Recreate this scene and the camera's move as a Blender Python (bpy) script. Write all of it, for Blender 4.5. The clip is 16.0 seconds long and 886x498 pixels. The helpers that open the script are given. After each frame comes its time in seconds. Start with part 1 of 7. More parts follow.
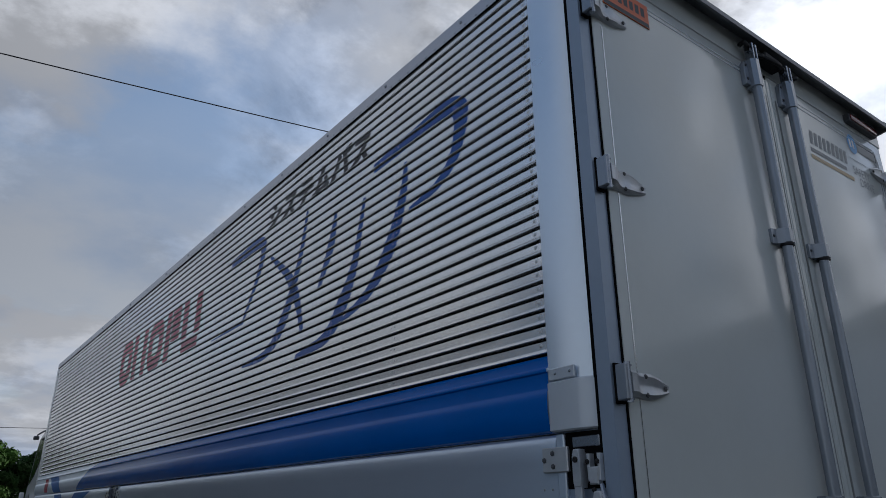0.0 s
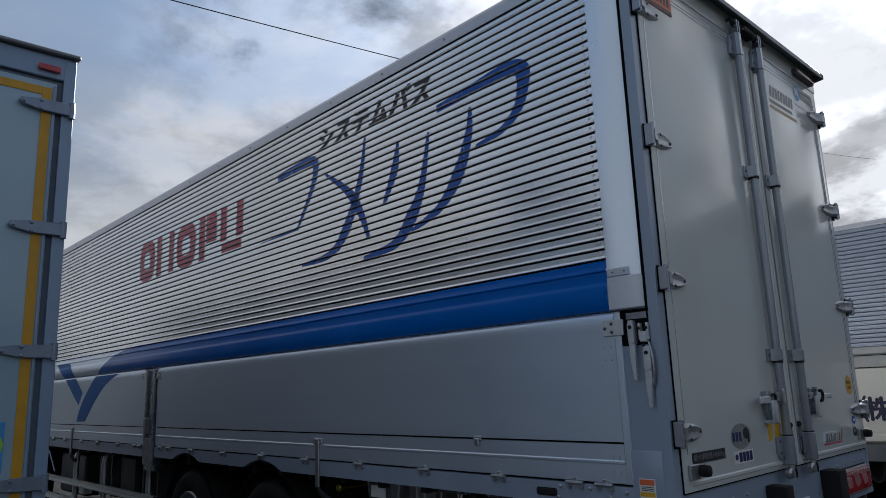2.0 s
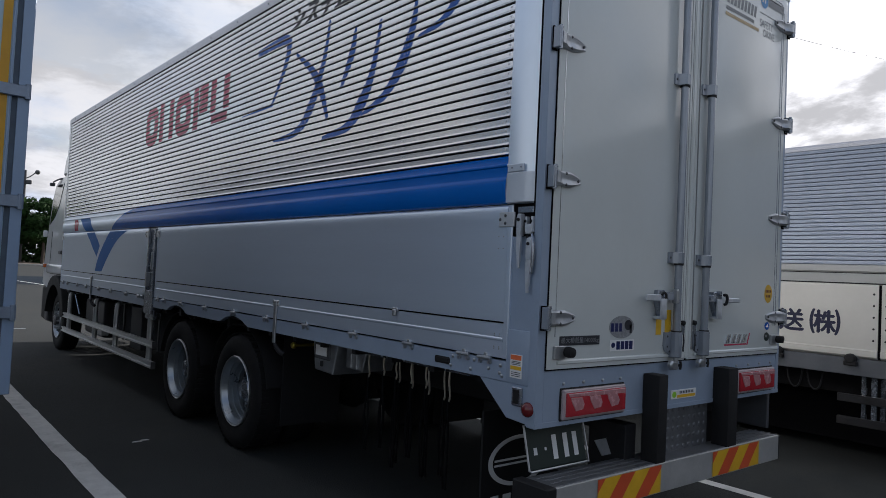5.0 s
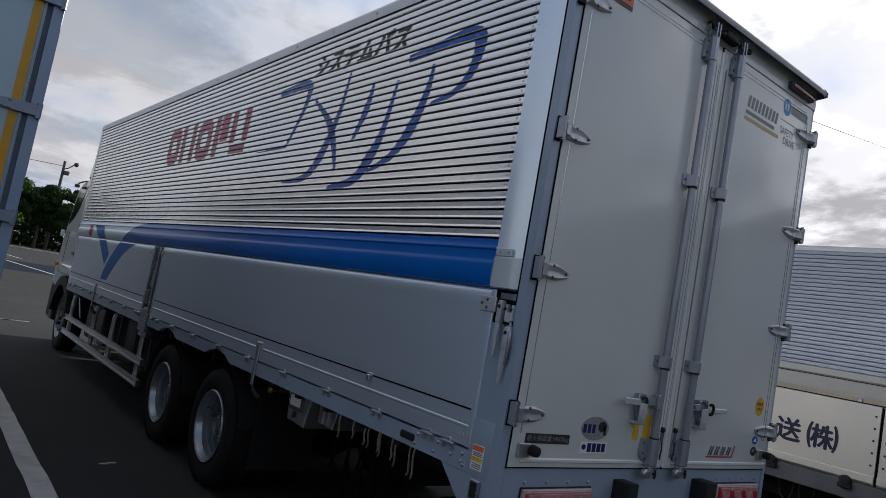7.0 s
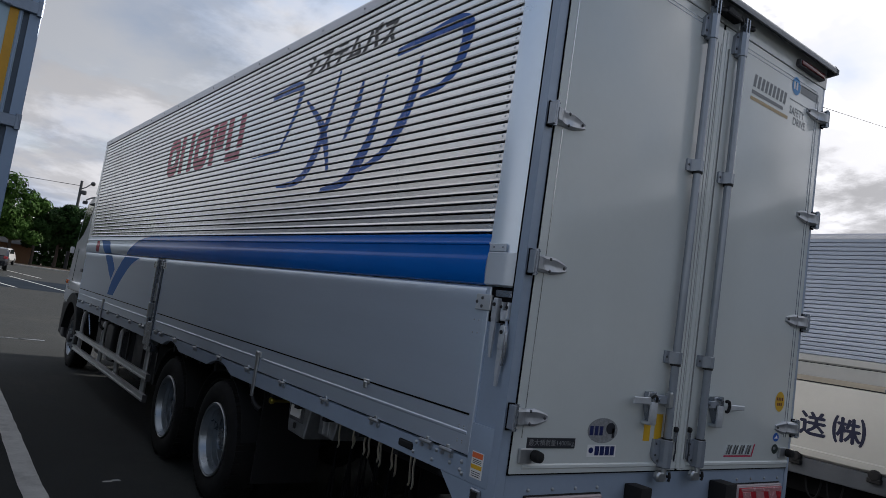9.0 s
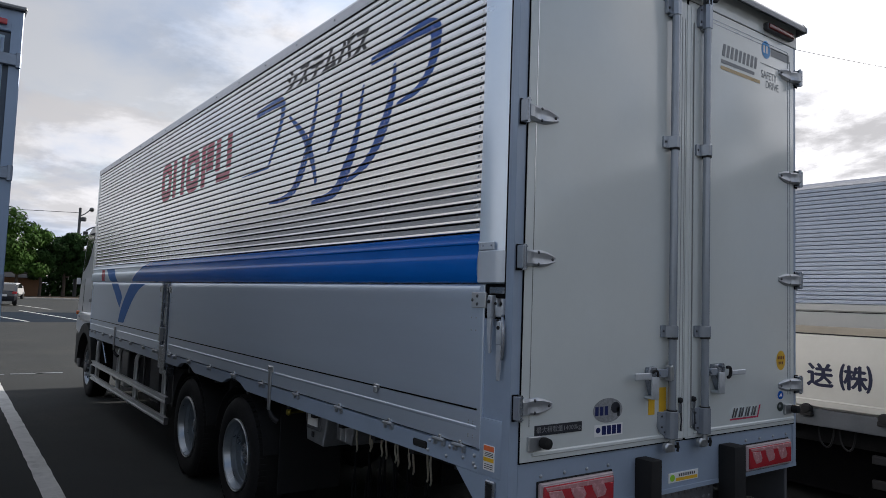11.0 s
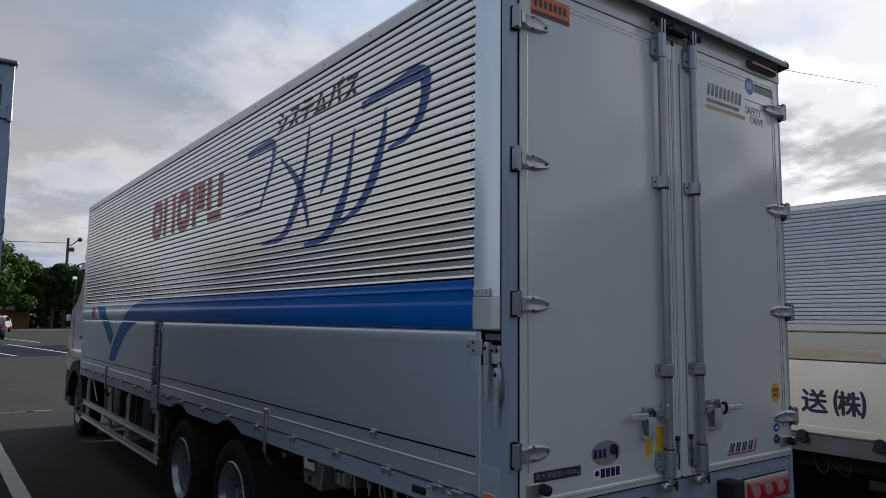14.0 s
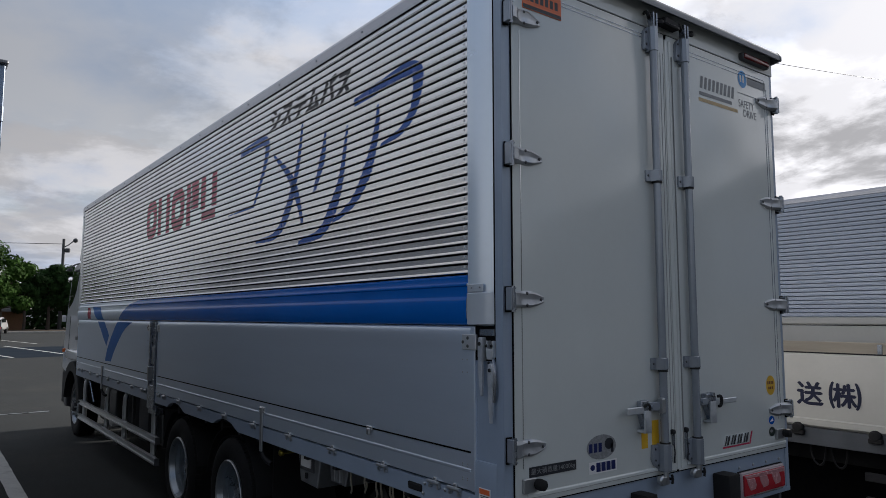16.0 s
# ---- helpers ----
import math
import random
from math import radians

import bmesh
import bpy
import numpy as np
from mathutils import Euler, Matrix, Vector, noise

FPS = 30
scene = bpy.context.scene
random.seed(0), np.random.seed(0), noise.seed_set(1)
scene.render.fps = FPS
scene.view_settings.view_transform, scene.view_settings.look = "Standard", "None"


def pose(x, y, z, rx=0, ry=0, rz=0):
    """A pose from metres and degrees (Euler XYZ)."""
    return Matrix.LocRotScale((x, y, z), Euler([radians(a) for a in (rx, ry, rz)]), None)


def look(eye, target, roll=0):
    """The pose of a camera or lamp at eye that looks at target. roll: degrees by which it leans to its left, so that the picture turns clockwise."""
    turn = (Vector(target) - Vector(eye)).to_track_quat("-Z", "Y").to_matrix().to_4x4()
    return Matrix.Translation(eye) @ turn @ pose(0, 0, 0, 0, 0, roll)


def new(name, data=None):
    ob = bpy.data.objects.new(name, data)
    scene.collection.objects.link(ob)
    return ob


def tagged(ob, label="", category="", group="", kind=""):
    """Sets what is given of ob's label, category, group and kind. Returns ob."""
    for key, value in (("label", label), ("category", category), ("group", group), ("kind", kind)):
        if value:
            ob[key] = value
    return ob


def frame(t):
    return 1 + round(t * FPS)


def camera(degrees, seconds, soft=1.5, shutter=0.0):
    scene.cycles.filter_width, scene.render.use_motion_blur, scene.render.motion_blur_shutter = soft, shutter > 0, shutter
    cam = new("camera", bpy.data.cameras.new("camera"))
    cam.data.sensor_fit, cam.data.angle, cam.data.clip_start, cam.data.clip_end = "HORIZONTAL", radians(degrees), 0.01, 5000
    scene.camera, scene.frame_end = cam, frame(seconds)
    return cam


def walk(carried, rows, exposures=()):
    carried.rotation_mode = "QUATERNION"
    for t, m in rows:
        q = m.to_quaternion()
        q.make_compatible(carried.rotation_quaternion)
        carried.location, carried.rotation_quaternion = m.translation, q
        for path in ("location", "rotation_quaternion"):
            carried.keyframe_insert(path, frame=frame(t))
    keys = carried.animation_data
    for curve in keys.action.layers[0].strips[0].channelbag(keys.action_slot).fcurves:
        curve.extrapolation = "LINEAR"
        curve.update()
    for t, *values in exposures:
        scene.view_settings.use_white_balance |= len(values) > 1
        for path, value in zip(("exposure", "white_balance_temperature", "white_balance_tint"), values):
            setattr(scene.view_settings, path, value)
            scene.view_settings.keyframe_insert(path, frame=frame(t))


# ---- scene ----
cam = camera(64.9, 16.0, soft=0.75)
PATH = [
    (0, (-1.6, -1.317, 1.724), (-0.477, 0.182, 2.426), -0.3),
    (0.5, (-1.907, -1.305, 1.702), (-0.727, 0.139, 2.426), -0.8),
    (1, (-2.235, -1.367, 1.658), (-0.991, 0.048, 2.328), -1.1),
    (1.5, (-2.511, -1.46, 1.634), (-1.236, -0.021, 2.184), -2.2),
    (2, (-2.8, -1.573, 1.613), (-1.451, -0.151, 2.009), -2.1),
    (2.5, (-2.88, -1.753, 1.59), (-1.517, -0.331, 1.938), -3.0),
    (3, (-2.88, -1.942, 1.531), (-1.542, -0.477, 1.781), -1.0),
    (3.5, (-2.763, -2.0, 1.464), (-1.44, -0.507, 1.609), -2.2),
    (3.7, (-2.72, -1.995, 1.455), (-1.39, -0.505, 1.555), -1.3),
    (5.8, (-2.377, -2.349, 1.701), (-1.15, -0.773, 1.804), 5.9),
    (6, (-2.367, -2.346, 1.728), (-1.143, -0.768, 1.845), 6.9),
    (6.5, (-2.407, -2.337, 1.766), (-1.161, -0.784, 1.952), 8.8),
    (7, (-2.3, -2.29, 1.783), (-1.083, -0.712, 1.961), 10.4),
    (7.5, (-2.296, -2.225, 1.786), (-1.086, -0.641, 1.958), 9.4),
    (8, (-2.217, -2.202, 1.789), (-1.013, -0.611, 1.933), 10.5),
    (8.2, (-2.155, -2.205, 1.779), (-0.964, -0.607, 1.947), 10.9),
    (10.3, (-2.076, -2.293, 1.816), (-0.914, -0.674, 1.976), 3.8),
    (10.5, (-2.085, -2.306, 1.832), (-0.923, -0.686, 2.001), 3.9),
    (11, (-2.109, -2.344, 1.864), (-0.937, -0.73, 2.007), 2.0),
    (11.5, (-2.104, -2.353, 1.88), (-0.93, -0.744, 2.055), 1.3),
    (12, (-2.109, -2.366, 1.898), (-0.955, -0.75, 2.136), 1.1),
    (12.5, (-2.151, -2.376, 1.93), (-0.974, -0.77, 2.116), 0.5),
    (13, (-2.124, -2.354, 1.97), (-0.932, -0.761, 2.174), -0.2),
    (13.5, (-2.14, -2.355, 1.991), (-0.953, -0.761, 2.214), 0.3),
    (14, (-2.143, -2.355, 1.989), (-0.953, -0.76, 2.192), 0.6),
    (14.5, (-2.129, -2.351, 1.989), (-0.946, -0.75, 2.189), 0.6),
    (15, (-2.137, -2.346, 1.987), (-0.949, -0.748, 2.168), 0.4),
    (15.5, (-2.126, -2.351, 1.984), (-0.934, -0.754, 2.155), -0.1),
    (16, (-2.127, -2.36, 1.983), (-0.929, -0.77, 2.178), 0.0),
]
EXPOSURES = [(0, -0.52, 5870, 11), (1.0, -0.34, 6020, 11), (2.5, -0.40, 6020, 11), (3.0, -0.32, 6020, 11), (3.6, 0.10, 6070, 12), (6, 0.10, 6170, 13), (7.0, -0.20, 6170, 13), (8.2, -0.20, 6170, 13), (11, 0.18, 6270, 13), (12.5, -0.25, 6220, 13), (16, -0.27, 6220, 13)]
walk(cam, [(t, look(eye, target, roll)) for t, eye, target, roll in PATH], EXPOSURES)

# ---- world, sun ----
SUN_AZ, SUN_EL = 76.0, 23.0   # degrees from +y towards +x, and above the horizon
world = bpy.data.worlds.new("sky")
scene.world = world
world.use_nodes = True
wn, wl = world.node_tree.nodes, world.node_tree.links
wn.clear()


def wmath(op, a, b=None, c=None):
    n = wn.new("ShaderNodeMath")
    n.operation = op
    for i, v in enumerate((a, b, c)):
        if v is None:
            continue
        if isinstance(v, (int, float)):
            n.inputs[i].default_value = v
        else:
            wl.new(v, n.inputs[i])
    return n.outputs[0]


def wmix(fac, a, b):
    n = wn.new("ShaderNodeMix")
    n.data_type = "RGBA"
    for i, v in ((0, fac), (6, a), (7, b)):
        if isinstance(v, (int, float, tuple)):
            n.inputs[i].default_value = v
        else:
            wl.new(v, n.inputs[i])
    return n.outputs[2]


sky = wn.new("ShaderNodeTexSky")
sky.sky_type, sky.sun_disc = "NISHITA", False
sky.sun_elevation, sky.sun_rotation = radians(SUN_EL), radians(SUN_AZ)
sky.air_density, sky.dust_density, sky.altitude = 1.2, 2.0, 50
coords = wn.new("ShaderNodeTexCoord").outputs["Generated"]
split = wn.new("ShaderNodeSeparateXYZ")
wl.new(coords, split.inputs[0])
dx, dy, dz = split.outputs
up = wmath("ADD", wmath("MAXIMUM", dz, 0.0), 0.22)
flat = wn.new("ShaderNodeCombineXYZ")
wl.new(wmath("DIVIDE", dx, up), flat.inputs[0])
wl.new(wmath("DIVIDE", dy, up), flat.inputs[1])
flat.inputs[2].default_value = 11.3


def wnoise(scale, detail, rough, lac=2.0, dist=0.0):
    n = wn.new("ShaderNodeTexNoise")
    wl.new(flat.outputs[0], n.inputs["Vector"])
    n.inputs["Scale"].default_value, n.inputs["Detail"].default_value = scale, detail
    n.inputs["Roughness"].default_value, n.inputs["Distortion"].default_value = rough, dist
    return n.outputs["Fac"]


def wramp(v, lo, hi):
    n = wn.new("ShaderNodeMapRange")
    n.interpolation_type = "SMOOTHSTEP"
    wl.new(v, n.inputs[0])
    n.inputs[1].default_value, n.inputs[2].default_value = lo, hi
    return n.outputs[0]


cover = wramp(wnoise(0.80, 10, 0.58, dist=0.15), 0.43, 0.59)
thick = wramp(wnoise(1.25, 8, 0.55, dist=0.15), 0.46, 0.74)
streak = wramp(wnoise(1.7, 10, 0.62, dist=0.25), 0.47, 0.60)
puff = wramp(wnoise(2.3, 10, 0.60, dist=0.15), 0.45, 0.60)
sun_way = (math.sin(radians(SUN_AZ)) * math.cos(radians(SUN_EL)), math.cos(radians(SUN_AZ)) * math.cos(radians(SUN_EL)), math.sin(radians(SUN_EL)))
dotp = wn.new("ShaderNodeVectorMath")
dotp.operation = "DOT_PRODUCT"
wl.new(coords, dotp.inputs[0])
dotp.inputs[1].default_value = sun_way
toward = wmath("MAXIMUM", dotp.outputs["Value"], 0.0)
glow = wmath("ADD", wmath("MULTIPLY", wmath("POWER", toward, 2.0), 4.0), wmath("MULTIPLY", wmath("POWER", toward, 14.0), 3.0))
haze = wramp(dz, 0.34, 0.02)
bright = wmath("ADD", wmath("ADD", 4.15, wmath("MULTIPLY", haze, 1.3)), glow)
bright = wmath("MULTIPLY", bright, wmath("ADD", 1.0, wmath("MULTIPLY", puff, wmath("ADD", 0.36, wmath("MULTIPLY", wramp(dz, 0.3, 0.6), 0.40)))))
bright = wmath("MULTIPLY", bright, wmath("SUBTRACT", 1.0, wmath("ADD", wmath("MULTIPLY", thick, 0.24), wmath("MULTIPLY", wmath("MULTIPLY", streak, wramp(toward, 0.45, 0.75)), 0.50))))
tint = wn.new("ShaderNodeVectorMath")
tint.operation = "SCALE"
wl.new(wmix(thick, (1.0, 0.985, 0.97, 1), (0.76, 0.91, 1.16, 1)), tint.inputs[0])
wl.new(bright, tint.inputs["Scale"])
cover = wmath("MAXIMUM", cover, wmath("MULTIPLY", wramp(dz, 0.56, 0.32), 0.85))
cover = wmath("MAXIMUM", cover, wmath("MULTIPLY", wramp(dz, 0.66, 0.88), 0.8))
cover = wmath("MAXIMUM", cover, wramp(toward, 0.55, 0.80))
clear = wn.new("ShaderNodeVectorMath")
clear.operation = "SCALE"
wl.new(sky.outputs[0], clear.inputs[0])
clear.inputs["Scale"].default_value = 1.7
both = wmix(cover, clear.outputs[0], tint.outputs[0])
back = wn.new("ShaderNodeBackground")
back.inputs["Strength"].default_value = 0.105
wl.new(both, back.inputs["Color"])
wl.new(back.outputs[0], wn.new("ShaderNodeOutputWorld").inputs["Surface"])

sun = new("sun", bpy.data.lights.new("sun", "SUN"))
sun.data.energy, sun.data.angle, sun.data.color = 5.0, radians(2.0), (1.0, 0.93, 0.82)
sun.matrix_world = look(Vector(sun_way) * 60, (0, 0, 0))


# ---- materials ----
def material(name, base, rough=0.5, metal=0.0, vary=0.10, grain=6.0, fine=60.0, bump=0.0, bump_scale=120.0, dirt=0.0, dirt_col=(0.10, 0.09, 0.08),
             coat=0.0, spec=0.5, rough_vary=0.12, stretch=(1, 1, 1), emit=None, random_tone=0.0):
    m = bpy.data.materials.new(name)
    m.use_nodes = True
    nt, ln = m.node_tree.nodes, m.node_tree.links
    b = nt["Principled BSDF"]
    b.inputs["Metallic"].default_value = metal
    b.inputs["Coat Weight"].default_value = coat
    b.inputs["Specular IOR Level"].default_value = spec
    b.inputs["Coat Roughness"].default_value = 0.08
    tc = nt.new("ShaderNodeTexCoord")
    mp = nt.new("ShaderNodeMapping")
    mp.inputs["Scale"].default_value = stretch
    ln.new(tc.outputs["Object"], mp.inputs["Vector"])

    def tex(scale, detail, rough_):
        n = nt.new("ShaderNodeTexNoise")
        n.inputs["Scale"].default_value, n.inputs["Detail"].default_value, n.inputs["Roughness"].default_value = scale, detail, rough_
        ln.new(mp.outputs[0], n.inputs["Vector"])
        return n.outputs["Fac"]

    def mix(kind, fac, a, c):
        n = nt.new("ShaderNodeMix")
        n.data_type, n.blend_type = "RGBA", kind
        for i, v in ((0, fac), (6, a), (7, c)):
            if isinstance(v, (int, float, tuple)):
                n.inputs[i].default_value = v
            else:
                ln.new(v, n.inputs[i])
        return n.outputs[2]

    def ramp(v, lo, hi, a=0.0, c=1.0):
        n = nt.new("ShaderNodeMapRange")
        ln.new(v, n.inputs[0])
        for i, q in enumerate((lo, hi, a, c)):
            n.inputs[i + 1].default_value = q
        return n.outputs[0]
    coarse, small = tex(grain, 4, 0.6), tex(fine, 3, 0.6)
    dark = tuple(max(0.0, c * (1 - vary)) for c in base) + (1,)
    light = tuple(min(1.0, c * (1 + vary)) for c in base) + (1,)
    col = mix("MIX", ramp(coarse, 0.3, 0.7), dark, light)
    col = mix("MULTIPLY", 1.0, col, mix("MIX", ramp(small, 0.3, 0.7), (1 - vary * 0.5,) * 3 + (1,), (1, 1, 1, 1)))
    if dirt:
        col = mix("MIX", ramp(tex(grain * 0.45, 6, 0.7), 0.52, 0.78, 0.0, dirt), col, tuple(dirt_col) + (1,))
    if random_tone:
        oi = nt.new("ShaderNodeObjectInfo")
        col = mix("MULTIPLY", 1.0, col, mix("MIX", oi.outputs["Random"], (1 - random_tone,) * 3 + (1,), (1, 1, 1, 1)))
    ln.new(col, b.inputs["Base Color"])
    ln.new(ramp(coarse, 0.3, 0.7, max(0.02, rough - rough_vary * rough), min(1.0, rough + rough_vary * rough)), b.inputs["Roughness"])
    if bump:
        bn = nt.new("ShaderNodeBump")
        bn.inputs["Strength"].default_value, bn.inputs["Distance"].default_value = 1.0, bump
        ln.new(tex(bump_scale, 3, 0.55), bn.inputs["Height"])
        ln.new(bn.outputs[0], b.inputs["Normal"])
    if emit:
        b.inputs["Emission Color"].default_value = tuple(emit[:3]) + (1,)
        b.inputs["Emission Strength"].default_value = emit[3]
    return m


M_SIDING = material("siding_aluminium", (0.93, 0.93, 0.93), 0.21, 0.82, 0.05, 2.0, 40, stretch=(1, 0.3, 6), random_tone=0.06, bump=0.0010, bump_scale=5, dirt=0.12, dirt_col=(0.45, 0.43, 0.40))
M_ALU = material("aluminium_panel", (0.78, 0.80, 0.83), 0.28, 0.8, 0.05, 1.6, 30, bump=0.0008, bump_scale=5, dirt=0.10, dirt_col=(0.42, 0.42, 0.42))
M_TOPRAIL = material("rail_aluminium", (0.56, 0.565, 0.60), 0.36, 0.70, 0.05, 1.6, 30, bump=0.0008, bump_scale=5, dirt=0.15, dirt_col=(0.35, 0.35, 0.36))
M_GATE = material("gate_aluminium", (0.72, 0.81, 0.93), 0.31, 0.66, 0.03, 1.3, 30, stretch=(1, 0.2, 3), bump=0.00025, bump_scale=2.0, dirt=0.05, dirt_col=(0.5, 0.5, 0.5), coat=0.2, rough_vary=0.06)
M_FRAME = material("frame_paint_grey", (0.325, 0.395, 0.50), 0.34, 0.15, 0.05, 3.0, 50, coat=0.2, dirt=0.15, dirt_col=(0.25, 0.25, 0.25))
M_DOOR = material("door_paint_white", (0.645, 0.675, 0.660), 0.18, 0.0, 0.03, 1.2, 25, bump=0.0010, bump_scale=2.2, coat=0.4, dirt=0.10, dirt_col=(0.42, 0.41, 0.38))
M_STEEL = material("galvanised_steel", (0.46, 0.48, 0.50), 0.36, 0.85, 0.12, 14, 90, dirt=0.2, dirt_col=(0.22, 0.2, 0.18))
M_ROD = material("rod_steel_grey", (0.31, 0.34, 0.39), 0.26, 0.80, 0.08, 9, 70, dirt=0.2, dirt_col=(0.18, 0.17, 0.16))
M_HINGE = material("hinge_steel", (0.47, 0.49, 0.52), 0.36, 0.70, 0.10, 22, 90, bump=0.0010, bump_scale=30, dirt=0.2, dirt_col=(0.16, 0.15, 0.14))
M_FADE = material("grey_print", (0.22, 0.235, 0.25), 0.4, 0.0, 0.1, 12, 60)
M_CHROME = material("polished_steel", (0.72, 0.73, 0.74), 0.16, 0.95, 0.06, 10, 60)
M_BLUE = material("blue_film", (0.0005, 0.128, 0.52), 0.22, 0.0, 0.05, 2.0, 30, spec=0.30, bump=0.0006, bump_scale=5)
M_CHEV = material("chevron_film", (0.003, 0.14, 0.48), 0.40, 0.0, 0.05, 2.0, 30, spec=0.15, bump=0.0004, bump_scale=4)
M_PANEL = material("corner_panel_paint", (0.80, 0.88, 0.97), 0.30, 0.62, 0.03, 1.6, 30, bump=0.0006, bump_scale=4)
M_STROKE = material("blue_paint", (0.004, 0.085, 0.41), 0.26, 0.0, 0.06, 4.0, 40, spec=0.45)
M_NAVY = material("navy_film", (0.008, 0.016, 0.10), 0.38, 0.0, 0.08, 4.0, 40)
M_INK = material("black_film", (0.02, 0.022, 0.03), 0.4, 0.0, 0.1, 6.0, 40)
M_RED = material("red_film", (0.48, 0.055, 0.105), 0.25, 0.0, 0.08, 5.0, 40)
M_RUBBER = material("black_rubber", (0.013, 0.013, 0.014), 0.72, 0.0, 0.25, 12, 90, spec=0.3, bump=0.0006, bump_scale=160, dirt=0.2, dirt_col=(0.032, 0.030, 0.028))
M_TYRE = material("tyre_rubber", (0.013, 0.013, 0.014), 0.75, 0.0, 0.25, 9, 70, spec=0.25, bump=0.0008, bump_scale=140, dirt=0.35, dirt_col=(0.035, 0.032, 0.028))
M_CHASSIS = material("chassis_black", (0.018, 0.018, 0.020), 0.6, 0.1, 0.3, 7, 50, spec=0.3, dirt=0.4, dirt_col=(0.05, 0.045, 0.04))
# real seals, joints and straps, and dark pieces that stand in for shade
M_GAP = material("seal_and_shade_black", (0.006, 0.006, 0.007), 0.95, 0.0, 0.2, 10, 60, spec=0.04)
M_ROOF = material("rain_gutter_dark", (0.20, 0.21, 0.225), 0.45, 0.3, 0.12, 8, 50)
M_LENS = material("red_lens", (0.42, 0.03, 0.04), 0.14, 0.0, 0.08, 20, 90, coat=0.5)
M_CLEAR = material("clear_lens", (0.50, 0.24, 0.25), 0.26, 0.0, 0.15, 30, 140, coat=0.5, bump=0.002, bump_scale=190)
M_AMBER = material("amber_lens", (0.55, 0.10, 0.012), 0.15, 0.0, 0.08, 20, 90, coat=0.5)
M_YELLOW = material("yellow_film", (0.72, 0.42, 0.02), 0.42, 0.0, 0.08, 8, 60, dirt=0.2, dirt_col=(0.3, 0.18, 0.03))
M_ORANGE = material("orange_film", (0.75, 0.16, 0.05), 0.4, 0.0, 0.06, 8, 60)
M_WHITE = material("white_film", (0.75, 0.75, 0.74), 0.4, 0.0, 0.04, 8, 60)
M_CAB = material("cab_paint_white", (0.72, 0.73, 0.74), 0.18, 0.0, 0.03, 2.0, 30, coat=0.6)
M_PLASTIC = material("grey_plastic", (0.07, 0.072, 0.078), 0.55, 0.0, 0.12, 9, 80)
M_GLASS = material("dark_window_glass", (0.012, 0.014, 0.016), 0.05, 0.0, 0.05, 5, 30, coat=0.8)
M_RIM = material("silver_rim_paint", (0.36, 0.40, 0.44), 0.30, 0.72, 0.10, 9, 60, dirt=0.35, dirt_col=(0.16, 0.14, 0.12))
M_GREEN = material("green_film", (0.30, 0.62, 0.04), 0.4, 0.0, 0.05, 8, 60)
M_SKYBLUE = material("light_blue_film", (0.06, 0.30, 0.66), 0.4, 0.0, 0.05, 8, 60)
M_PLATE = material("dark_green_plate", (0.008, 0.020, 0.016), 0.4, 0.0, 0.1, 9, 60)
M_CREAM = material("cream_gate_paint", (0.475, 0.465, 0.43), 0.35, 0.0, 0.05, 2.0, 30, coat=0.2, dirt=0.15, dirt_col=(0.4, 0.37, 0.32))
M_TAPE = material("yellow_tape", (0.60, 0.31, 0.012), 0.42, 0.0, 0.08, 8, 60, dirt=0.15, dirt_col=(0.3, 0.15, 0.02))
M_GUARD = material("guard_aluminium", (0.66, 0.68, 0.70), 0.34, 0.7, 0.06, 6, 50)
M_LTFRAME = material("blue_grey_frame_paint", (0.24, 0.33, 0.47), 0.36, 0.1, 0.05, 3.0, 50, coat=0.2, dirt=0.2, dirt_col=(0.2, 0.21, 0.23))
M_LTDOOR = material("pale_door_paint", (0.34, 0.47, 0.56), 0.3, 0.0, 0.04, 2.0, 30, coat=0.3)


# ---- building helpers ----
def part(name, bm, mat, parent=None, label="", smooth=35):
    while parent and parent.parent and parent.parent.parent:   # thing > part > sub-part, no deeper
        parent = parent.parent
    me = bpy.data.meshes.new(name)
    bmesh.ops.recalc_face_normals(bm, faces=bm.faces)
    bm.to_mesh(me)
    bm.free()
    if smooth:
        me.polygons.foreach_set("use_smooth", [True] * len(me.polygons))
        me.set_sharp_from_angle(angle=radians(smooth))
    for k in (mat if isinstance(mat, (list, tuple)) else (mat,)):
        me.materials.append(k)
    ob = new(name, me)
    ob.parent = parent
    return tagged(ob, label)


def shared(name, me, parent, loc, rz=0.0, label=""):
    ob = new(name, me)
    ob.parent = parent
    ob.matrix_basis = pose(*loc, 0, 0, rz)
    return tagged(ob, label)


def thing(name, label, category, loc=(0, 0, 0), group="", kind=""):
    ob = new(name)
    ob.location = loc
    ob.empty_display_size = 0.2
    return tagged(ob, label, category, group, kind)


def box(bm, x0, x1, y0, y1, z0, z1, bev=0.0, seg=1, mi=0):
    vs = [bm.verts.new((x, y, z)) for x in (x0, x1) for y in (y0, y1) for z in (z0, z1)]
    fs = [bm.faces.new([vs[i] for i in f]) for f in ((0, 1, 3, 2), (4, 6, 7, 5), (0, 4, 5, 1), (2, 3, 7, 6), (0, 2, 6, 4), (1, 5, 7, 3))]
    for f in fs:
        f.material_index = mi
    if bev:
        es = list({e for f in fs for e in f.edges})
        for f in bmesh.ops.bevel(bm, geom=es, offset=bev, segments=seg, affect="EDGES", profile=0.6)["faces"]:
            f.material_index = mi


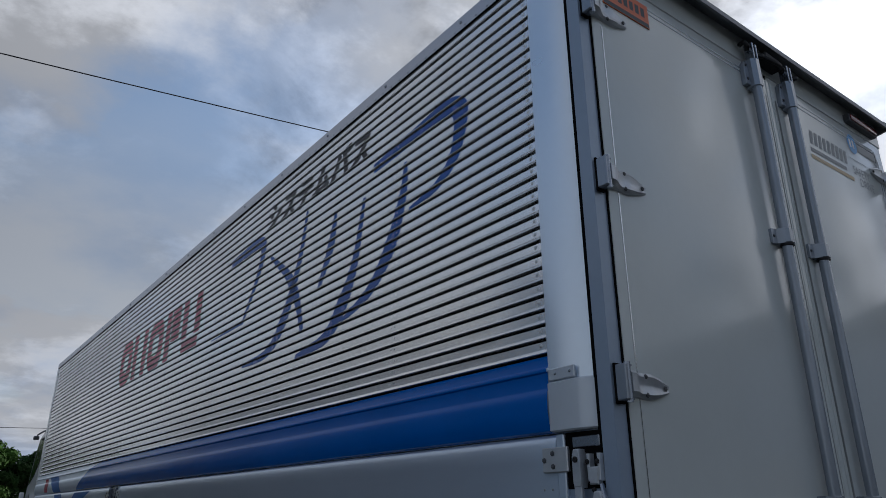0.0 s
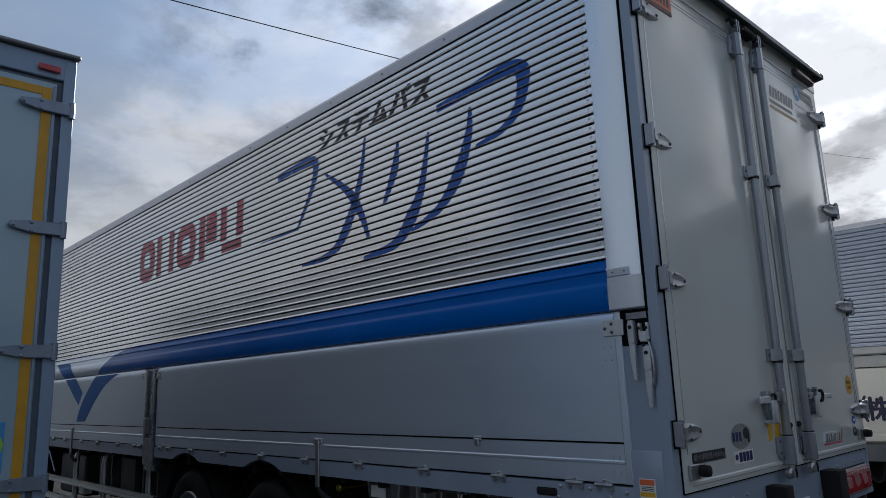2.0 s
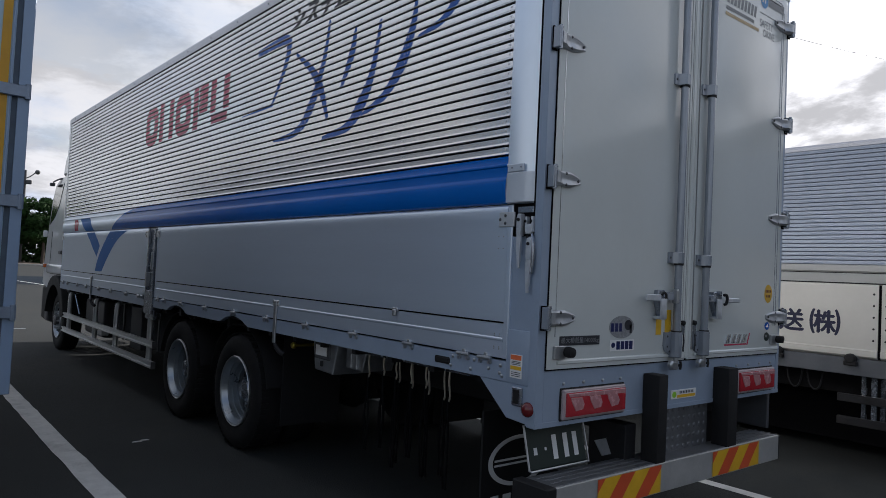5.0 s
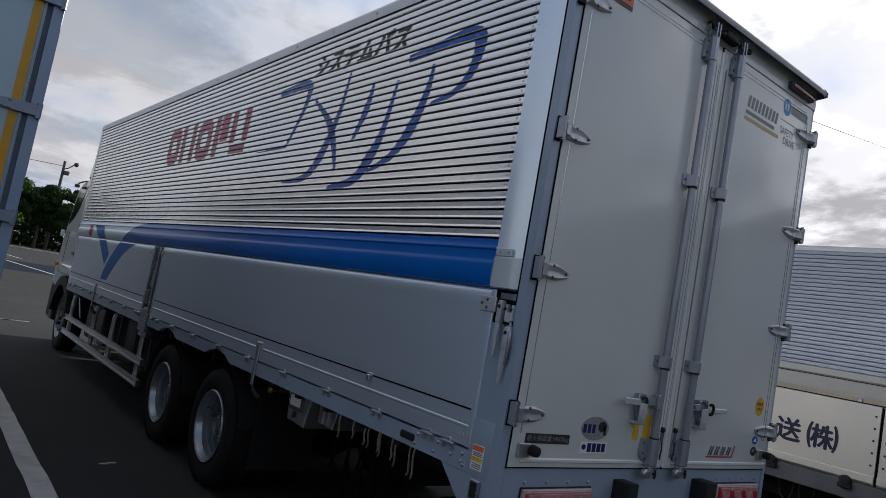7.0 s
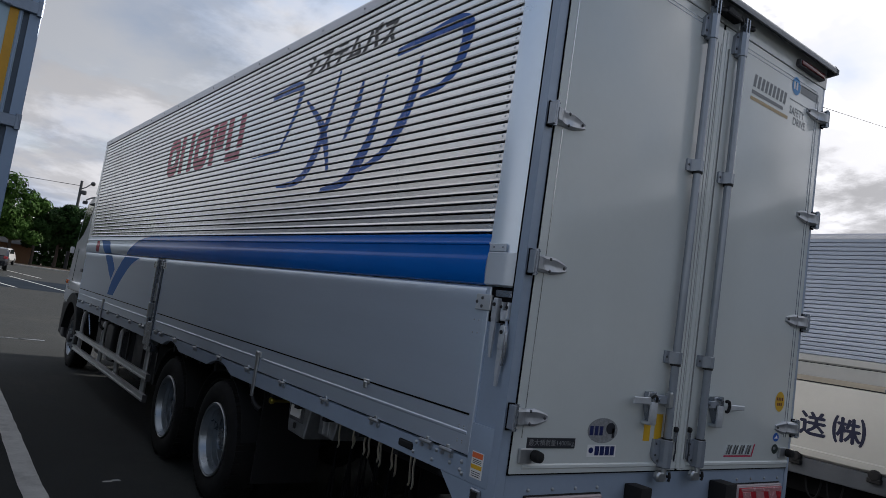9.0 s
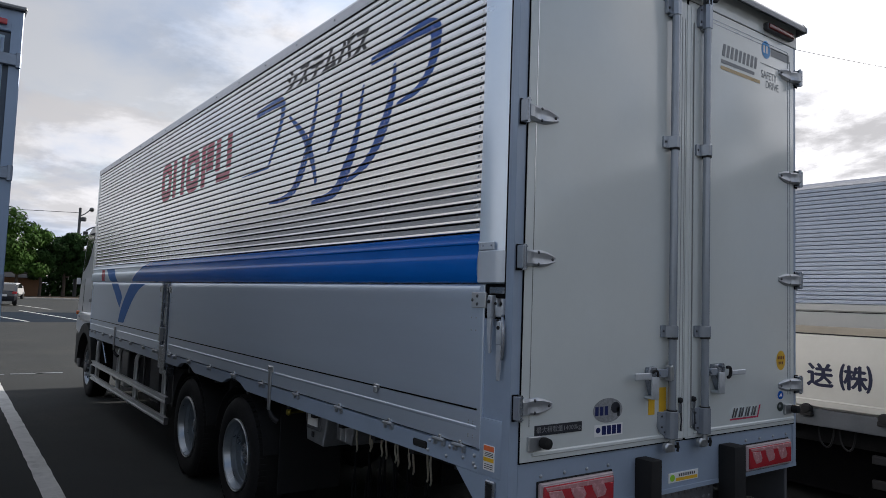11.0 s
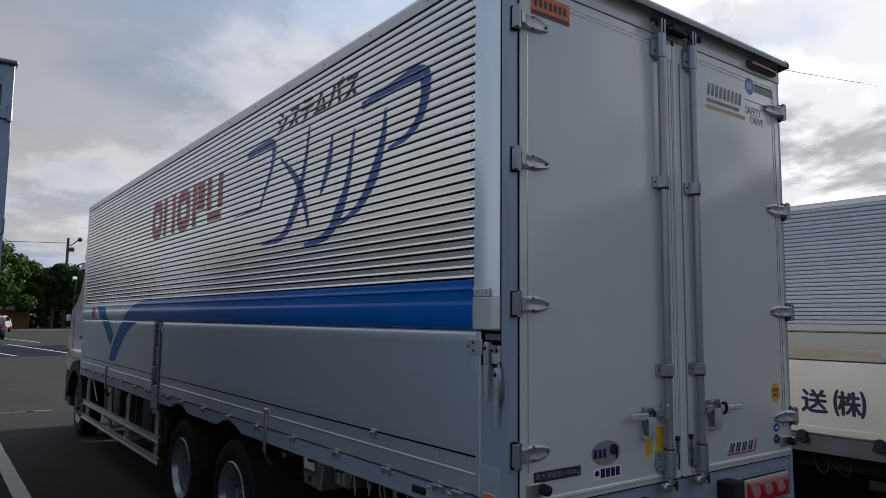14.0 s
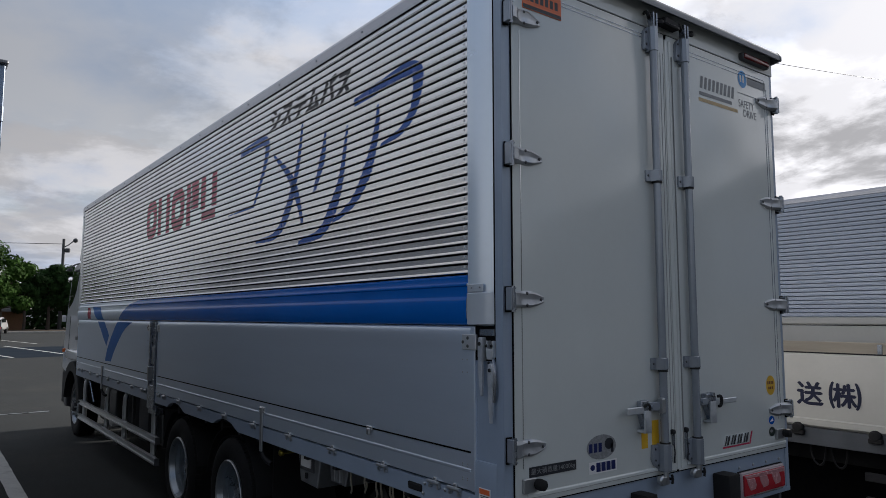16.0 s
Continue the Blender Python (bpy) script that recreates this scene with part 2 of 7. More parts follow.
def prism(bm, pts, axis, a, b, bev=0.0, mi=0):
    """A polygon drawn in the two other axes, in xyz order, and drawn out along axis from a to b."""
    def at(p, s):
        return {"x": (s, p[0], p[1]), "y": (p[0], s, p[1]), "z": (p[0], p[1], s)}[axis]
    lo, hi = [bm.verts.new(at(p, a)) for p in pts], [bm.verts.new(at(p, b)) for p in pts]
    n = len(pts)
    fs = [bm.faces.new(lo), bm.faces.new(hi[::-1])] + [bm.faces.new((lo[i], hi[i], hi[(i + 1) % n], lo[(i + 1) % n])) for i in range(n)]
    for f in fs:
        f.material_index = mi
    if bev:
        es = list({e for f in fs[:2] for e in f.edges})
        for f in bmesh.ops.bevel(bm, geom=es, offset=bev, segments=1, affect="EDGES")["faces"]:
            f.material_index = mi


def tube(bm, path, r, seg=8, mi=0, caps=True):
    path = [Vector(p) for p in path]
    rings, side = [], None
    for i, p in enumerate(path):
        way = (path[min(i + 1, len(path) - 1)] - path[max(i - 1, 0)]).normalized()
        if side is None:
            side = way.orthogonal().normalized()
        side = (side - way * side.dot(way)).normalized()
        other = way.cross(side)
        rr = r[i] if isinstance(r, (list, tuple)) else r
        rings.append([bm.verts.new(p + (side * math.cos(k * math.tau / seg) + other * math.sin(k * math.tau / seg)) * rr) for k in range(seg)])
    for a, b in zip(rings, rings[1:]):
        for k in range(seg):
            bm.faces.new((a[k], a[(k + 1) % seg], b[(k + 1) % seg], b[k])).material_index = mi
    if caps:
        bm.faces.new(rings[0][::-1]).material_index = mi
        bm.faces.new(rings[-1]).material_index = mi


def cyl(bm, p, q, r, seg=12, mi=0, r2=None):
    tube(bm, [p, q], [r, r if r2 is None else r2], seg, mi)


def lathe(bm, prof, centre, axis="x", seg=32, mi=0, caps=True):
    """Turns a profile of (along axis, radius) round the axis through centre."""
    rings = []
    for a, r in prof:
        ring = []
        for k in range(seg):
            c, s = math.cos(k * math.tau / seg) * r, math.sin(k * math.tau / seg) * r
            off = {"x": (a, c, s), "y": (c, a, s), "z": (c, s, a)}[axis]
            ring.append(bm.verts.new(Vector(centre) + Vector(off)))
        rings.append(ring)
    for a, b in zip(rings, rings[1:]):
        for k in range(seg):
            bm.faces.new((a[k], a[(k + 1) % seg], b[(k + 1) % seg], b[k])).material_index = mi
    if caps and prof[0][1] > 1e-4:
        bm.faces.new(rings[0]).material_index = mi
    if caps and prof[-1][1] > 1e-4:
        bm.faces.new(rings[-1]).material_index = mi


def rivet(bm, p, way, r=0.006, h=0.003):
    """A domed rivet head at p, standing out along way."""
    p, way = Vector(p), Vector(way)
    tube(bm, [p, p + way * h * 0.6, p + way * h], [r, r * 0.85, r * 0.35], 6)


def bez(pts, n=8):
    """A smooth line through the points (Catmull-Rom)."""
    out = []
    P = [pts[0]] + list(pts) + [pts[-1]]
    for i in range(1, len(P) - 2):
        for k in range(n):
            t = k / n
            out.append(tuple(0.5 * (2 * b + (c - a) * t + (2 * a - 5 * b + 4 * c - d) * t * t + (3 * b - a - 3 * c + d) * t ** 3)
                             for a, b, c, d in zip(P[i - 1], P[i], P[i + 1], P[i + 2])))
    return out + [tuple(pts[-1])]


def text_tris(body, size, wide=1.0, shear=0.0, bold=0.0):
    """The triangles of a line of writing in its own plane, from its lower left corner, drawn with the built-in font."""
    cu = bpy.data.curves.new("writing", "FONT")
    cu.body, cu.size, cu.shear, cu.resolution_u, cu.offset = body, size, shear, 3, bold
    ob = bpy.data.objects.new("writing", cu)
    me = bpy.data.meshes.new_from_object(ob)
    me.calc_loop_triangles()
    v = [(p.co.x * wide, p.co.y) for p in me.vertices]
    tris = [[v[i] for i in t.vertices] for t in me.loop_triangles]
    bpy.data.objects.remove(ob)
    bpy.data.curves.remove(cu)
    bpy.data.meshes.remove(me)
    return tris


def characters(body, u0, u1, v0, v1, **look_of):
    """The triangles of a line of writing fitted into a box, one list a character."""
    def far(b):
        return max(p[0] for t in text_tris(b, 0.2, **look_of) for p in t)
    pts = [p for t in text_tris(body, 0.2, **look_of) for p in t]
    a, b, c, d = min(p[0] for p in pts), max(p[0] for p in pts), min(p[1] for p in pts), max(p[1] for p in pts)
    out = []
    for i, ch in enumerate(body):
        off = far(body[:i + 1]) - far(ch)
        out.append([[(u0 + (p[0] + off - a) / (b - a) * (u1 - u0), v0 + (p[1] - c) / (d - c) * (v1 - v0)) for p in t] for t in text_tris(ch, 0.2, **look_of)])
    return out


def fit_tris(tris, u0, u1, v0, v1):
    """Stretches writing into a box."""
    us, vs = [p[0] for t in tris for p in t], [p[1] for t in tris for p in t]
    a, b, c, d = min(us), max(us), min(vs), max(vs)
    return [[(u0 + (p[0] - a) / (b - a) * (u1 - u0), v0 + (p[1] - c) / (d - c) * (v1 - v0)) for p in t] for t in tris]


def ribbon(line, widths):
    """Triangles of a brush stroke along a flat line with a width at each point."""
    out, L, R = [], [], []
    for i, p in enumerate(line):
        a, b = line[max(i - 1, 0)], line[min(i + 1, len(line) - 1)]
        d = math.hypot(b[0] - a[0], b[1] - a[1]) or 1
        nx, ny = -(b[1] - a[1]) / d, (b[0] - a[0]) / d
        w = widths(i / (len(line) - 1)) / 2
        L.append((p[0] + nx * w, p[1] + ny * w))
        R.append((p[0] - nx * w, p[1] - ny * w))
    for i in range(len(line) - 1):
        out += [[L[i], R[i], R[i + 1]], [L[i], R[i + 1], L[i + 1]]]
    return out


def clip(poly, k, lim, keep_above):
    out = []
    for i, p in enumerate(poly):
        q = poly[(i + 1) % len(poly)]
        pin, qin = ((p[k] >= lim) == keep_above), ((q[k] >= lim) == keep_above)
        if pin:
            out.append(p)
        if pin != qin:
            t = (lim - p[k]) / (q[k] - p[k])
            out.append(tuple(a + (b - a) * t for a, b in zip(p, q)))
    return out


def rear_mark(name, tris, y, mat, parent, label=""):
    """Flat writing or shapes on a face that looks to -y; u runs along x. A row of bars becomes one part a bar."""
    if name.endswith("_bars"):
        for i in range(0, len(tris), 2):
            last = rear_mark(name[:-1], tris[i:i + 2], y, mat, parent, label)
        return last
    bm = bmesh.new()
    for t in tris:
        bm.faces.new([bm.verts.new((p[0], y, p[1])) for p in t])
    bmesh.ops.remove_doubles(bm, verts=bm.verts, dist=1e-5)
    return part(name, bm, mat, parent, label, smooth=0)


def disc_tris(u, v, ru, rv, n=24):
    c = [(u + math.cos(i * math.tau / n) * ru, v + math.sin(i * math.tau / n) * rv) for i in range(n)]
    return [[(u, v), c[i], c[(i + 1) % n]] for i in range(n)]


def rect_tris(u0, u1, v0, v1, lean=0.0):
    p = [(u0, v0), (u1, v0), (u1 + lean, v1), (u0 + lean, v1)]
    return [[p[0], p[1], p[2]], [p[0], p[2], p[3]]]


def bars(u0, u1, v0, v1, n, fill=0.7, lean=0.0):
    out, w = [], (u1 - u0) / n
    for i in range(n):
        out += rect_tris(u0 + i * w, u0 + (i + fill) * w, v0, v1, lean)
    return out

# ---- ground ----
def ground_z(y):
    """The yard is level round the lorries and rises gently towards its far side."""
    t = min(max((y - 12.0) / 48.0, 0.0), 1.0)
    return 0.50 * (t * 0.85 + 0.15 * t * t * (3 - 2 * t))


M_ASPHALT = material("asphalt", (0.0355, 0.039, 0.0385), 0.95, 0.0, 0.28, 0.9, 45, bump=0.008, bump_scale=110, dirt=0.55, dirt_col=(0.076, 0.074, 0.062), spec=0.3)
M_LINE = material("road_paint_white", (0.62, 0.62, 0.60), 0.7, 0.0, 0.12, 7, 50, bump=0.003, bump_scale=120, dirt=0.55, dirt_col=(0.16, 0.16, 0.16))
bm = bmesh.new()
rows = []
for y in (-1500, -200, -20, 0, 12, 15, 20, 30, 40, 50, 56, 60, 66, 100, 300, 1500):
    rows.append([bm.verts.new((x, y, ground_z(y))) for x in (-1500, -200, -40, 0, 40, 200, 1500)])
for a, b in zip(rows, rows[1:]):
    for i in range(6):
        bm.faces.new((a[i], a[i + 1], b[i + 1], b[i]))
tagged(part("ground", bm, M_ASPHALT, smooth=0), "dark grey worn asphalt of a truck parking yard", "ground", kind="structure")


def line_on_ground(x0, y0, x1, y1, width, name="parking_line", label="worn white painted parking bay line on asphalt"):
    bm = bmesh.new()
    d = Vector((x1 - x0, y1 - y0))
    n = Vector((-d.y, d.x)).normalized() * width / 2
    rnd = random.Random(int(x0 * 97 + y0 * 13))
    steps = max(2, int(d.length / 0.25))
    a, b = [], []
    for i in range(steps + 1):
        c = Vector((x0, y0)) + d * (i / steps)
        j = rnd.uniform(-0.006, 0.006)
        a.append(bm.verts.new((c.x + n.x + j, c.y + n.y, ground_z(c.y) + 0.004)))
        b.append(bm.verts.new((c.x - n.x + j, c.y - n.y, ground_z(c.y) + 0.004)))
    for i in range(steps):
        bm.faces.new((a[i], b[i], b[i + 1], a[i + 1]))
    return tagged(part(name, bm, M_LINE, smooth=0), label, "line", kind="structure")


line_on_ground(-1.17, -3.0, -1.06, 13.8, 0.17)
line_on_ground(2.83, -3.0, 2.98, 13.6, 0.12)
line_on_ground(2.23, 54.93, 3.87, 46.89, 0.16)
line_on_ground(2.00, 44.68, 4.06, 32.72, 0.16)
line_on_ground(0.01, 40.15, 1.38, 33.60, 0.16)
line_on_ground(6.87, 44.80, 16.02, 43.86, 0.16)
M_PATCH = material("blue_grey_asphalt", (0.011, 0.021, 0.034), 0.9, 0.0, 0.15, 0.5, 30, spec=0.1)
bm = bmesh.new()
vs = []
for u, v in ((-10.34, 41.63), (19.30, 44.27), (15.35, 34.42), (-9.05, 32.28)):
    vs.append(bm.verts.new((u, v, ground_z(v) + 0.003)))
bm.faces.new(vs)
tagged(part("pavement_patch", bm, M_PATCH, smooth=0), "darker blue-grey strip of asphalt", "pavement", kind="structure")
bm = bmesh.new()
for i in range(6):
    box(bm, -1.6 + i * 0.37 + random.uniform(-.05, .05), -1.6 + i * 0.23 + random.uniform(0.06, 0.2), 14.4, 14.4 + random.uniform(0.05, 0.12), ground_z(14.2) + 0.002, ground_z(14.2) + 0.009)
tagged(part("worn_paint_flecks", bm, M_FADE, smooth=0), "flaked remains of an old white painted line", "line", kind="stuff")
bm = bmesh.new()
for u, v in ((-0.60, 4.07), (-0.53, 4.1)):
    prism(bm, [(u, v), (u + 0.08, v - 0.004), (u + 0.07, v + 0.026), (u + 0.02, v + 0.022)], "z", 0.001, 0.006)
tagged(part("paint_fleck", bm, M_LINE, smooth=0), "small pale scuff mark on the asphalt", "mark", kind="stuff")

# plain walls out of view, added to close the yard
bm = bmesh.new()
box(bm, -60, 60, -26.3, -26.0, 0.0, 4.6, 0.02)
M_WALL = material("rendered_wall", (0.12, 0.12, 0.105), 0.9, 0, 0.2, 0.4, 8, dirt=0.3, dirt_col=(0.08, 0.085, 0.07))
tagged(part("wall_south", bm, M_WALL), "plain weathered wall added out of view", "wall", kind="structure")
# high wall added so the doors reflect something dark low down
bm = bmesh.new()
box(bm, 40.0, 40.4, -60, -7, 0.0, 12.8, 0.02)
tagged(part("wall_east", bm, M_WALL), "high wall added out of view to darken the door reflections", "wall", kind="structure")
# ---- the wing-body truck ----
W, LEN, TOP = 2.49, 10.36, 3.82
truck = thing("box_truck", "silver aluminium wing-body lorry with a blue band, parked on asphalt", "truck")

# wing: corrugated wall
PITCH, Z0 = 0.0490, 2.188
NS = 31
Y0, Y1 = 0.258, 10.29
# black backing sheet shows as dark grooves between the strips
wing = bmesh.new()
box(wing, 0.022, 0.05, Y0 - 0.004, Y1, 2.17, 3.71)
wing = part("wing_wall", wing, M_GAP, truck, "riveted corrugated aluminium wing wall", smooth=0)
prof = [(0.019, 0.0098), (-0.0040, 0.0090), (-0.0054, 0.0100), (-0.0058, 0.0114), (-0.0049, 0.0135), (-0.0002, 0.0212), (0.0006, 0.0226), (0.0008, 0.0480), (0.003, 0.0488), (0.019, 0.0488)]
bm = bmesh.new()
prism(bm, [(p[0], p[1]) for p in prof], "y", Y0, Y1)
strip = part("siding_strip", bm, M_SIDING, wing, smooth=20)
strip.location.z = Z0
strip_me = strip.data
for i in range(1, NS):
    shared("siding_strip", strip_me, wing, (0, 0, Z0 + i * PITCH))
FACES = ((0.0114, 0.0135, -0.0058, -0.0049), (0.0135, 0.0212, -0.0049, -0.0002), (0.0226, 0.0480, 0.0006, 0.0008))


def wing_mark(name, tris, mat, parent, label="", copies=((0.0, 0.0),)):
    """Paint on the corrugated wall: u is the way along the lorry, v the height; only the proud faces of the strips take it; copies are small shifts that thicken a stroke."""
    bm = bmesh.new()
    for k, (du, dv), t in [(k, c, t) for k, c in enumerate(copies) for t in tris]:
        t, lift = [(p[0] + du, p[1] + dv) for p in t], 0.0012 + k * 0.0003
        lo, hi = min(p[1] for p in t), max(p[1] for p in t)
        for i in range(int((lo - Z0) / PITCH) - 1, int((hi - Z0) / PITCH) + 2):
            if not 0 <= i < NS:
                continue
            for u0, u1, xa, xb in FACES:
                q = clip(clip(t, 1, Z0 + i * PITCH + u0, True) or [], 1, Z0 + i * PITCH + u1, False) if hi > Z0 + i * PITCH + u0 else []
                if len(q) < 3:
                    continue
                vs = []
                for p in q:
                    f = (p[1] - Z0 - i * PITCH - u0) / (u1 - u0)
                    bulge = xa + (xb - xa) * f
                    vs.append(bm.verts.new((bulge - lift, p[0], p[1])))
                try:
                    bm.faces.new(vs)
                except ValueError:
                    pass
    return part(name, bm, mat, parent, label, smooth=0)


def swell(w0, w1, w2):
    return lambda t: w0 + (w1 - w0) * t * 2 if t < 0.5 else w1 + (w2 - w1) * (t - 0.5) * 2


# blue brush strokes
STROKES = (
    ([(1.39, 3.325), (1.12, 3.345), (0.84, 3.372), (0.715, 3.345), (0.69, 3.27), (0.735, 3.125), (0.86, 3.03), (1.07, 2.99)], swell(0.050, 0.105, 0.02)),
    ([(1.105, 3.245), (1.125, 3.08), (1.225, 2.86), (1.40, 2.69), (1.66, 2.60)], swell(0.02, 0.10, 0.02)),
    ([(1.775, 3.225), (1.815, 3.04), (1.93, 2.835)], swell(0.02, 0.078, 0.03)),
    ([(1.475, 3.20), (1.55, 2.87), (1.665, 2.68), (1.83, 2.545), (2.16, 2.505)], swell(0.02, 0.11, 0.025)),
    ([(2.13, 3.36), (2.195, 3.06), (2.36, 2.75), (2.56, 2.60), (2.94, 2.575)], swell(0.02, 0.095, 0.02)),
    ([(2.62, 3.215), (2.34, 3.02), (2.19, 2.83), (2.10, 2.63)], swell(0.02, 0.085, 0.03)),
    ([(3.31, 3.355), (2.90, 3.375), (2.755, 3.335), (2.80, 3.15), (3.01, 2.865)], swell(0.060, 0.085, 0.025)),
    ([(3.01, 2.872), (3.25, 2.866), (3.58, 2.860)], swell(0.020, 0.016, 0.006)),
)
for pts, w in STROKES:
    wing_mark("brush_stroke", ribbon(bez(pts, 8), w), M_STROKE, wing, "painted blue brush stroke")
# dark lettering above the strokes (reads towards the rear)
for tris in characters("システムバス", 2.71, 1.445, 3.405, 3.59, shear=0.25, bold=0.003):
    wing_mark("character", tris, M_INK, wing, "painted black character", ((0, 0), (0.007, 0.002), (-0.007, -0.002)))
# red shapes of a trade mark: rings, bars and blocks
def ring_tris(u0, u1, v0, v1, wide, n=28):
    """A flat rounded ring that fills a box."""
    out, cu, cv, ru, rv = [], (u0 + u1) / 2, (v0 + v1) / 2, abs(u1 - u0) / 2, (v1 - v0) / 2

    def at(k, a, b):
        c, q = math.cos(k * math.tau / n), math.sin(k * math.tau / n)
        return (cu + math.copysign(abs(c) ** 0.62, c) * a, cv + math.copysign(abs(q) ** 0.62, q) * b)
    for k in range(n):
        A, B, C, D = at(k, ru, rv), at(k + 1, ru, rv), at(k + 1, ru - wide, rv - wide), at(k, ru - wide, rv - wide)
        out += [[A, B, C], [A, C, D]]
    return out


BAR = 0.125
for t in (ring_tris(6.30, 5.88, 2.885, 3.325, BAR),
          rect_tris(5.82, 5.82 - BAR, 2.895, 3.320), rect_tris(5.50, 5.50 - BAR, 2.895, 3.320),
          ring_tris(5.30, 4.86, 2.885, 3.325, BAR),
          rect_tris(4.78, 4.78 - BAR, 2.895, 3.320), rect_tris(4.625, 4.41, 3.045, 3.320),
          rect_tris(4.33, 4.33 - BAR, 3.005, 3.320), rect_tris(4.02, 4.02 - BAR, 3.005, 3.320), rect_tris(4.30, 3.925, 2.895, 2.975)):
    wing_mark("red_mark", t, M_RED, wing, "painted red shape")
bm = bmesh.new()
for y in (0.288, 1.17, 2.31, 3.45, 4.59, 5.73, 6.87, 8.01, 9.15, 10.25):
    for i in range(NS):
        rivet(bm, (0.0008, y, Z0 + i * PITCH + 0.0365), (-1, 0, 0), 0.0078 if y == 0.288 else 0.0044, 0.0030)
        if y in (0.288, 10.25):
            continue
        if y in (1.17, 2.31, 3.45):
            rivet(bm, (0.0008, y + 0.03, Z0 + i * PITCH + 0.0365), (-1, 0, 0), 0.0034, 0.0025)
rv = part("rivets", bm, M_GUARD, wing, "rows of small rivets")
tagged(rv, kind="stuff")

# wing top rail, rear corner panel, front edge
bm = bmesh.new()
prism(bm, [(0.0, 3.708), (-0.006, 3.713), (-0.006, 3.780), (0.02, 3.815), (0.06, TOP), (0.12, TOP), (0.12, 3.708)], "y", 0.10, LEN)
part("top_rail", bm, M_TOPRAIL, wing, "riveted aluminium top rail")
bm = bmesh.new()
box(bm, -0.0065, 0.0, 0.262, LEN - 0.02, 3.7065, 3.7125)
part("rail_joint", bm, M_GAP, wing, "dark joint under the top rail", smooth=0)
bm = bmesh.new()
for i in range(132):
    rivet(bm, (-0.006, 0.34 + i * 0.075, 3.723), (-1, 0, 0), 0.005, 0.003)
for i in range(16):
    rivet(bm, (-0.006, 0.671 + i * 0.6225, 3.754), (-1, 0, 0), 0.009, 0.006)
rv = part("rail_rivets", bm, M_ROD, wing)
tagged(rv, kind="stuff")
bm = bmesh.new()
prism(bm, [(-0.005, 0.256), (-0.005, 0.238), (0.0, 0.20), (0.018, 0.098), (0.028, 0.086), (0.05, 0.085), (0.05, 0.256)], "z", 2.102, 3.712)
part("corner_panel", bm, M_PANEL, wing, "smooth bright aluminium corner panel")
bm = bmesh.new()
box(bm, -0.008, 0.035, 10.285, LEN, 2.0, 3.712, 0.005)
part("front_edge", bm, M_ALU, wing)
bm = bmesh.new()
prism(bm, [(-0.010, 3.66), (-0.010, 3.80), (0.03, 3.835), (0.10, 3.835), (0.10, 3.66)], "y", 0.055, 0.175, 0.004)
for z in (3.69, 3.74):
    for y in (0.08, 0.15):
        rivet(bm, (-0.010, y, z), (-1, 0, 0), 0.006, 0.004)
part("corner_cap", bm, M_STEEL, wing, "grey metal corner cap")

# blue band: shaped lower rail of the wing
M_CAP = material("cap_aluminium", (0.62, 0.67, 0.73), 0.40, 0.45, 0.04, 2.0, 30, dirt=0.12, dirt_col=(0.3, 0.3, 0.32))
RAIL = [(0.004, 2.188), (-0.002, 2.180), (-0.003, 2.154), (-0.0045, 2.150), (-0.0065, 2.1475), (-0.0125, 2.1440), (-0.0135, 2.1400), (-0.0130, 2.1355), (-0.0100, 2.1330), (-0.0070, 2.1310), (-0.0072, 2.085),
        (-0.0085, 2.0790), (-0.0125, 2.0720), (-0.0150, 2.0620), (-0.0160, 2.0400), (-0.0165, 2.010), (-0.0125, 1.975), (-0.004, 1.952), (0.012, 1.945), (0.06, 1.945), (0.06, 2.188)]


def rail_x(z):
    front = RAIL[:19]
    for (xa, za), (xb, zb) in zip(front, front[1:]):
        if zb <= z <= za:
            return xa + (xb - xa) * (za - z) / (za - zb)
    return -0.010


bm = bmesh.new()
prism(bm, RAIL, "y", 0.256, LEN)
rail = part("lower_rail", bm, M_GATE, truck, "stepped aluminium lower rail with a blue film", smooth=25)


def band_mark(name, outline, mat, label=""):
    """Film on the stepped rail: a polygon in (along, height), cut at the rail's edges."""
    bm = bmesh.new()
    cuts = [p[1] for p in RAIL[:19]]
    for za, zb in zip(cuts, cuts[1:]):
        q = clip(clip(outline, 1, zb, True), 1, za, False) if outline else []
        if len(q) > 2:
            try:
                bm.faces.new([bm.verts.new((rail_x(min(max(p[1], zb + 1e-5), za - 1e-5)) - 0.0015, p[0], p[1])) for p in q])
            except ValueError:
                pass
    bmesh.ops.remove_doubles(bm, verts=bm.verts, dist=2e-4)
    bmesh.ops.triangulate(bm, faces=bm.faces)
    return part(name, bm, mat, rail, label, smooth=25)


V_UP = bez([(6.10, 2.188), (6.55, 2.182), (6.90, 2.145), (7.20, 2.075), (7.60, 1.905), (7.88, 1.75), (8.13, 1.545), (8.235, 1.385)], 5)
V_LOW = bez([(7.885, 1.39), (7.64, 1.577), (7.28, 1.785), (6.95, 1.885), (6.60, 1.945), (6.1, 1.945)], 5)
band_mark("blue_band", [(0.256, 2.187), (6.1, 2.187)] + [p for p in V_UP[1:] if p[1] > 1.95] + [(7.50, 1.9455), (0.256, 1.9455)], M_BLUE, "glossy blue film band")
VL = [(9.22, 2.135), (8.64, 2.130), (8.34, 1.92), (8.055, 1.735), (8.19, 1.585), (8.42, 1.70), (8.79, 1.92), (9.0, 2.03)]
band_mark("blue_band", clip(VL, 1, 1.947, True), M_CHEV)
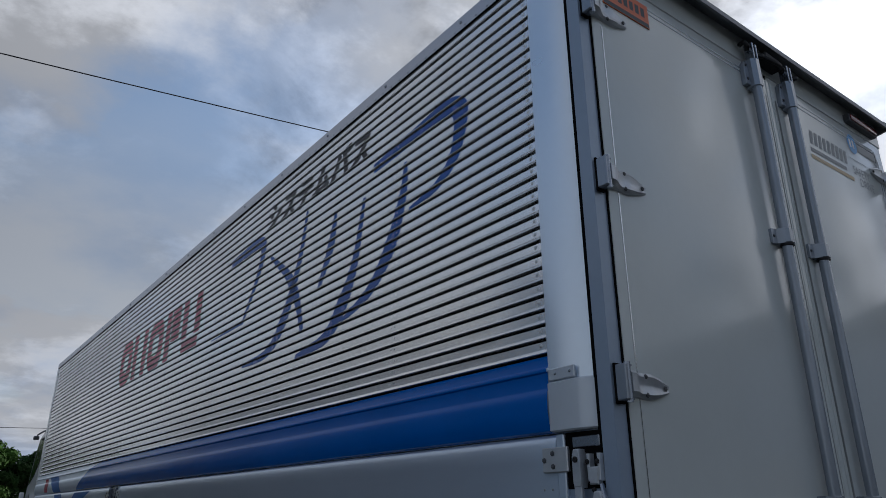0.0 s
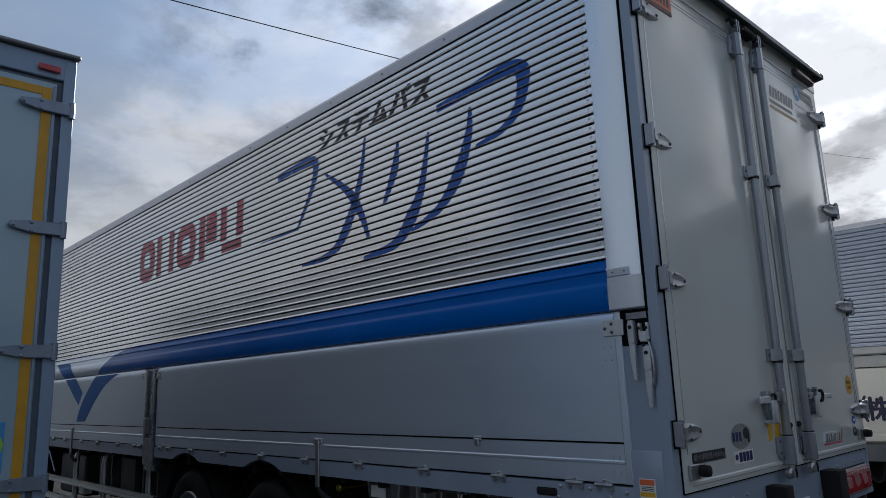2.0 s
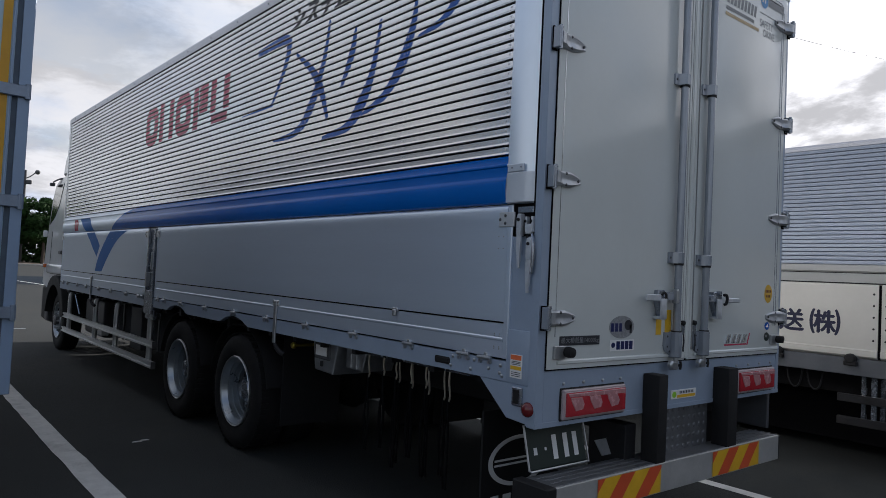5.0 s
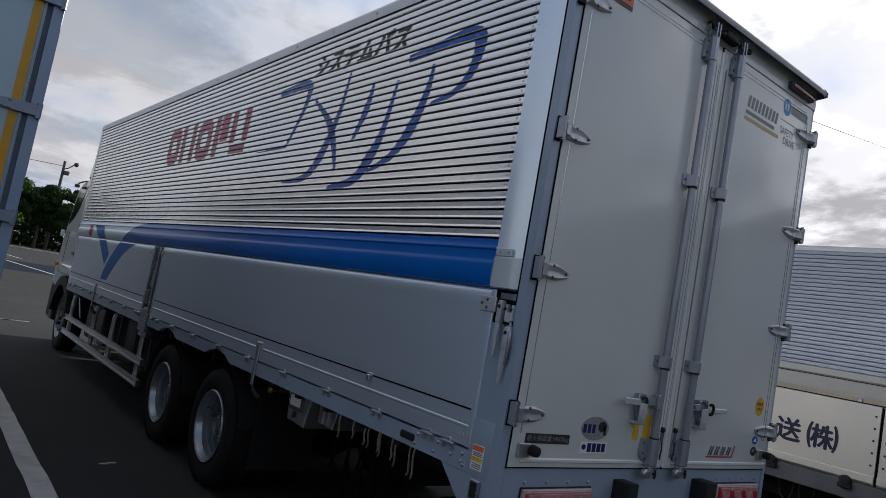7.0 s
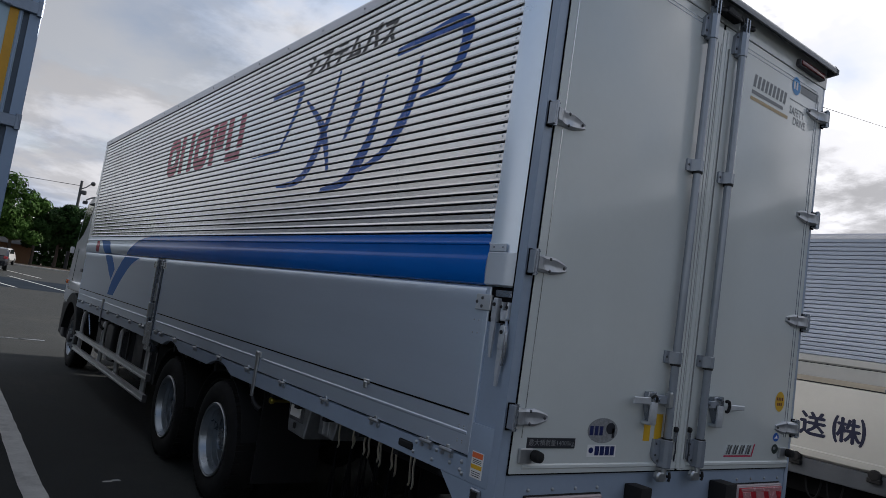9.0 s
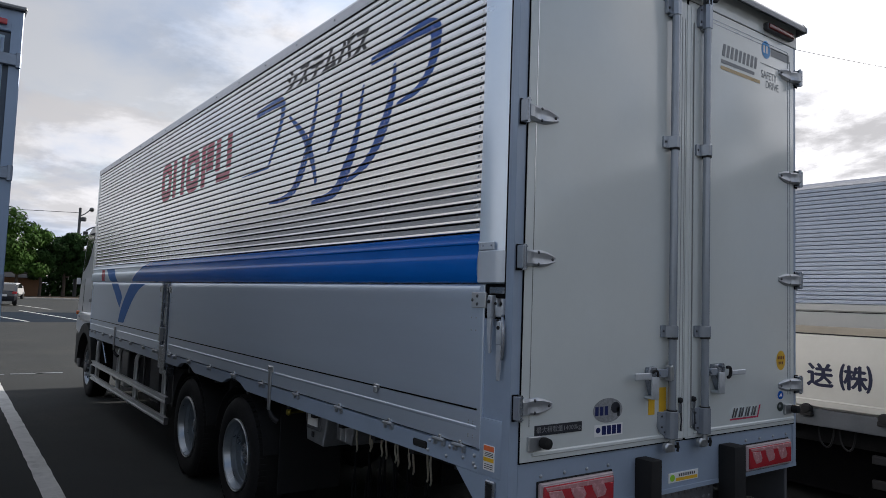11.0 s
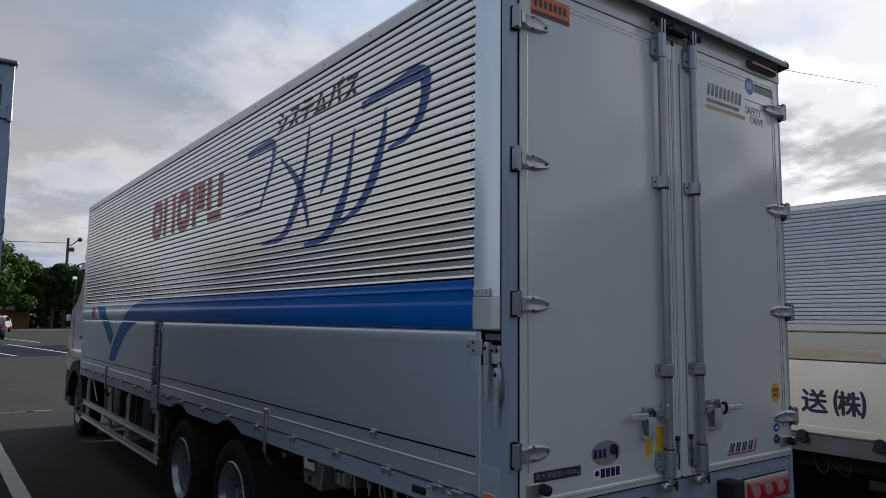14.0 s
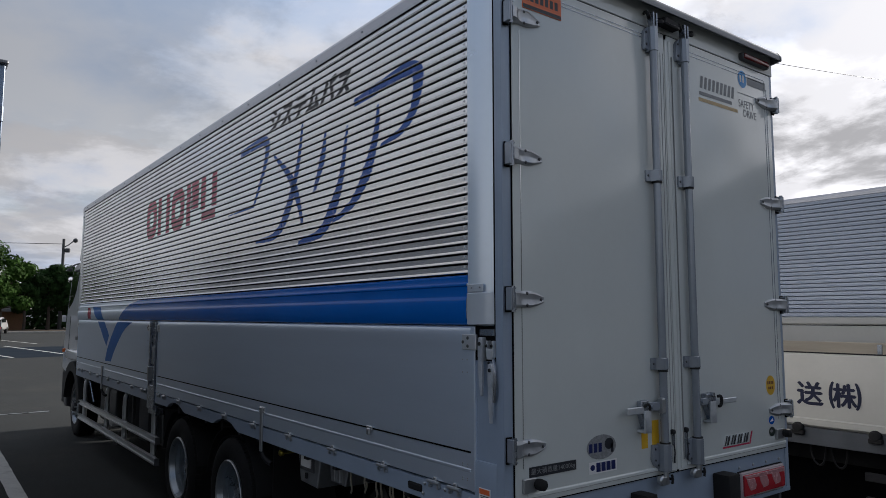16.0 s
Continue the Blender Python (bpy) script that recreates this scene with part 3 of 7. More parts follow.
band_mark("red_mark", [(9.56, 2.125), (9.38, 2.125), (9.27, 2.06), (9.30, 1.96), (9.50, 1.96)], M_RED, "small dark red mark")
bm = bmesh.new()
prism(bm, [(-0.014, 0.254), (-0.014, 0.135), (-0.006, 0.098), (0.010, 0.082), (0.05, 0.078), (0.05, 0.254)], "z", 1.946, 2.100, 0.005)
cap = part("rail_end_cap", bm, M_CAP, truck, "pale grey aluminium rail end cap")
bm = bmesh.new()
box(bm, -0.011, 0.0, 0.142, 0.254, 2.103, 2.141, 0.003)
up_ = part("upper_plate", bm, M_CAP, cap)
for y in (0.160, 0.222):
    bm = bmesh.new()
    rivet(bm, (-0.011, y, 2.123), (-1, 0, 0), 0.005, 0.004)
    part("rivet", bm, M_ROD, up_)

# far wing wall, roof, front wall, floor
bm = bmesh.new()
box(bm, W - 0.05, W, 0.06, LEN, 1.15, 3.80, 0.01)
part("far_wall", bm, M_ALU, truck)
bm = bmesh.new()
prism(bm, [(0.10, 3.78), (0.10, 3.825), (0.5, 3.838), (W - 0.5, 3.838), (W - 0.02, 3.82), (W - 0.02, 3.78)], "y", 0.06, LEN)
part("roof", bm, M_ALU, truck)
bm = bmesh.new()
box(bm, 0.05, W - 0.05, LEN - 0.05, LEN, 1.12, 3.80)
part("front_wall", bm, M_ALU, truck)
bm = bmesh.new()
box(bm, 0.03, W - 0.05, 0.10, LEN - 0.06, 1.10, 1.16)
for i in range(24):
    box(bm, 0.05, W - 0.05, 0.42 + i * 0.41, 0.47 + i * 0.41, 1.02, 1.10)
part("floor_frame", bm, M_CHASSIS, truck, "dark underside with cross members")

# drop gates
Z_G0, Z_G1 = 1.170, 1.942


def gate(y0, y1, label):
    bm = bmesh.new()
    prism(bm, [(0.020, Z_G1), (0.012, Z_G1 - 0.002), (0.006, Z_G1 - 0.007), (0.002, Z_G1 - 0.016), (-0.001, Z_G1 - 0.030), (-0.0025, Z_G1 - 0.050), (-0.001, Z_G1 - 0.080), (0.002, Z_G1 - 0.110), (0.002, 1.353), (0.016, 1.352), (0.016, 1.344), (0.002, 1.343), (0.002, 1.273),
               (-0.001, 1.268), (-0.001, 1.259), (0.002, 1.254), (0.002, Z_G0 + 0.004), (0.008, Z_G0), (0.04, Z_G0), (0.04, Z_G1)], "y", y0 + 0.035, y1 - 0.035)
    for a, b in ((y0, y0 + 0.034), (y1 - 0.034, y1)):
        box(bm, -0.002, 0.04, a, b, Z_G0, Z_G1 - 0.002, 0.004)
    g = part("drop_gate", bm, M_GATE, truck, label, smooth=30)
    # black strip lines the groove in place of its own shade
    bm = bmesh.new()
    box(bm, 0.0012, 0.012, y0 + 0.04, y1 - 0.04, 1.3445, 1.3515)
    part("gate_seam", bm, M_GAP, g, "black strip for the shade in the panel groove", smooth=0)
    bm = bmesh.new()
    for y in (y0 + 0.06, y0 + 0.095):
        for z in (1.225, 1.215, 1.29, 1.28, 1.78, 1.72):
            rivet(bm, (0.002, y, z), (-1, 0, 0), 0.004, 0.003)
    for y in (y1 - 0.06, y1 - 0.095):
        for z in (1.225, 1.29, 1.78, 1.72):
            rivet(bm, (0.002, y, z), (-1, 0, 0), 0.004, 0.003)
    tagged(part("gate_rivets", bm, M_STEEL, g), kind="stuff")
    return g


gate_rear = gate(0.212, 5.645, "smooth silver aluminium drop gate")
gate_front = gate(5.96, 10.33, "smooth silver aluminium drop gate with a blue chevron")


def along(line, n):
    """n points at even steps along a flat line."""
    d = [0.0]
    for a, b in zip(line, line[1:]):
        d.append(d[-1] + math.hypot(b[0] - a[0], b[1] - a[1]))
    return [(float(np.interp(s, d, [p[0] for p in line])), float(np.interp(s, d, [p[1] for p in line]))) for s in np.linspace(0, d[-1], n)]


def arm_quads():
    a = along([p for p in V_UP if p[1] < 1.955], 14)
    b = along([p for p in V_LOW if p[1] < 1.944] + [(6.58, 1.944)], 14)[::-1]
    return [[a[i], b[i], b[i + 1], a[i + 1]] for i in range(13)]


def gate_mark(name, outlines, mat, parent):
    bm = bmesh.new()
    cut = Z_G1 - 0.110
    for outline in outlines:
        for lo, hi, x in ((1.3, cut, 0.0005), (cut, Z_G1 - 0.020, -0.0042)):
            q = clip(clip(outline, 1, lo, True), 1, hi, False)
            if len(q) > 2:
                bm.faces.new([bm.verts.new((x, p[0], p[1])) for p in q])
    bmesh.ops.remove_doubles(bm, verts=bm.verts, dist=1e-4)
    bmesh.ops.triangulate(bm, faces=bm.faces)
    part(name, bm, mat, parent, "blue film chevron arm", smooth=0)


gate_mark("chevron_arm", arm_quads(), M_CHEV, gate_front)
gate_mark("chevron_arm", [VL], M_CHEV, gate_front)
# corner fittings of the gates
for g, y, s in ((gate_rear, 0.212, 1), (gate_rear, 5.645, -1), (gate_front, 5.96, 1), (gate_front, 10.33, -1)):
    bm = bmesh.new()
    box(bm, -0.010, 0.004, *sorted((y - 0.018 * s, y + 0.088 * s)), 1.828, 1.902, 0.003)
    cf = part("corner_fitting", bm, M_GUARD, g, "plate fitting with three bolts")
    for u, v in ((0.042, 1.884), (0.042, 1.846), (0.078, 1.865)):
        bm = bmesh.new()
        rivet(bm, (-0.010, y + u * s, v), (-1, 0, 0), 0.009, 0.005)
        part("bolt", bm, M_PLASTIC, cf)
bm = bmesh.new()
box(bm, -0.010, 0.004, 1.130, 1.190, 1.338, 1.362, 0.004)
box(bm, -0.022, -0.009, 1.136, 1.172, 1.312, 1.352, 0.006)
part("lashing_ring", bm, M_STEEL, gate_rear, "small steel lashing ring")

# middle pillar
bm = bmesh.new()
box(bm, 0.010, 0.10, 5.660, 5.950, 0.92, 1.94, 0.006)
pillar = part("pillar", bm, M_ROD, truck, "grey steel pillar with gate latches")
for ya, yb, za, zb, dep in ((5.675, 5.715, 1.22, 1.92, 0.014), (5.885, 5.930, 1.22, 1.92, 0.014), (5.690, 5.740, 1.47, 1.66, 0.030), (5.855, 5.905, 1.28, 1.44, 0.030), (5.665, 5.945, 0.98, 1.24, 0.012)):
    bm = bmesh.new()
    box(bm, -dep, 0.012, ya, yb, za, zb, 0.005)
    part("latch_bar" if dep > 0.02 else "pillar_strip", bm, M_STEEL if dep > 0.02 else M_ROD, pillar)
for yy in (5.70, 5.91):
    for zz in (1.30, 1.60, 1.86):
        bm = bmesh.new()
        rivet(bm, (-0.014, yy, zz), (-1, 0, 0), 0.010, 0.008)
        part("pillar_bolt", bm, M_STEEL, pillar)

# sill with wheel arches
WHEELS = (3.515, 4.925)
WR, RK = 0.489, 0.955


def sill_under(y):
    z = 1.062 if y < 6 else 1.055
    for c in WHEELS:
        d = abs(y - c)
        if d < 0.52:
            z = max(z, WR + math.sqrt(max(0.0, 0.640 ** 2 - d * d)) if d < 0.640 else 0)
    return min(z, 1.14)


ys = [0.212 + i * 0.05 for i in range(int((10.33 - 0.212) / 0.05) + 1)]
bm = bmesh.new()
for a, b in ((0.212, 2.9), (2.9, 5.66), (5.95, 10.33)):
    sel = [a] + [y for y in ys if a + 0.01 < y < b - 0.01] + [b]
    prism(bm, [(a, 1.160), *[(y, sill_under(y)) for y in sel], (b, 1.160)], "x", 0.0, 0.045)
sill = part("side_sill", bm, M_FRAME, truck, "grey painted side sill", smooth=0)
for y, z in ((0.24, 1.085), (0.335, 1.110), (0.47, 1.090), (0.63, 1.090), (0.25, 1.135), (0.255, 1.098), (0.615, 1.140), (0.445, 1.140)):
    bm = bmesh.new()
    rivet(bm, (0.0, y, z), (-1, 0, 0), 0.011, 0.009)
    part("bolt", bm, M_STEEL, sill)
bm = bmesh.new()
box(bm, -0.006, 0.004, 0.640, 0.765, 1.090, 1.128, 0.008)
part("sill_slot", bm, M_RUBBER, sill, "black rubber slot cover")
# gate hinges along the sill
bm = bmesh.new()
cyl(bm, (-0.012, -0.048, 0), (-0.012, 0.048, 0), 0.0095, 8)
for u in (-0.034, 0.034):
    box(bm, -0.010, 0.002, u - 0.009, u + 0.009, -0.024, 0.004, 0.003)
    cyl(bm, (-0.016, u, -0.022), (0.001, u, -0.022), 0.010, 6)
prism(bm, [(-0.014, -0.004), (0.014, -0.004), (0.010, 0.024), (-0.010, 0.024)], "x", -0.009, 0.003, 0.002)
hinge = part("gate_hinge", bm, M_STEEL, sill, "galvanised hinge")
hinge.location = (0, 0.36, 1.163)
for y in (0.525, 1.01, 1.60, 2.235, 2.875, 3.505, 4.15, 4.79, 5.29, 5.50, 6.03, 6.17, 6.67, 7.35, 7.95, 8.63, 9.15, 9.80, 10.1):
    shared("gate_hinge", hinge.data, sill, (0, y, 1.163))
# gate stays
for y in (2.718, 8.36):
    bm = bmesh.new()
    box(bm, -0.014, 0.0, y - 0.022, y + 0.022, 0.985, 1.310, 0.004)
    box(bm, -0.010, 0.002, y - 0.05, y + 0.05, 1.268, 1.315, 0.004)
    for u in (-0.035, 0.035):
        for z in (1.281, 1.302):
            rivet(bm, (-0.010, y + u, z), (-1, 0, 0), 0.006, 0.004)
    st_ = part("gate_stay", bm, M_STEEL, sill, "galvanised steel gate stay")
    bm = bmesh.new()
    tube(bm, [(-0.004, y, 1.005), (0.004, y - 0.022, 0.955), (0.02, y - 0.06, 0.920), (0.04, y - 0.09, 0.905)], [0.012, 0.018, 0.020, 0.020], 8)
    part("stay_foot", bm, M_CHASSIS, st_, "dark bent lower end")

# ---- rear frame ----
bm = bmesh.new()
prism(bm, [(0.0, 0.010), (0.0535, 0.010), (0.0535, 0.09), (0.02, 0.09), (0.02, 0.062), (0.0, 0.062)], "z", 0.864, 3.70, 0.003)
part("corner_post", bm, M_FRAME, truck, "blue-grey painted corner post")
bm = bmesh.new()
prism(bm, [(W - 0.04, 0.010), (W, 0.010), (W, 0.062), (W - 0.04, 0.09)], "z", 0.864, 3.70, 0.003)
part("corner_post", bm, M_FRAME, truck, "blue-grey painted corner post")
bm = bmesh.new()
box(bm, 0.010, 0.04, 0.062, 0.084, 1.93, 3.80)
part("seal_strip", bm, M_GAP, truck, "black rubber seal")
bm = bmesh.new()
box(bm, 0.012, 0.06, 0.062, 0.218, 1.06, 1.945)
box(bm, 0.0, 0.05, 0.055, 0.218, 1.06, 1.32, 0.006, 2)
part("lower_post", bm, M_FRAME, truck, "blue-grey painted lower post")
# black block stands in for the shade inside the lock recess
bm = bmesh.new()
box(bm, 0.006, 0.03, 0.072, 0.214, 1.78, 1.942, 0.003)
part("lock_recess", bm, M_GAP, truck)


M_LEVER = material("bright_steel", (0.62, 0.65, 0.69), 0.36, 0.55, 0.12, 18, 90, dirt=0.2, dirt_col=(0.3, 0.3, 0.3))


def lever(y, z, long, lean, wide):
    """A link on a pin with a tapered flat handle hanging from it."""
    bm = bmesh.new()
    prism(bm, [(y - wide * 0.7, z + 0.010), (y + wide * 0.6, z + 0.010), (y + wide, z - 0.012), (y + wide, z - 0.080), (y + wide * 0.8, z - 0.098), (y - wide * 0.9, z - 0.098), (y - wide, z - 0.080), (y - wide * 0.9, z - 0.012)], "x", -0.026, 0.006, 0.004)
    lv = part("lock_lever", bm, M_LEVER, truck, "galvanised wing lock lever")
    bm = bmesh.new()
    prism(bm, [(y - wide * 0.85, z - 0.094), (y + wide * 0.85, z - 0.094), (y + wide * 0.75 + lean * 0.5, z - 0.16), (y + 0.007 + lean, z - long), (y - 0.007 + lean, z - long), (y - wide * 0.7 + lean * 0.5, z - 0.16)], "x", -0.024, -0.010, 0.003)
    part("handle", bm, M_LEVER, lv)
    bm = bmesh.new()
    lathe(bm, [(0.0, 0.009), (-0.004, 0.009), (-0.005, 0.005), (-0.002, 0.0005)], (-0.026, y, z - 0.020), "x", 10)
    part("pin", bm, M_CHASSIS, lv)


lever(0.147, 1.880, 0.258, -0.004, 0.017)
lever(0.076, 1.762, 0.258, 0.003, 0.019)
bm = bmesh.new()
for u in (0.064, 0.103):
    prism(bm, [(u, 1.875), (u + 0.011, 1.875), (u + 0.010, 1.800), (u + 0.001, 1.800)], "x", -0.016, 0.008, 0.002)
prism(bm, [(0.066, 1.838), (0.112, 1.838), (0.106, 1.790), (0.074, 1.790)], "x", -0.020, 0.006, 0.004)
fork = part("lock_fork", bm, M_LEVER, truck, "forked steel link")
for yy, zz in ((0.071, 1.852), (0.108, 1.852), (0.089, 1.775)):
    bm = bmesh.new()
    rivet(bm, (-0.018, yy, zz), (-1, 0, 0), 0.008, 0.008)
    part("pin", bm, M_CHASSIS, fork)
bm = bmesh.new()
tube(bm, bez([(-0.010, 0.068, 1.79), (-0.016, 0.054, 1.74), (-0.016, 0.050, 1.66), (-0.014, 0.058, 1.60), (-0.014, 0.064, 1.625), (-0.014, 0.062, 1.67)], 5), 0.0065, 6)
part("lock_hook", bm, M_ROD, truck, "steel hook")
bm = bmesh.new()
box(bm, 0.004, 0.016, 0.075, 0.185, 1.895, 1.930, 0.004)
part("recess_plate", bm, M_ROD, truck)
# skirt corner plate under the sill
bm = bmesh.new()
prism(bm, [(0.012, 1.06), (0.405, 1.06), (0.385, 1.045), (0.205, 0.886), (0.012, 0.872)], "x", 0.004, 0.03, 0.003)
skirt = part("skirt_plate", bm, M_FRAME, truck, "blue-grey sloped skirt plate")
bm = bmesh.new()
box(bm, -0.012, 0.006, 0.093, 0.160, 0.955, 1.048, 0.006)
so = part("side_socket", bm, M_ROD, skirt, "grey socket frame with a dark middle")
bm = bmesh.new()
box(bm, -0.014, -0.010, 0.106, 0.147, 0.968, 1.036, 0.002)
part("socket_cover", bm, M_CHASSIS, so)
bm = bmesh.new()
lathe(bm, [(0.0, 0.036), (-0.010, 0.036), (-0.022, 0.030), (-0.030, 0.016), (-0.032, 0.0005)], (0.004, 0.055, 0.950), "x", 20)
part("side_lamp", bm, material("dark_red_lens", (0.13, 0.009, 0.012), 0.2, 0, 0.1, 20, 90, coat=0.3), skirt, "round red side lamp")
# warning label
bm = bmesh.new()
box(bm, -0.0035, 0.001, 0.105, 0.182, 1.088, 1.202)
lab = part("warning_label", bm, M_WHITE, truck, "white, red and yellow warning label", smooth=0)
for z0, z1, k in ((1.176, 1.199, M_ORANGE), (1.128, 1.146, M_YELLOW)):
    bm = bmesh.new()
    box(bm, -0.005, -0.003, 0.108, 0.179, z0, z1)
    part("label_band", bm, k, lab, smooth=0)
for z in (1.152, 1.159, 1.166, 1.096, 1.105, 1.114):
    bm = bmesh.new()
    box(bm, -0.0045, -0.003, 0.113, 0.172, z, z + 0.003)
    part("label_bar", bm, M_INK, lab, smooth=0)

# rear sill
bm = bmesh.new()
box(bm, 0.052, W - 0.042, 0.012, 0.10, 0.876, 1.140, 0.006)
rsill = part("rear_sill", bm, M_FRAME, truck, "blue-grey painted rear sill")
bm = bmesh.new()
box(bm, 0.0, W, 0.0075, 0.012, 0.866, 0.890, 0.0)
part("rear_sill_lip", bm, M_FRAME, rsill)


M_LAMPRIM = material("pale_lamp_rim", (0.42, 0.34, 0.35), 0.3, 0.0, 0.1, 20, 90, coat=0.3)


def tail_lamp(x0, x1, z0, z1):
    bm = bmesh.new()
    box(bm, x0, x1, -0.012, 0.014, z0, z1, 0.006)
    box(bm, x0 + 0.012, x1 - 0.012, -0.014, -0.006, z0 + 0.014, z1 - 0.012, 0.002)
    lamp = part("tail_lamp", bm, M_LAMPRIM, truck, "rectangular red and clear tail lamp")
    bm = bmesh.new()
    box(bm, x0 - 0.007, x1 + 0.007, 0.004, 0.013, z0 - 0.007, z1 + 0.007, 0.003)
    part("lamp_gasket", bm, M_RUBBER, lamp)
    bm = bmesh.new()
    box(bm, x0 + 0.014, x1 - 0.014, -0.024, -0.008, z0 + 0.016, z1 - 0.014, 0.006, 2)
    part("red_lens", bm, M_LENS, lamp)
    w = (x1 - x0 - 0.07) / 3
    for i in range(3):
        a = x0 + 0.040 + i * w
        bm = bmesh.new()
        prism(bm, [(a + 0.040, z0 + 0.040), (a + w * 0.66, z0 + 0.046), (a + w * 0.74, z0 + 0.072), (a + w * 0.60, z1 - 0.040), (a - 0.004, z1 - 0.036), (a + 0.010, z0 + 0.080)], "y", -0.0262, -0.02, 0.003)
        part("clear_lens", bm, M_CLEAR, lamp)
    # pale top band stands in for the sky reflected in the lens
    bm = bmesh.new()
    prism(bm, [(x0 + 0.020, z1 - 0.018), (x1 - 0.020, z1 - 0.018), (x1 - 0.020, z1 - 0.044), (x0 + 0.030, z1 - 0.034)], "y", -0.0258, -0.02, 0.002)
    part("clear_band", bm, M_CLEAR, lamp)
    bm = bmesh.new()
    prism(bm, [(x1 - 0.052, z0 + 0.024), (x1 - 0.020, z0 + 0.024), (x1 - 0.020, z1 - 0.046), (x1 - 0.044, z1 - 0.046)], "y", -0.0258, -0.02, 0.002)
    part("amber_strip", bm, M_LENS, lamp)
    for i in range(4):
        bm = bmesh.new()
        rivet(bm, (x0 + 0.02 + i * (x1 - x0 - 0.04) / 3, 0.012, z1 + 0.028), (0, -1, 0), 0.010, 0.008)
        part("bolt", bm, M_STEEL, rsill)


tail_lamp(0.180, 0.682, 0.893, 1.040)
tail_lamp(1.880, 2.384, 0.898, 1.050)
bm = bmesh.new()
box(bm, 1.148, 1.412, 0.007, 0.013, 0.918, 0.968, 0.0)
st = part("sticker", bm, M_WHITE, rsill, "small white and yellow sticker", smooth=0)
rear_mark("sticker_band", rect_tris(1.21, 1.405, 0.923, 0.940), 0.006, M_YELLOW, st)
rear_mark("sticker_bars", bars(1.235, 1.39, 0.946, 0.961, 9, 0.6), 0.006, M_INK, st)
rear_mark("sticker_blob", disc_tris(1.18, 0.943, 0.022, 0.018, 12), 0.006, M_GREEN, st)
# bump stops
M_TREAD = material("worn_tread_steel", (0.17, 0.175, 0.185), 0.5, 0.6, 0.2, 14, 80, dirt=0.4, dirt_col=(0.06, 0.055, 0.05))
M_BUMPER = material("bumper_steel", (0.42, 0.42, 0.41), 0.45, 0.35, 0.10, 8, 60, dirt=0.3, dirt_col=(0.25, 0.24, 0.22))
for x0, x1 in ((0.868, 0.955), (1.615, 1.730)):
    bm = bmesh.new()
    box(bm, x0, x1, -0.095, 0.012, 0.60, 1.085, 0.010, 2)
    part("bump_stop", bm, M_RUBBER, truck, "tall black rubber bump stop")
# step plate between them
bm = bmesh.new()
box(bm, 0.96, 1.592, 0.03, 0.045, 0.60, 0.885)
plate = part("tread_plate", bm, M_TREAD, truck, "patterned steel tread plate")
bm = bmesh.new()
for i in range(11):
    for k in range(5):
        rivet(bm, (0.99 + i * 0.057, 0.03, 0.63 + k * 0.055), (0, -1, 0), 0.016, 0.005)
tagged(part("tread_studs", bm, M_TREAD, plate), kind="stuff")
# rear bumper
bm = bmesh.new()
box(bm, 0.02, 2.285, -0.10, -0.085, 0.455, 0.612, 0.003)
bumper = part("rear_bumper", bm, M_BUMPER, truck, "galvanised rear underrun bumper")
bm = bmesh.new()
box(bm, 0.02, 2.285, -0.084, 0.10, 0.598, 0.612, 0.003)
tread = part("bumper_tread", bm, M_TREAD, bumper, "dark studded tread on top")
for x in (0.78, 1.60):
    bm = bmesh.new()
    box(bm, x, x + 0.10, 0.05, 0.30, 0.50, 0.80, 0.004)
    part("bumper_bracket", bm, M_CHASSIS, bumper)
bm = bmesh.new()
box(bm, -0.02, 0.05, -0.106, 0.12, 0.445, 0.616, 0.006)
part("bumper_end", bm, M_RUBBER, bumper)
bm = bmesh.new()
box(bm, 2.285, 2.300, -0.10, 0.12, 0.460, 0.612, 0.003)
part("bumper_end", bm, M_RUBBER, bumper)
bm = bmesh.new()
lathe(bm, [(0.0, 0.024), (-0.012, 0.024), (-0.02, 0.015), (-0.022, 0.0005)], (-0.02, -0.04, 0.52), "x", 14)
part("reflector", bm, M_AMBER, bumper, "round amber reflector")
bm = bmesh.new()
for i in range(30):
    for k in range(4):
        rivet(bm, (0.10 + i * 0.026, -0.075 + k * 0.045, 0.612), (0, 0, 1), 0.011, 0.003)
        rivet(bm, (1.72 + i * 0.02, -0.075 + k * 0.045, 0.612), (0, 0, 1), 0.008, 0.003)
tagged(part("tread_studs", bm, M_TREAD, tread), kind="stuff")
M_STRIPE = material("red_orange_film", (0.60, 0.085, 0.03), 0.4, 0.0, 0.08, 8, 60, dirt=0.15, dirt_col=(0.25, 0.05, 0.03))
for x0, x1 in ((0.354, 0.900), (1.438, 2.005)):
    base = rect_tris(x0, x1, 0.462, 0.606)
    rear_mark("chevron_board", base, -0.1025, M_YELLOW, bumper, "yellow and red striped warning board")
    tris = []
    for i in range(-1, 6):
        a = x0 + 0.06 + i * 0.25
        q = [(a, 0.462), (a + 0.120, 0.462), (a + 0.250, 0.606), (a + 0.13, 0.606)]
        q = clip(clip(q, 0, x0, True), 0, x1, False)
        tris += [[q[0], q[j], q[j + 1]] for j in range(1, len(q) - 1)] if len(q) > 2 else []
    rear_mark("chevron_stripe", tris, -0.1040, M_STRIPE, bumper, "red-orange stripes")

# ---- rear doors ----
M_FADE_LINE = material("joint_grey", (0.30, 0.305, 0.30), 0.6, 0.0, 0.1, 12, 60)
Z_D0, Z_D1 = 1.142, 3.625
XM = 1.272


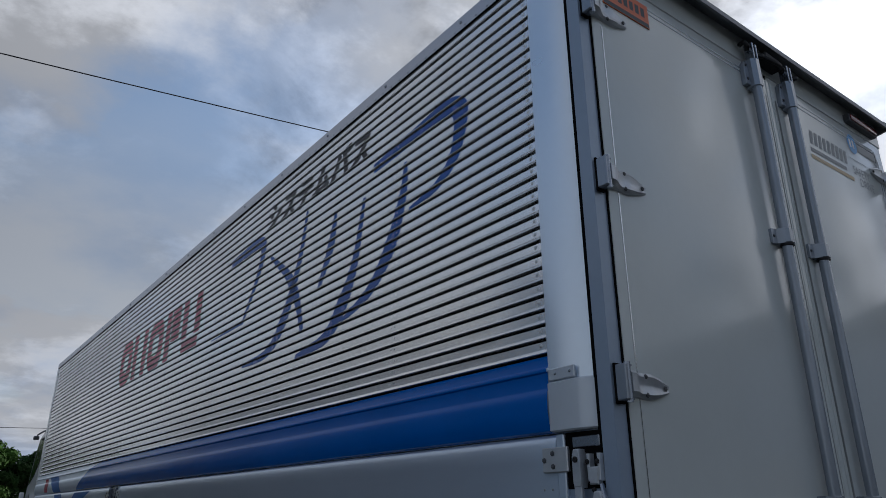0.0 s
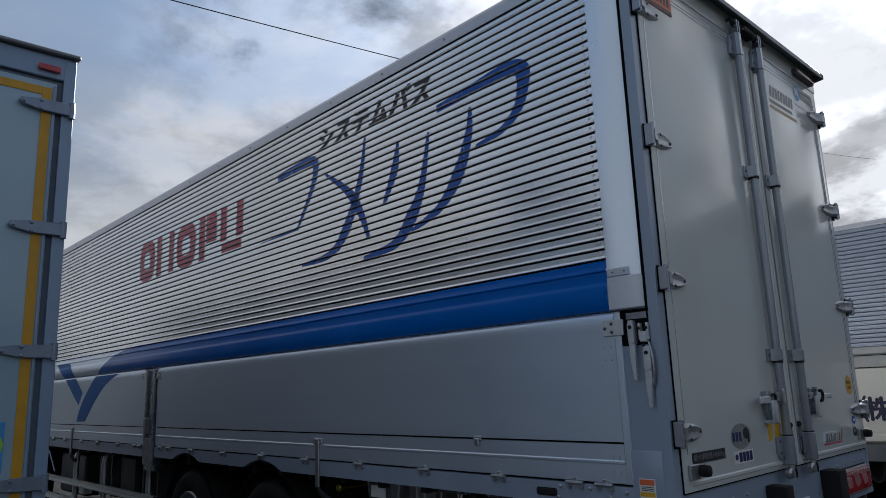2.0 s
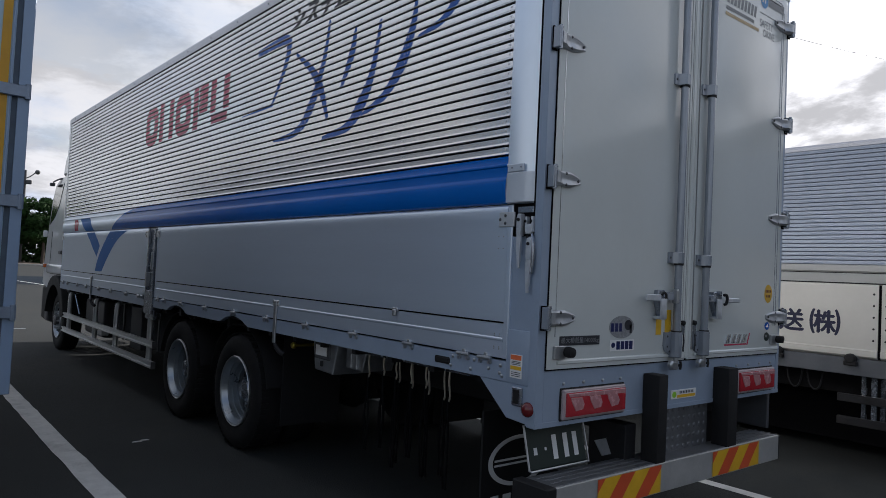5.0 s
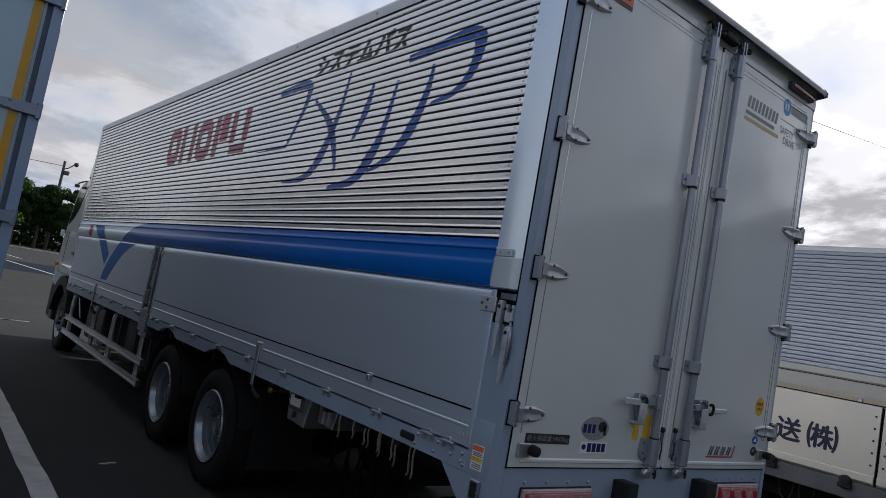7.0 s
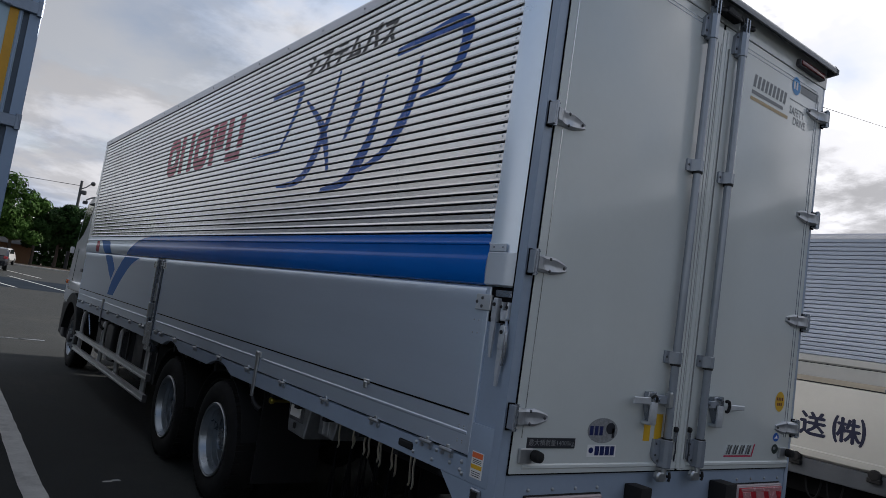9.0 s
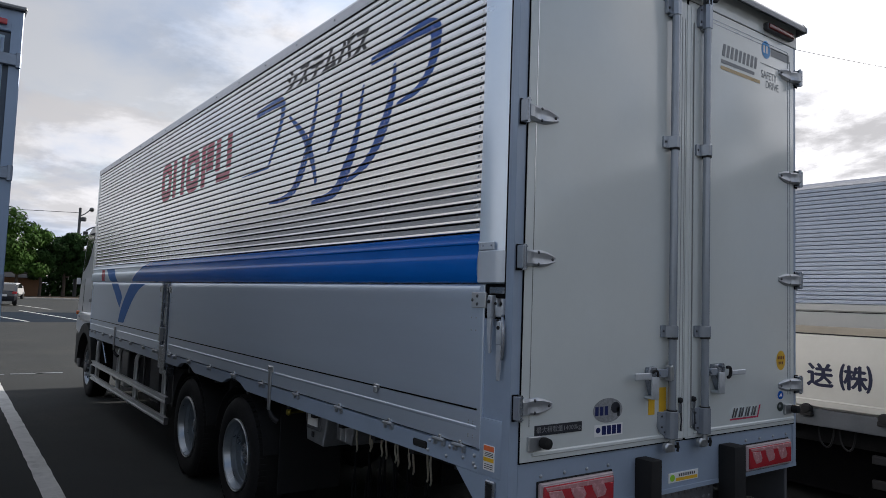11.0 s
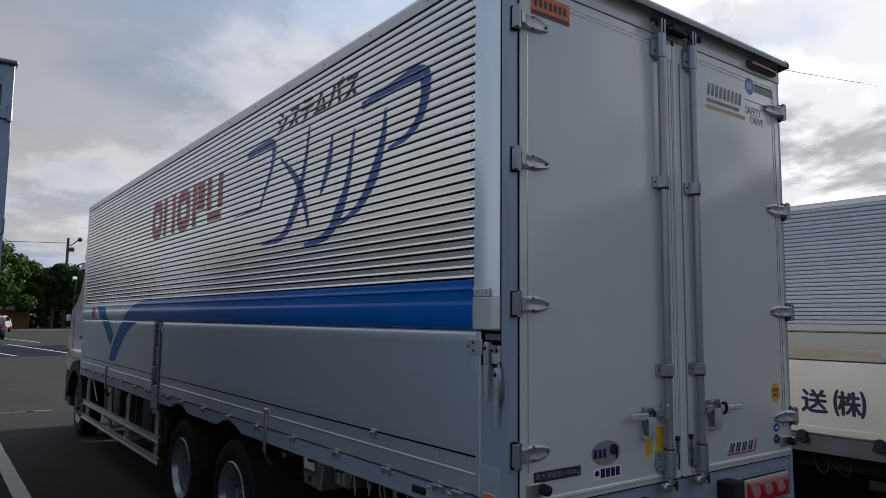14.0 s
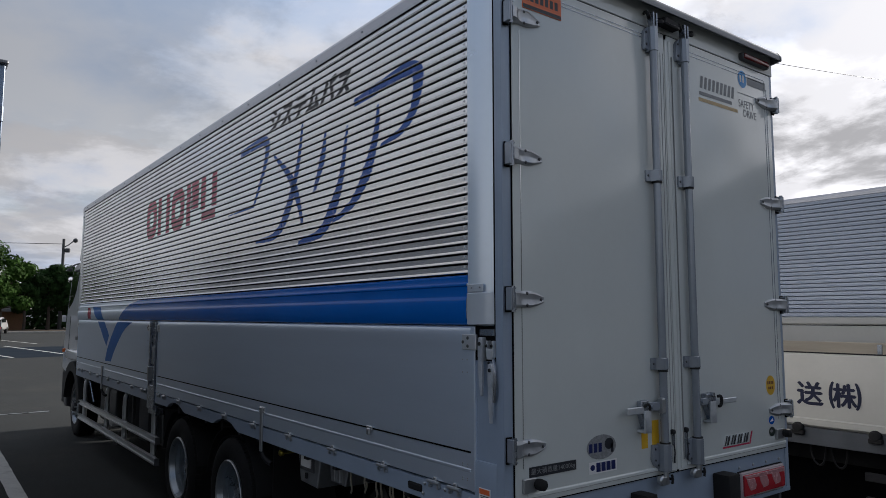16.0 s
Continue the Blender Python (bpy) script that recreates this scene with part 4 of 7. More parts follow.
def door(x0, x1, label):
    bm = bmesh.new()
    box(bm, x0, x1, 0.0, 0.05, Z_D0, Z_D1, 0.006, 2)
    d = part("rear_door", bm, M_DOOR, truck, label)
    bm = bmesh.new()
    box(bm, x0 - 0.0045, x1 + 0.0045, 0.004, 0.04, Z_D0 - 0.005, Z_D1 + 0.004)
    part("door_seal", bm, M_GAP, d, "black rubber door seal", smooth=0)
    return d


door_l = door(0.058, XM - 0.010, "white painted cargo door, closed")
door_r = door(XM + 0.010, W - 0.042, "white painted cargo door, closed")
for d, x0, x1 in ((door_l, 0.058, XM - 0.01), (door_r, XM + 0.01, W - 0.042)):
    bm = bmesh.new()
    prism(bm, [(-0.001, 1.164), (-0.007, 1.169), (-0.007, 1.181), (-0.001, 1.187), (0.004, 1.187), (0.004, 1.164)], "x", x0 + 0.07, x1 - 0.01)
    part("door_bead", bm, M_DOOR, d)
bm = bmesh.new()
box(bm, 0.104, 0.1075, -0.0025, 0.002, 1.30, 3.36)
part("edge_bead", bm, M_CHROME, door_l)
for xa, xb, z in ((0.10, 1.10, 3.575), (0.10, 1.10, 3.555), (1.45, 2.36, 3.575), (1.45, 2.36, 3.553)):
    bm = bmesh.new()
    box(bm, xa, xb, -0.0015, 0.002, z, z + 0.004)
    part("header_bead", bm, M_ROD, door_l if xa < 1 else door_r, smooth=0)
bm = bmesh.new()
for xa in (2.368, 2.395):
    box(bm, xa, xa + 0.004, -0.0015, 0.002, 1.33, 3.52 if xa > 2.38 else 3.575)
part("edge_bead", bm, M_ROD, door_r, smooth=0)
# centre cover strips
for xa, xb, dep in ((1.150, 1.176, 0.004), (1.186, 1.248, 0.009), (1.258, 1.284, 0.006), (1.298, 1.330, 0.004)):
    bm = bmesh.new()
    box(bm, xa, xb, -dep, 0.002, Z_D0 + 0.01, Z_D1 - 0.03, 0.003)
    part("centre_strip", bm, M_DOOR, door_l, "painted centre cover strip")

for xa in (1.160, 1.206, 1.232, 1.318):
    bm = bmesh.new()
    box(bm, xa, xa + 0.004, -0.0105, 0.0, Z_D0 + 0.06, 3.50)
    part("joint_line", bm, M_FADE_LINE, door_l, smooth=0)
bm = bmesh.new()
prism(bm, [(1.195, 3.66), (1.345, 3.655), (1.330, 3.70), (1.215, 3.705)], "y", -0.055, 0.003, 0.006)
tube(bm, bez([(1.20, -0.05, 3.665), (1.24, -0.07, 3.645), (1.29, -0.07, 3.65), (1.335, -0.05, 3.66)], 4), 0.010, 6)
part("cam_keeper", bm, M_CHASSIS, truck, "dark steel cam keeper under the gutter")

# hinges
M_RODPAINT = material("rod_paint_grey", (0.30, 0.335, 0.385), 0.24, 0.35, 0.07, 7, 60, coat=0.4, dirt=0.2, dirt_col=(0.18, 0.18, 0.18))


def door_hinge(d, xe, z, s):
    """s = 1: the leaf runs to +x from the bracket at xe, which stands out from the post."""
    def sec(t):
        half = 0.040 - 0.002 * math.exp(-((t - 0.30) / 0.12) ** 2) if t < 0.55 else 0.040 - 0.026 * ((t - 0.55) / 0.45) ** 1.4
        rise = 0.012 + 0.030 * math.exp(-(t / 0.26) ** 3) + 0.008 * math.exp(-((t - 0.58) / 0.18) ** 2)
        if t > 0.92:
            rise *= 0.75
        x = xe + s * (0.022 + t * 0.212)
        return [(x, 0.001, z - half), (x, -rise * 0.60, z - half * 0.95), (x, -rise, z - half * 0.66), (x, -rise * (0.98 if t < 0.22 else 0.74), z - half * 0.12),
                (x, -rise * (0.98 if t < 0.22 else 0.74), z + half * 0.12), (x, -rise, z + half * 0.66), (x, -rise * 0.60, z + half * 0.95), (x, 0.001, z + half)]
    bm = bmesh.new()
    n = 18
    rows = [[bm.verts.new(p) for p in sec(k / n)] for k in range(n + 1)]
    for A, B in zip(rows, rows[1:]):
        for i in range(7):
            bm.faces.new((A[i], A[i + 1], B[i + 1], B[i]))
    bm.faces.new(rows[0])
    bm.faces.new(rows[-1])
    h = part("hinge", bm, M_HINGE, d, "pressed galvanised steel hinge", smooth=28)
    for u, v in ((0.118, 0.027), (0.118, -0.027), (0.212, 0.0)):
        bm = bmesh.new()
        rivet(bm, (xe + s * u, -0.014 if u < 0.2 else -0.011, z + v), (0, -1, 0), 0.0085, 0.005)
        part("hinge_screw", bm, M_PLASTIC, h)
    bm = bmesh.new()
    cyl(bm, (xe + s * 0.016, -0.030, z - 0.058), (xe + s * 0.016, -0.030, z + 0.058), 0.010, 10)
    part("hinge_pin", bm, M_ROD, h)
    bm = bmesh.new()
    box(bm, *sorted((xe - s * 0.004, xe + s * 0.008)), -0.040, 0.010, z - 0.052, z + 0.052, 0.003)
    for v in (-0.052, 0.045):
        box(bm, *sorted((xe + s * 0.008, xe + s * 0.030)), -0.038, 0.002, z + v, z + v + 0.007, 0.002)
    part("hinge_bracket", bm, M_RODPAINT, h, "bent steel hinge bracket")
    bm = bmesh.new()
    box(bm, *sorted((xe - s * 0.006, xe + s * 0.030)), -0.003, 0.006, z - 0.060, z + 0.058, 0.002)
    part("hinge_gasket", bm, M_GAP, h, "black rubber gasket")


for z in (3.420, 2.738, 2.066, 1.391):
    door_hinge(door_l, 0.010, z, 1)
    door_hinge(door_r, W - 0.002, z, -1)

# locking rods
for d, x in ((door_l, 1.112), (door_r, 1.411)):
    bm = bmesh.new()
    cyl(bm, (x, -0.034, 1.30), (x, -0.034, 3.50), 0.0215, 16)
    part("locking_rod", bm, M_RODPAINT, d, "blue-grey painted steel locking rod")
    for z in (2.763, 1.733):
        bm = bmesh.new()
        prism(bm, [(x - 0.064, 0.0), (x - 0.064, -0.012), (x - 0.036, -0.016), (x - 0.028, -0.046), (x - 0.014, -0.060), (x + 0.014, -0.060), (x + 0.027, -0.046), (x + 0.029, 0.0)], "z", z - 0.032, z + 0.032, 0.003)
        cl = part("rod_clamp", bm, M_RODPAINT, d, "grey pressed rod clamp")
        bm = bmesh.new()
        rivet(bm, (x - 0.051, -0.012, z), (0, -1, 0), 0.008, 0.006)
        part("screw", bm, M_INK, cl)
        bm = bmesh.new()
        cyl(bm, (x, -0.034, z - 0.042), (x, -0.034, z - 0.031), 0.0275, 14)
        part("clamp_collar", bm, M_CHASSIS, cl)
    bm = bmesh.new()
    prism(bm, [(x - 0.058, 3.485), (x - 0.016, 3.485), (x - 0.016, 3.615), (x - 0.034, 3.615), (x - 0.056, 3.59), (x - 0.060, 3.51)], "y", -0.022, 0.004, 0.004)
    prism(bm, [(x - 0.028, 0.004), (x - 0.028, -0.040), (x - 0.014, -0.058), (x + 0.014, -0.058), (x + 0.027, -0.040), (x + 0.029, 0.004)], "z", 3.475, 3.62, 0.004)
    hs = part("top_cam_housing", bm, M_RODPAINT, d, "grey pressed cam housing")
    for z in (3.515, 3.585):
        bm = bmesh.new()
        rivet(bm, (x - 0.044, -0.022, z), (0, -1, 0), 0.008, 0.006)
        part("screw", bm, M_INK, hs)
    bm = bmesh.new()
    for u in (-0.018, 0.010):
        prism(bm, [(x + u, 3.605), (x + u + 0.008, 3.605), (x + u + 0.010, 3.70), (x + u - 0.002, 3.70)], "y", -0.056, -0.014, 0.002)
    cyl(bm, (x - 0.034, -0.036, 3.665), (x + 0.036, -0.036, 3.665), 0.012, 8)
    part("top_cam", bm, M_ROD, d, "forked steel cam")
    bm = bmesh.new()
    tube(bm, bez([(x - 0.030, -0.034, 3.665), (x - 0.055, -0.050, 3.668), (x - 0.060, -0.040, 3.690), (x - 0.040, -0.010, 3.700)], 4), 0.011, 6)
    part("cam_hook", bm, M_CHASSIS, d, "dark hooked cam end")
    bm = bmesh.new()
    tube(bm, bez([(x + 0.030, -0.034, 3.660), (x + 0.055, -0.052, 3.655), (x + 0.075, -0.040, 3.675), (x + 0.085, -0.005, 3.695)], 4), 0.012, 6)
    part("cam_hook", bm, M_CHASSIS, d, "dark hooked cam end")
    # pressed housing at the foot with its cam and keeper below
    bm = bmesh.new()
    prism(bm, [(x - 0.078, 1.308), (x + 0.030, 1.308), (x + 0.033, 1.170), (x - 0.018, 1.168), (x - 0.070, 1.205), (x - 0.084, 1.232)], "y", -0.018, 0.004, 0.004)
    prism(bm, [(x - 0.030, 0.002), (x - 0.030, -0.046), (x - 0.016, -0.062), (x + 0.016, -0.062), (x + 0.029, -0.046), (x + 0.031, 0.002)], "z", 1.166, 1.312, 0.005)
    hs = part("bottom_cam_housing", bm, M_RODPAINT, d, "grey pressed cam housing")
    bm = bmesh.new()
    lathe(bm, [(0.0, 0.0005), (0.0, 0.029), (0.007, 0.029), (0.007, 0.0215)], (x, -0.034, 1.311), "z", 16)
    part("housing_rim", bm, M_CHASSIS, hs)
    for u, z in ((-0.062, 1.285), (-0.062, 1.228), (-0.040, 1.200)):
        bm = bmesh.new()
        rivet(bm, (x + u, -0.018, z), (0, -1, 0), 0.007, 0.005)
        part("screw", bm, M_INK, hs)
    bm = bmesh.new()
    cyl(bm, (x, -0.036, 1.10), (x, -0.036, 1.17), 0.014, 10)
    lathe(bm, [(0.0, 0.0005), (0.0, 0.024), (-0.020, 0.026), (-0.028, 0.018), (-0.029, 0.0005)], (x - 0.052, -0.030, 1.126), "y", 14)
    prism(bm, [(x - 0.060, 1.140), (x + 0.012, 1.148), (x + 0.018, 1.098), (x - 0.048, 1.098)], "y", -0.048, -0.022, 0.006)
    part("bottom_cam", bm, M_STEEL, d, "worn galvanised steel cam")
    bm = bmesh.new()
    tube(bm, [(x + 0.052, -0.034, 1.142), (x + 0.057, -0.036, 1.118), (x + 0.052, -0.034, 1.094)], 0.007, 8)
    cyl(bm, (x + 0.055, -0.034, 1.118), (x + 0.055, 0.012, 1.118), 0.008, 8)
    part("cam_keeper_pin", bm, M_CHASSIS, rsill, "dark keeper pin")
# safety pins hanging on cords by the centre
for d, x in ((door_l, 1.211), (door_r, 1.333)):
    bm = bmesh.new()
    box(bm, x - 0.013, x + 0.013, -0.016, 0.0, 1.346, 1.374, 0.004)
    lathe(bm, [(0.0, 0.014), (-0.010, 0.014), (-0.016, 0.006), (-0.016, 0.0005)], (x, -0.014, 1.360), "y", 12)
    pin = part("safety_pin", bm, M_CHASSIS, d, "dark safety pin hanging on a cord")
    bm = bmesh.new()
    prism(bm, [(x - 0.011, 1.346), (x + 0.012, 1.346), (x + 0.009, 1.292), (x - 0.006, 1.292)], "y", -0.022, -0.012, 0.003)
    part("clip", bm, M_ROD, pin)
    bm = bmesh.new()
    tube(bm, bez([(x + 0.002, -0.018, 1.295), (x + 0.006, -0.020, 1.25), (x + 0.003, -0.018, 1.215), (x + 0.008, -0.016, 1.195)], 4), 0.0045, 6)
    part("cord", bm, M_INK, pin)

# handles
bm = bmesh.new()
box(bm, 0.782, 0.918, -0.056, -0.046, 1.486, 1.522, 0.004)
hl = part("door_handle", bm, M_LEVER, door_l, "galvanised lever handle")
bm = bmesh.new()
box(bm, 0.912, 0.964, -0.064, -0.050, 1.388, 1.500, 0.005, 2)
box(bm, 0.918, 0.970, -0.060, 0.0, 1.384, 1.400, 0.004)
part("hand_lever", bm, M_LEVER, hl, "bright hand lever")
bm = bmesh.new()
prism(bm, [(0.915, 1.498), (0.925, 1.545), (0.985, 1.548), (0.990, 1.494), (0.968, 1.400), (0.950, 1.400)], "y", -0.034, 0.0, 0.004)
part("handle_base", bm, M_ROD, hl)
bm = bmesh.new()
tube(bm, bez([(0.912, -0.058, 1.520), (0.928, -0.064, 1.532), (0.948, -0.064, 1.524), (0.950, -0.064, 1.500)], 4), 0.007, 6)
part("rubber_loop", bm, M_RUBBER, hl)
bm = bmesh.new()
box(bm, 0.985, 1.070, -0.040, -0.030, 1.490, 1.535, 0.003)
cyl(bm, (1.0, -0.05, 1.512), (1.0, -0.03, 1.512), 0.010, 8)
part("link_plate", bm, M_RODPAINT, hl)
bm = bmesh.new()
prism(bm, [(1.066, 1.548), (1.088, 1.556), (1.098, 1.540), (1.098, 1.478), (1.070, 1.474)], "y", -0.058, -0.020, 0.004)
part("rod_lug", bm, M_STEEL, hl)
bm = bmesh.new()
box(bm, 1.636, 1.795, -0.054, -0.046, 1.484, 1.513, 0.004)
hr = part("door_handle", bm, M_LEVER, door_r, "galvanised lever handle")
bm = bmesh.new()
box(bm, 1.512, 1.566, -0.062, -0.050, 1.386, 1.505, 0.005, 2)
box(bm, 1.520, 1.578, -0.058, 0.0, 1.383, 1.399, 0.004)
part("hand_lever", bm, M_LEVER, hr, "bright hand lever")
bm = bmesh.new()
prism(bm, [(1.500, 1.500), (1.505, 1.546), (1.575, 1.550), (1.600, 1.530), (1.602, 1.400), (1.560, 1.390)], "y", -0.040, 0.0, 0.004)
cyl(bm, (1.555, -0.056, 1.542), (1.555, -0.03, 1.542), 0.012, 10)
part("handle_base", bm, M_ROD, hr)
bm = bmesh.new()
tube(bm, bez([(1.590, -0.056, 1.530), (1.612, -0.060, 1.530), (1.620, -0.062, 1.506), (1.612, -0.060, 1.478), (1.598, -0.056, 1.474)], 4), 0.009, 8)
part("rubber_loop", bm, M_RUBBER, hr)
bm = bmesh.new()
box(bm, 1.445, 1.520, -0.044, -0.034, 1.486, 1.526, 0.003)
cyl(bm, (1.452, -0.056, 1.512), (1.452, -0.03, 1.512), 0.014, 8)
part("link_plate", bm, M_RODPAINT, hr)
for x0, x1, z0, z1 in ((0.957, 1.008, 1.295, 1.384), (1.045, 1.104, 1.306, 1.434)):
    bm = bmesh.new()
    box(bm, x0, x1, -0.002, 0.001, z0, z1)
    part("yellow_tag", bm, M_YELLOW, door_l, "yellow reflective tag", smooth=0)

# door stays with rubber buffer
for d, x, z in ((door_l, 0.115, 1.227), (door_r, 2.335, 1.240)):
    bm = bmesh.new()
    box(bm, x - 0.02, x + 0.06, -0.016, 0.002, z - 0.035, z + 0.030, 0.004)
    part("stay_bracket", bm, M_STEEL, d)
    bm = bmesh.new()
    lathe(bm, [(0.0, 0.024), (-0.02, 0.027), (-0.045, 0.024), (-0.05, 0.01), (-0.051, 0.0005)], (x + 0.065, -0.012, z), "y", 14)
    part("rubber_buffer", bm, M_RUBBER, d, "black rubber buffer")

# stickers and plates on the doors
M_GREYOVAL = material("grey_sticker", (0.30, 0.31, 0.32), 0.4, 0.2, 0.25, 60, 150)
bm = bmesh.new()
box(bm, 0.142, 0.450, -0.004, 0.001, 1.256, 1.302, 0.0)
pl = part("load_plate", bm, M_INK, door_l, "black plate with grey lettering", smooth=0)
for t in characters("最大積載量14000kg", 0.150, 0.442, 1.263, 1.295):
    rear_mark("character", t, -0.0045, M_GREYOVAL, pl)
el = rear_mark("oval_sticker", disc_tris(0.639, 1.341, 0.110, 0.060, 32), -0.0015, M_GREYOVAL, door_l, "oval grey sticker with dark marks")
rear_mark("oval_bars", bars(0.545, 0.650, 1.318, 1.362, 3, 0.72), -0.0022, M_NAVY, el)
rear_mark("oval_mark", disc_tris(0.695, 1.352, 0.034, 0.028, 14) + rect_tris(0.708, 0.728, 1.308, 1.352), -0.0022, M_INK, el)
ws = rear_mark("sticker", rect_tris(0.542, 0.752, 1.216, 1.274), -0.0015, M_WHITE, door_l, "small white sticker with navy bars")
rear_mark("sticker_bars", bars(0.596, 0.746, 1.223, 1.267, 4, 0.84), -0.0022, M_NAVY, ws)
rear_mark("sticker_ring", disc_tris(0.569, 1.247, 0.017, 0.014, 14), -0.0022, M_NAVY, ws)
yd = rear_mark("sticker", disc_tris(2.284, 1.549, 0.055, 0.062, 26), -0.0015, M_YELLOW, door_r, "round yellow sticker with black bars")
rear_mark("sticker_bars", bars(2.244, 2.324, 1.556, 1.575, 4) + bars(2.254, 2.316, 1.524, 1.541, 3), -0.0022, material("brown_print", (0.16, 0.035, 0.015), 0.4), yd)
bd = rear_mark("sticker", disc_tris(2.279, 1.330, 0.036, 0.027, 18), -0.0015, M_STROKE, door_r, "small round blue sticker with a white mark")
rear_mark("sticker_mark", [[(2.258, 1.322), (2.300, 1.322), (2.286, 1.343)]], -0.0022, M_WHITE, bd)
dd = rear_mark("sticker", disc_tris(2.277, 1.258, 0.038, 0.030, 18), -0.0015, M_PLATE, door_r, "small round dark green sticker")
rear_mark("sticker_mark", disc_tris(2.270, 1.262, 0.016, 0.010, 12), -0.0022, M_GREYOVAL, dd)
for i in range(4):
    a = 1.722 + i * 0.068
    for u in (0.0, 0.030):
        bm = bmesh.new()
        prism(bm, [(a + u, 1.228), (a + u + 0.016, 1.228), (a + u + 0.038, 1.282), (a + u + 0.022, 1.282)], "y", -0.007, 0.001)
        cb = part("chrome_bar", bm, M_CHROME, door_r, "raised chrome trade mark bar", smooth=0)
        rear_mark("bar_shadow", rect_tris(a + u + 0.012, a + u + 0.024, 1.226, 1.280, 0.022), -0.0012, M_INK, cb)
rear_mark("red_underline", rect_tris(1.712, 2.000, 1.211, 1.221), -0.0015, M_RED, door_r, "red underline")
rear_mark("red_underline", rect_tris(2.000, 2.016, 1.211, 1.286, 0.030), -0.0015, M_RED, door_r, "red slanted bar")
# orange marque plate
bm = bmesh.new()
box(bm, 0.130, 0.398, -0.004, 0.001, 3.478, 3.585)
op = part("orange_plate", bm, M_ORANGE, door_l, "orange marque plate with dark bars", smooth=0)
rear_mark("plate_bars", bars(0.148, 0.385, 3.520, 3.562, 7, 0.66), -0.0045, M_INK, op)
rear_mark("plate_band", rect_tris(0.132, 0.396, 3.480, 3.499), -0.0045, M_INK, op)
# upper stickers
M_TAN = material("tan_print", (0.55, 0.40, 0.20), 0.4, 0.0, 0.1, 12, 60)
for k in range(9):
    rear_mark("grey_mark", rect_tris(1.610 + k * 0.0435, 1.638 + k * 0.0435, 3.378, 3.455, 0.014), -0.0015, M_FADE, door_r, "slim grey printed bar")
rear_mark("blue_stripe", rect_tris(1.602, 1.965, 3.334, 3.356), -0.0015, M_FADE, door_r)
rear_mark("tan_stripe", rect_tris(1.595, 2.030, 3.294, 3.316), -0.0015, M_TAN, door_r)
rear_mark("thin_line", rect_tris(2.035, 2.26, 3.432, 3.436), -0.0015, M_FADE, door_r)
for t in characters("SAFETY", 2.045, 2.230, 3.342, 3.392) + characters("DRIVE", 2.100, 2.255, 3.283, 3.331):
    rear_mark("character", t, -0.0015, M_FADE, door_r, "thin grey printed letter")
vd = rear_mark("sticker", disc_tris(2.100, 3.532, 0.052, 0.058, 24), -0.0015, M_SKYBLUE, door_r, "round blue sticker with a white bar mark")
rear_mark("sticker_bars", bars(2.068, 2.132, 3.509, 3.557, 2, 0.6), -0.0022, M_WHITE, vd)
rear_mark("grey_patch", rect_tris(2.160, 2.390, 3.505, 3.562), -0.0015, M_FADE, door_r, "grey printed patch")

# ---- rear header, gutter and marker lamps ----
bm = bmesh.new()
box(bm, 0.0, W, 0.002, 0.10, Z_D1 + 0.006, 3.80, 0.003)
part("rear_header", bm, M_DOOR, truck, "white painted rear header")
bm = bmesh.new()
prism(bm, [(0.06, 3.83), (-0.050, 3.778), (-0.066, 3.752), (-0.066, 3.726), (-0.056, 3.726), (-0.048, 3.748), (0.003, 3.768), (0.06, 3.80)], "x", -0.012, W - 0.004)
for x in (-0.016, W - 0.008):
    prism(bm, [(0.10, 3.84), (-0.050, 3.782), (-0.07, 3.754), (-0.07, 3.722), (0.0, 3.712), (0.10, 3.70)], "x", x, x + 0.012)
part("rain_gutter", bm, M_ROOF, truck, "dark metal rain gutter over the doors")
M_MARKER = material("dark_marker_lens", (0.15, 0.012, 0.016), 0.18, 0.0, 0.1, 20, 90, coat=0.4)
for xa in (0.115, 2.072):
    bm = bmesh.new()
    box(bm, xa, xa + 0.33, -0.030, 0.005, 3.655, 3.705, 0.012, 2)
    mk = part("marker_lamp_housing", bm, M_PLASTIC, truck, "dark marker lamp housing")
    bm = bmesh.new()
    box(bm, xa + 0.012, xa + 0.318, -0.037, -0.024, 3.664, 3.697, 0.010, 2)
    part("marker_lens", bm, M_MARKER, mk, "long dark red marker lens")

# ---- running gear ----
M_DISC = material("disc_dark_grey", (0.045, 0.050, 0.058), 0.5, 0.2, 0.12, 9, 60, dirt=0.4, dirt_col=(0.05, 0.045, 0.04))


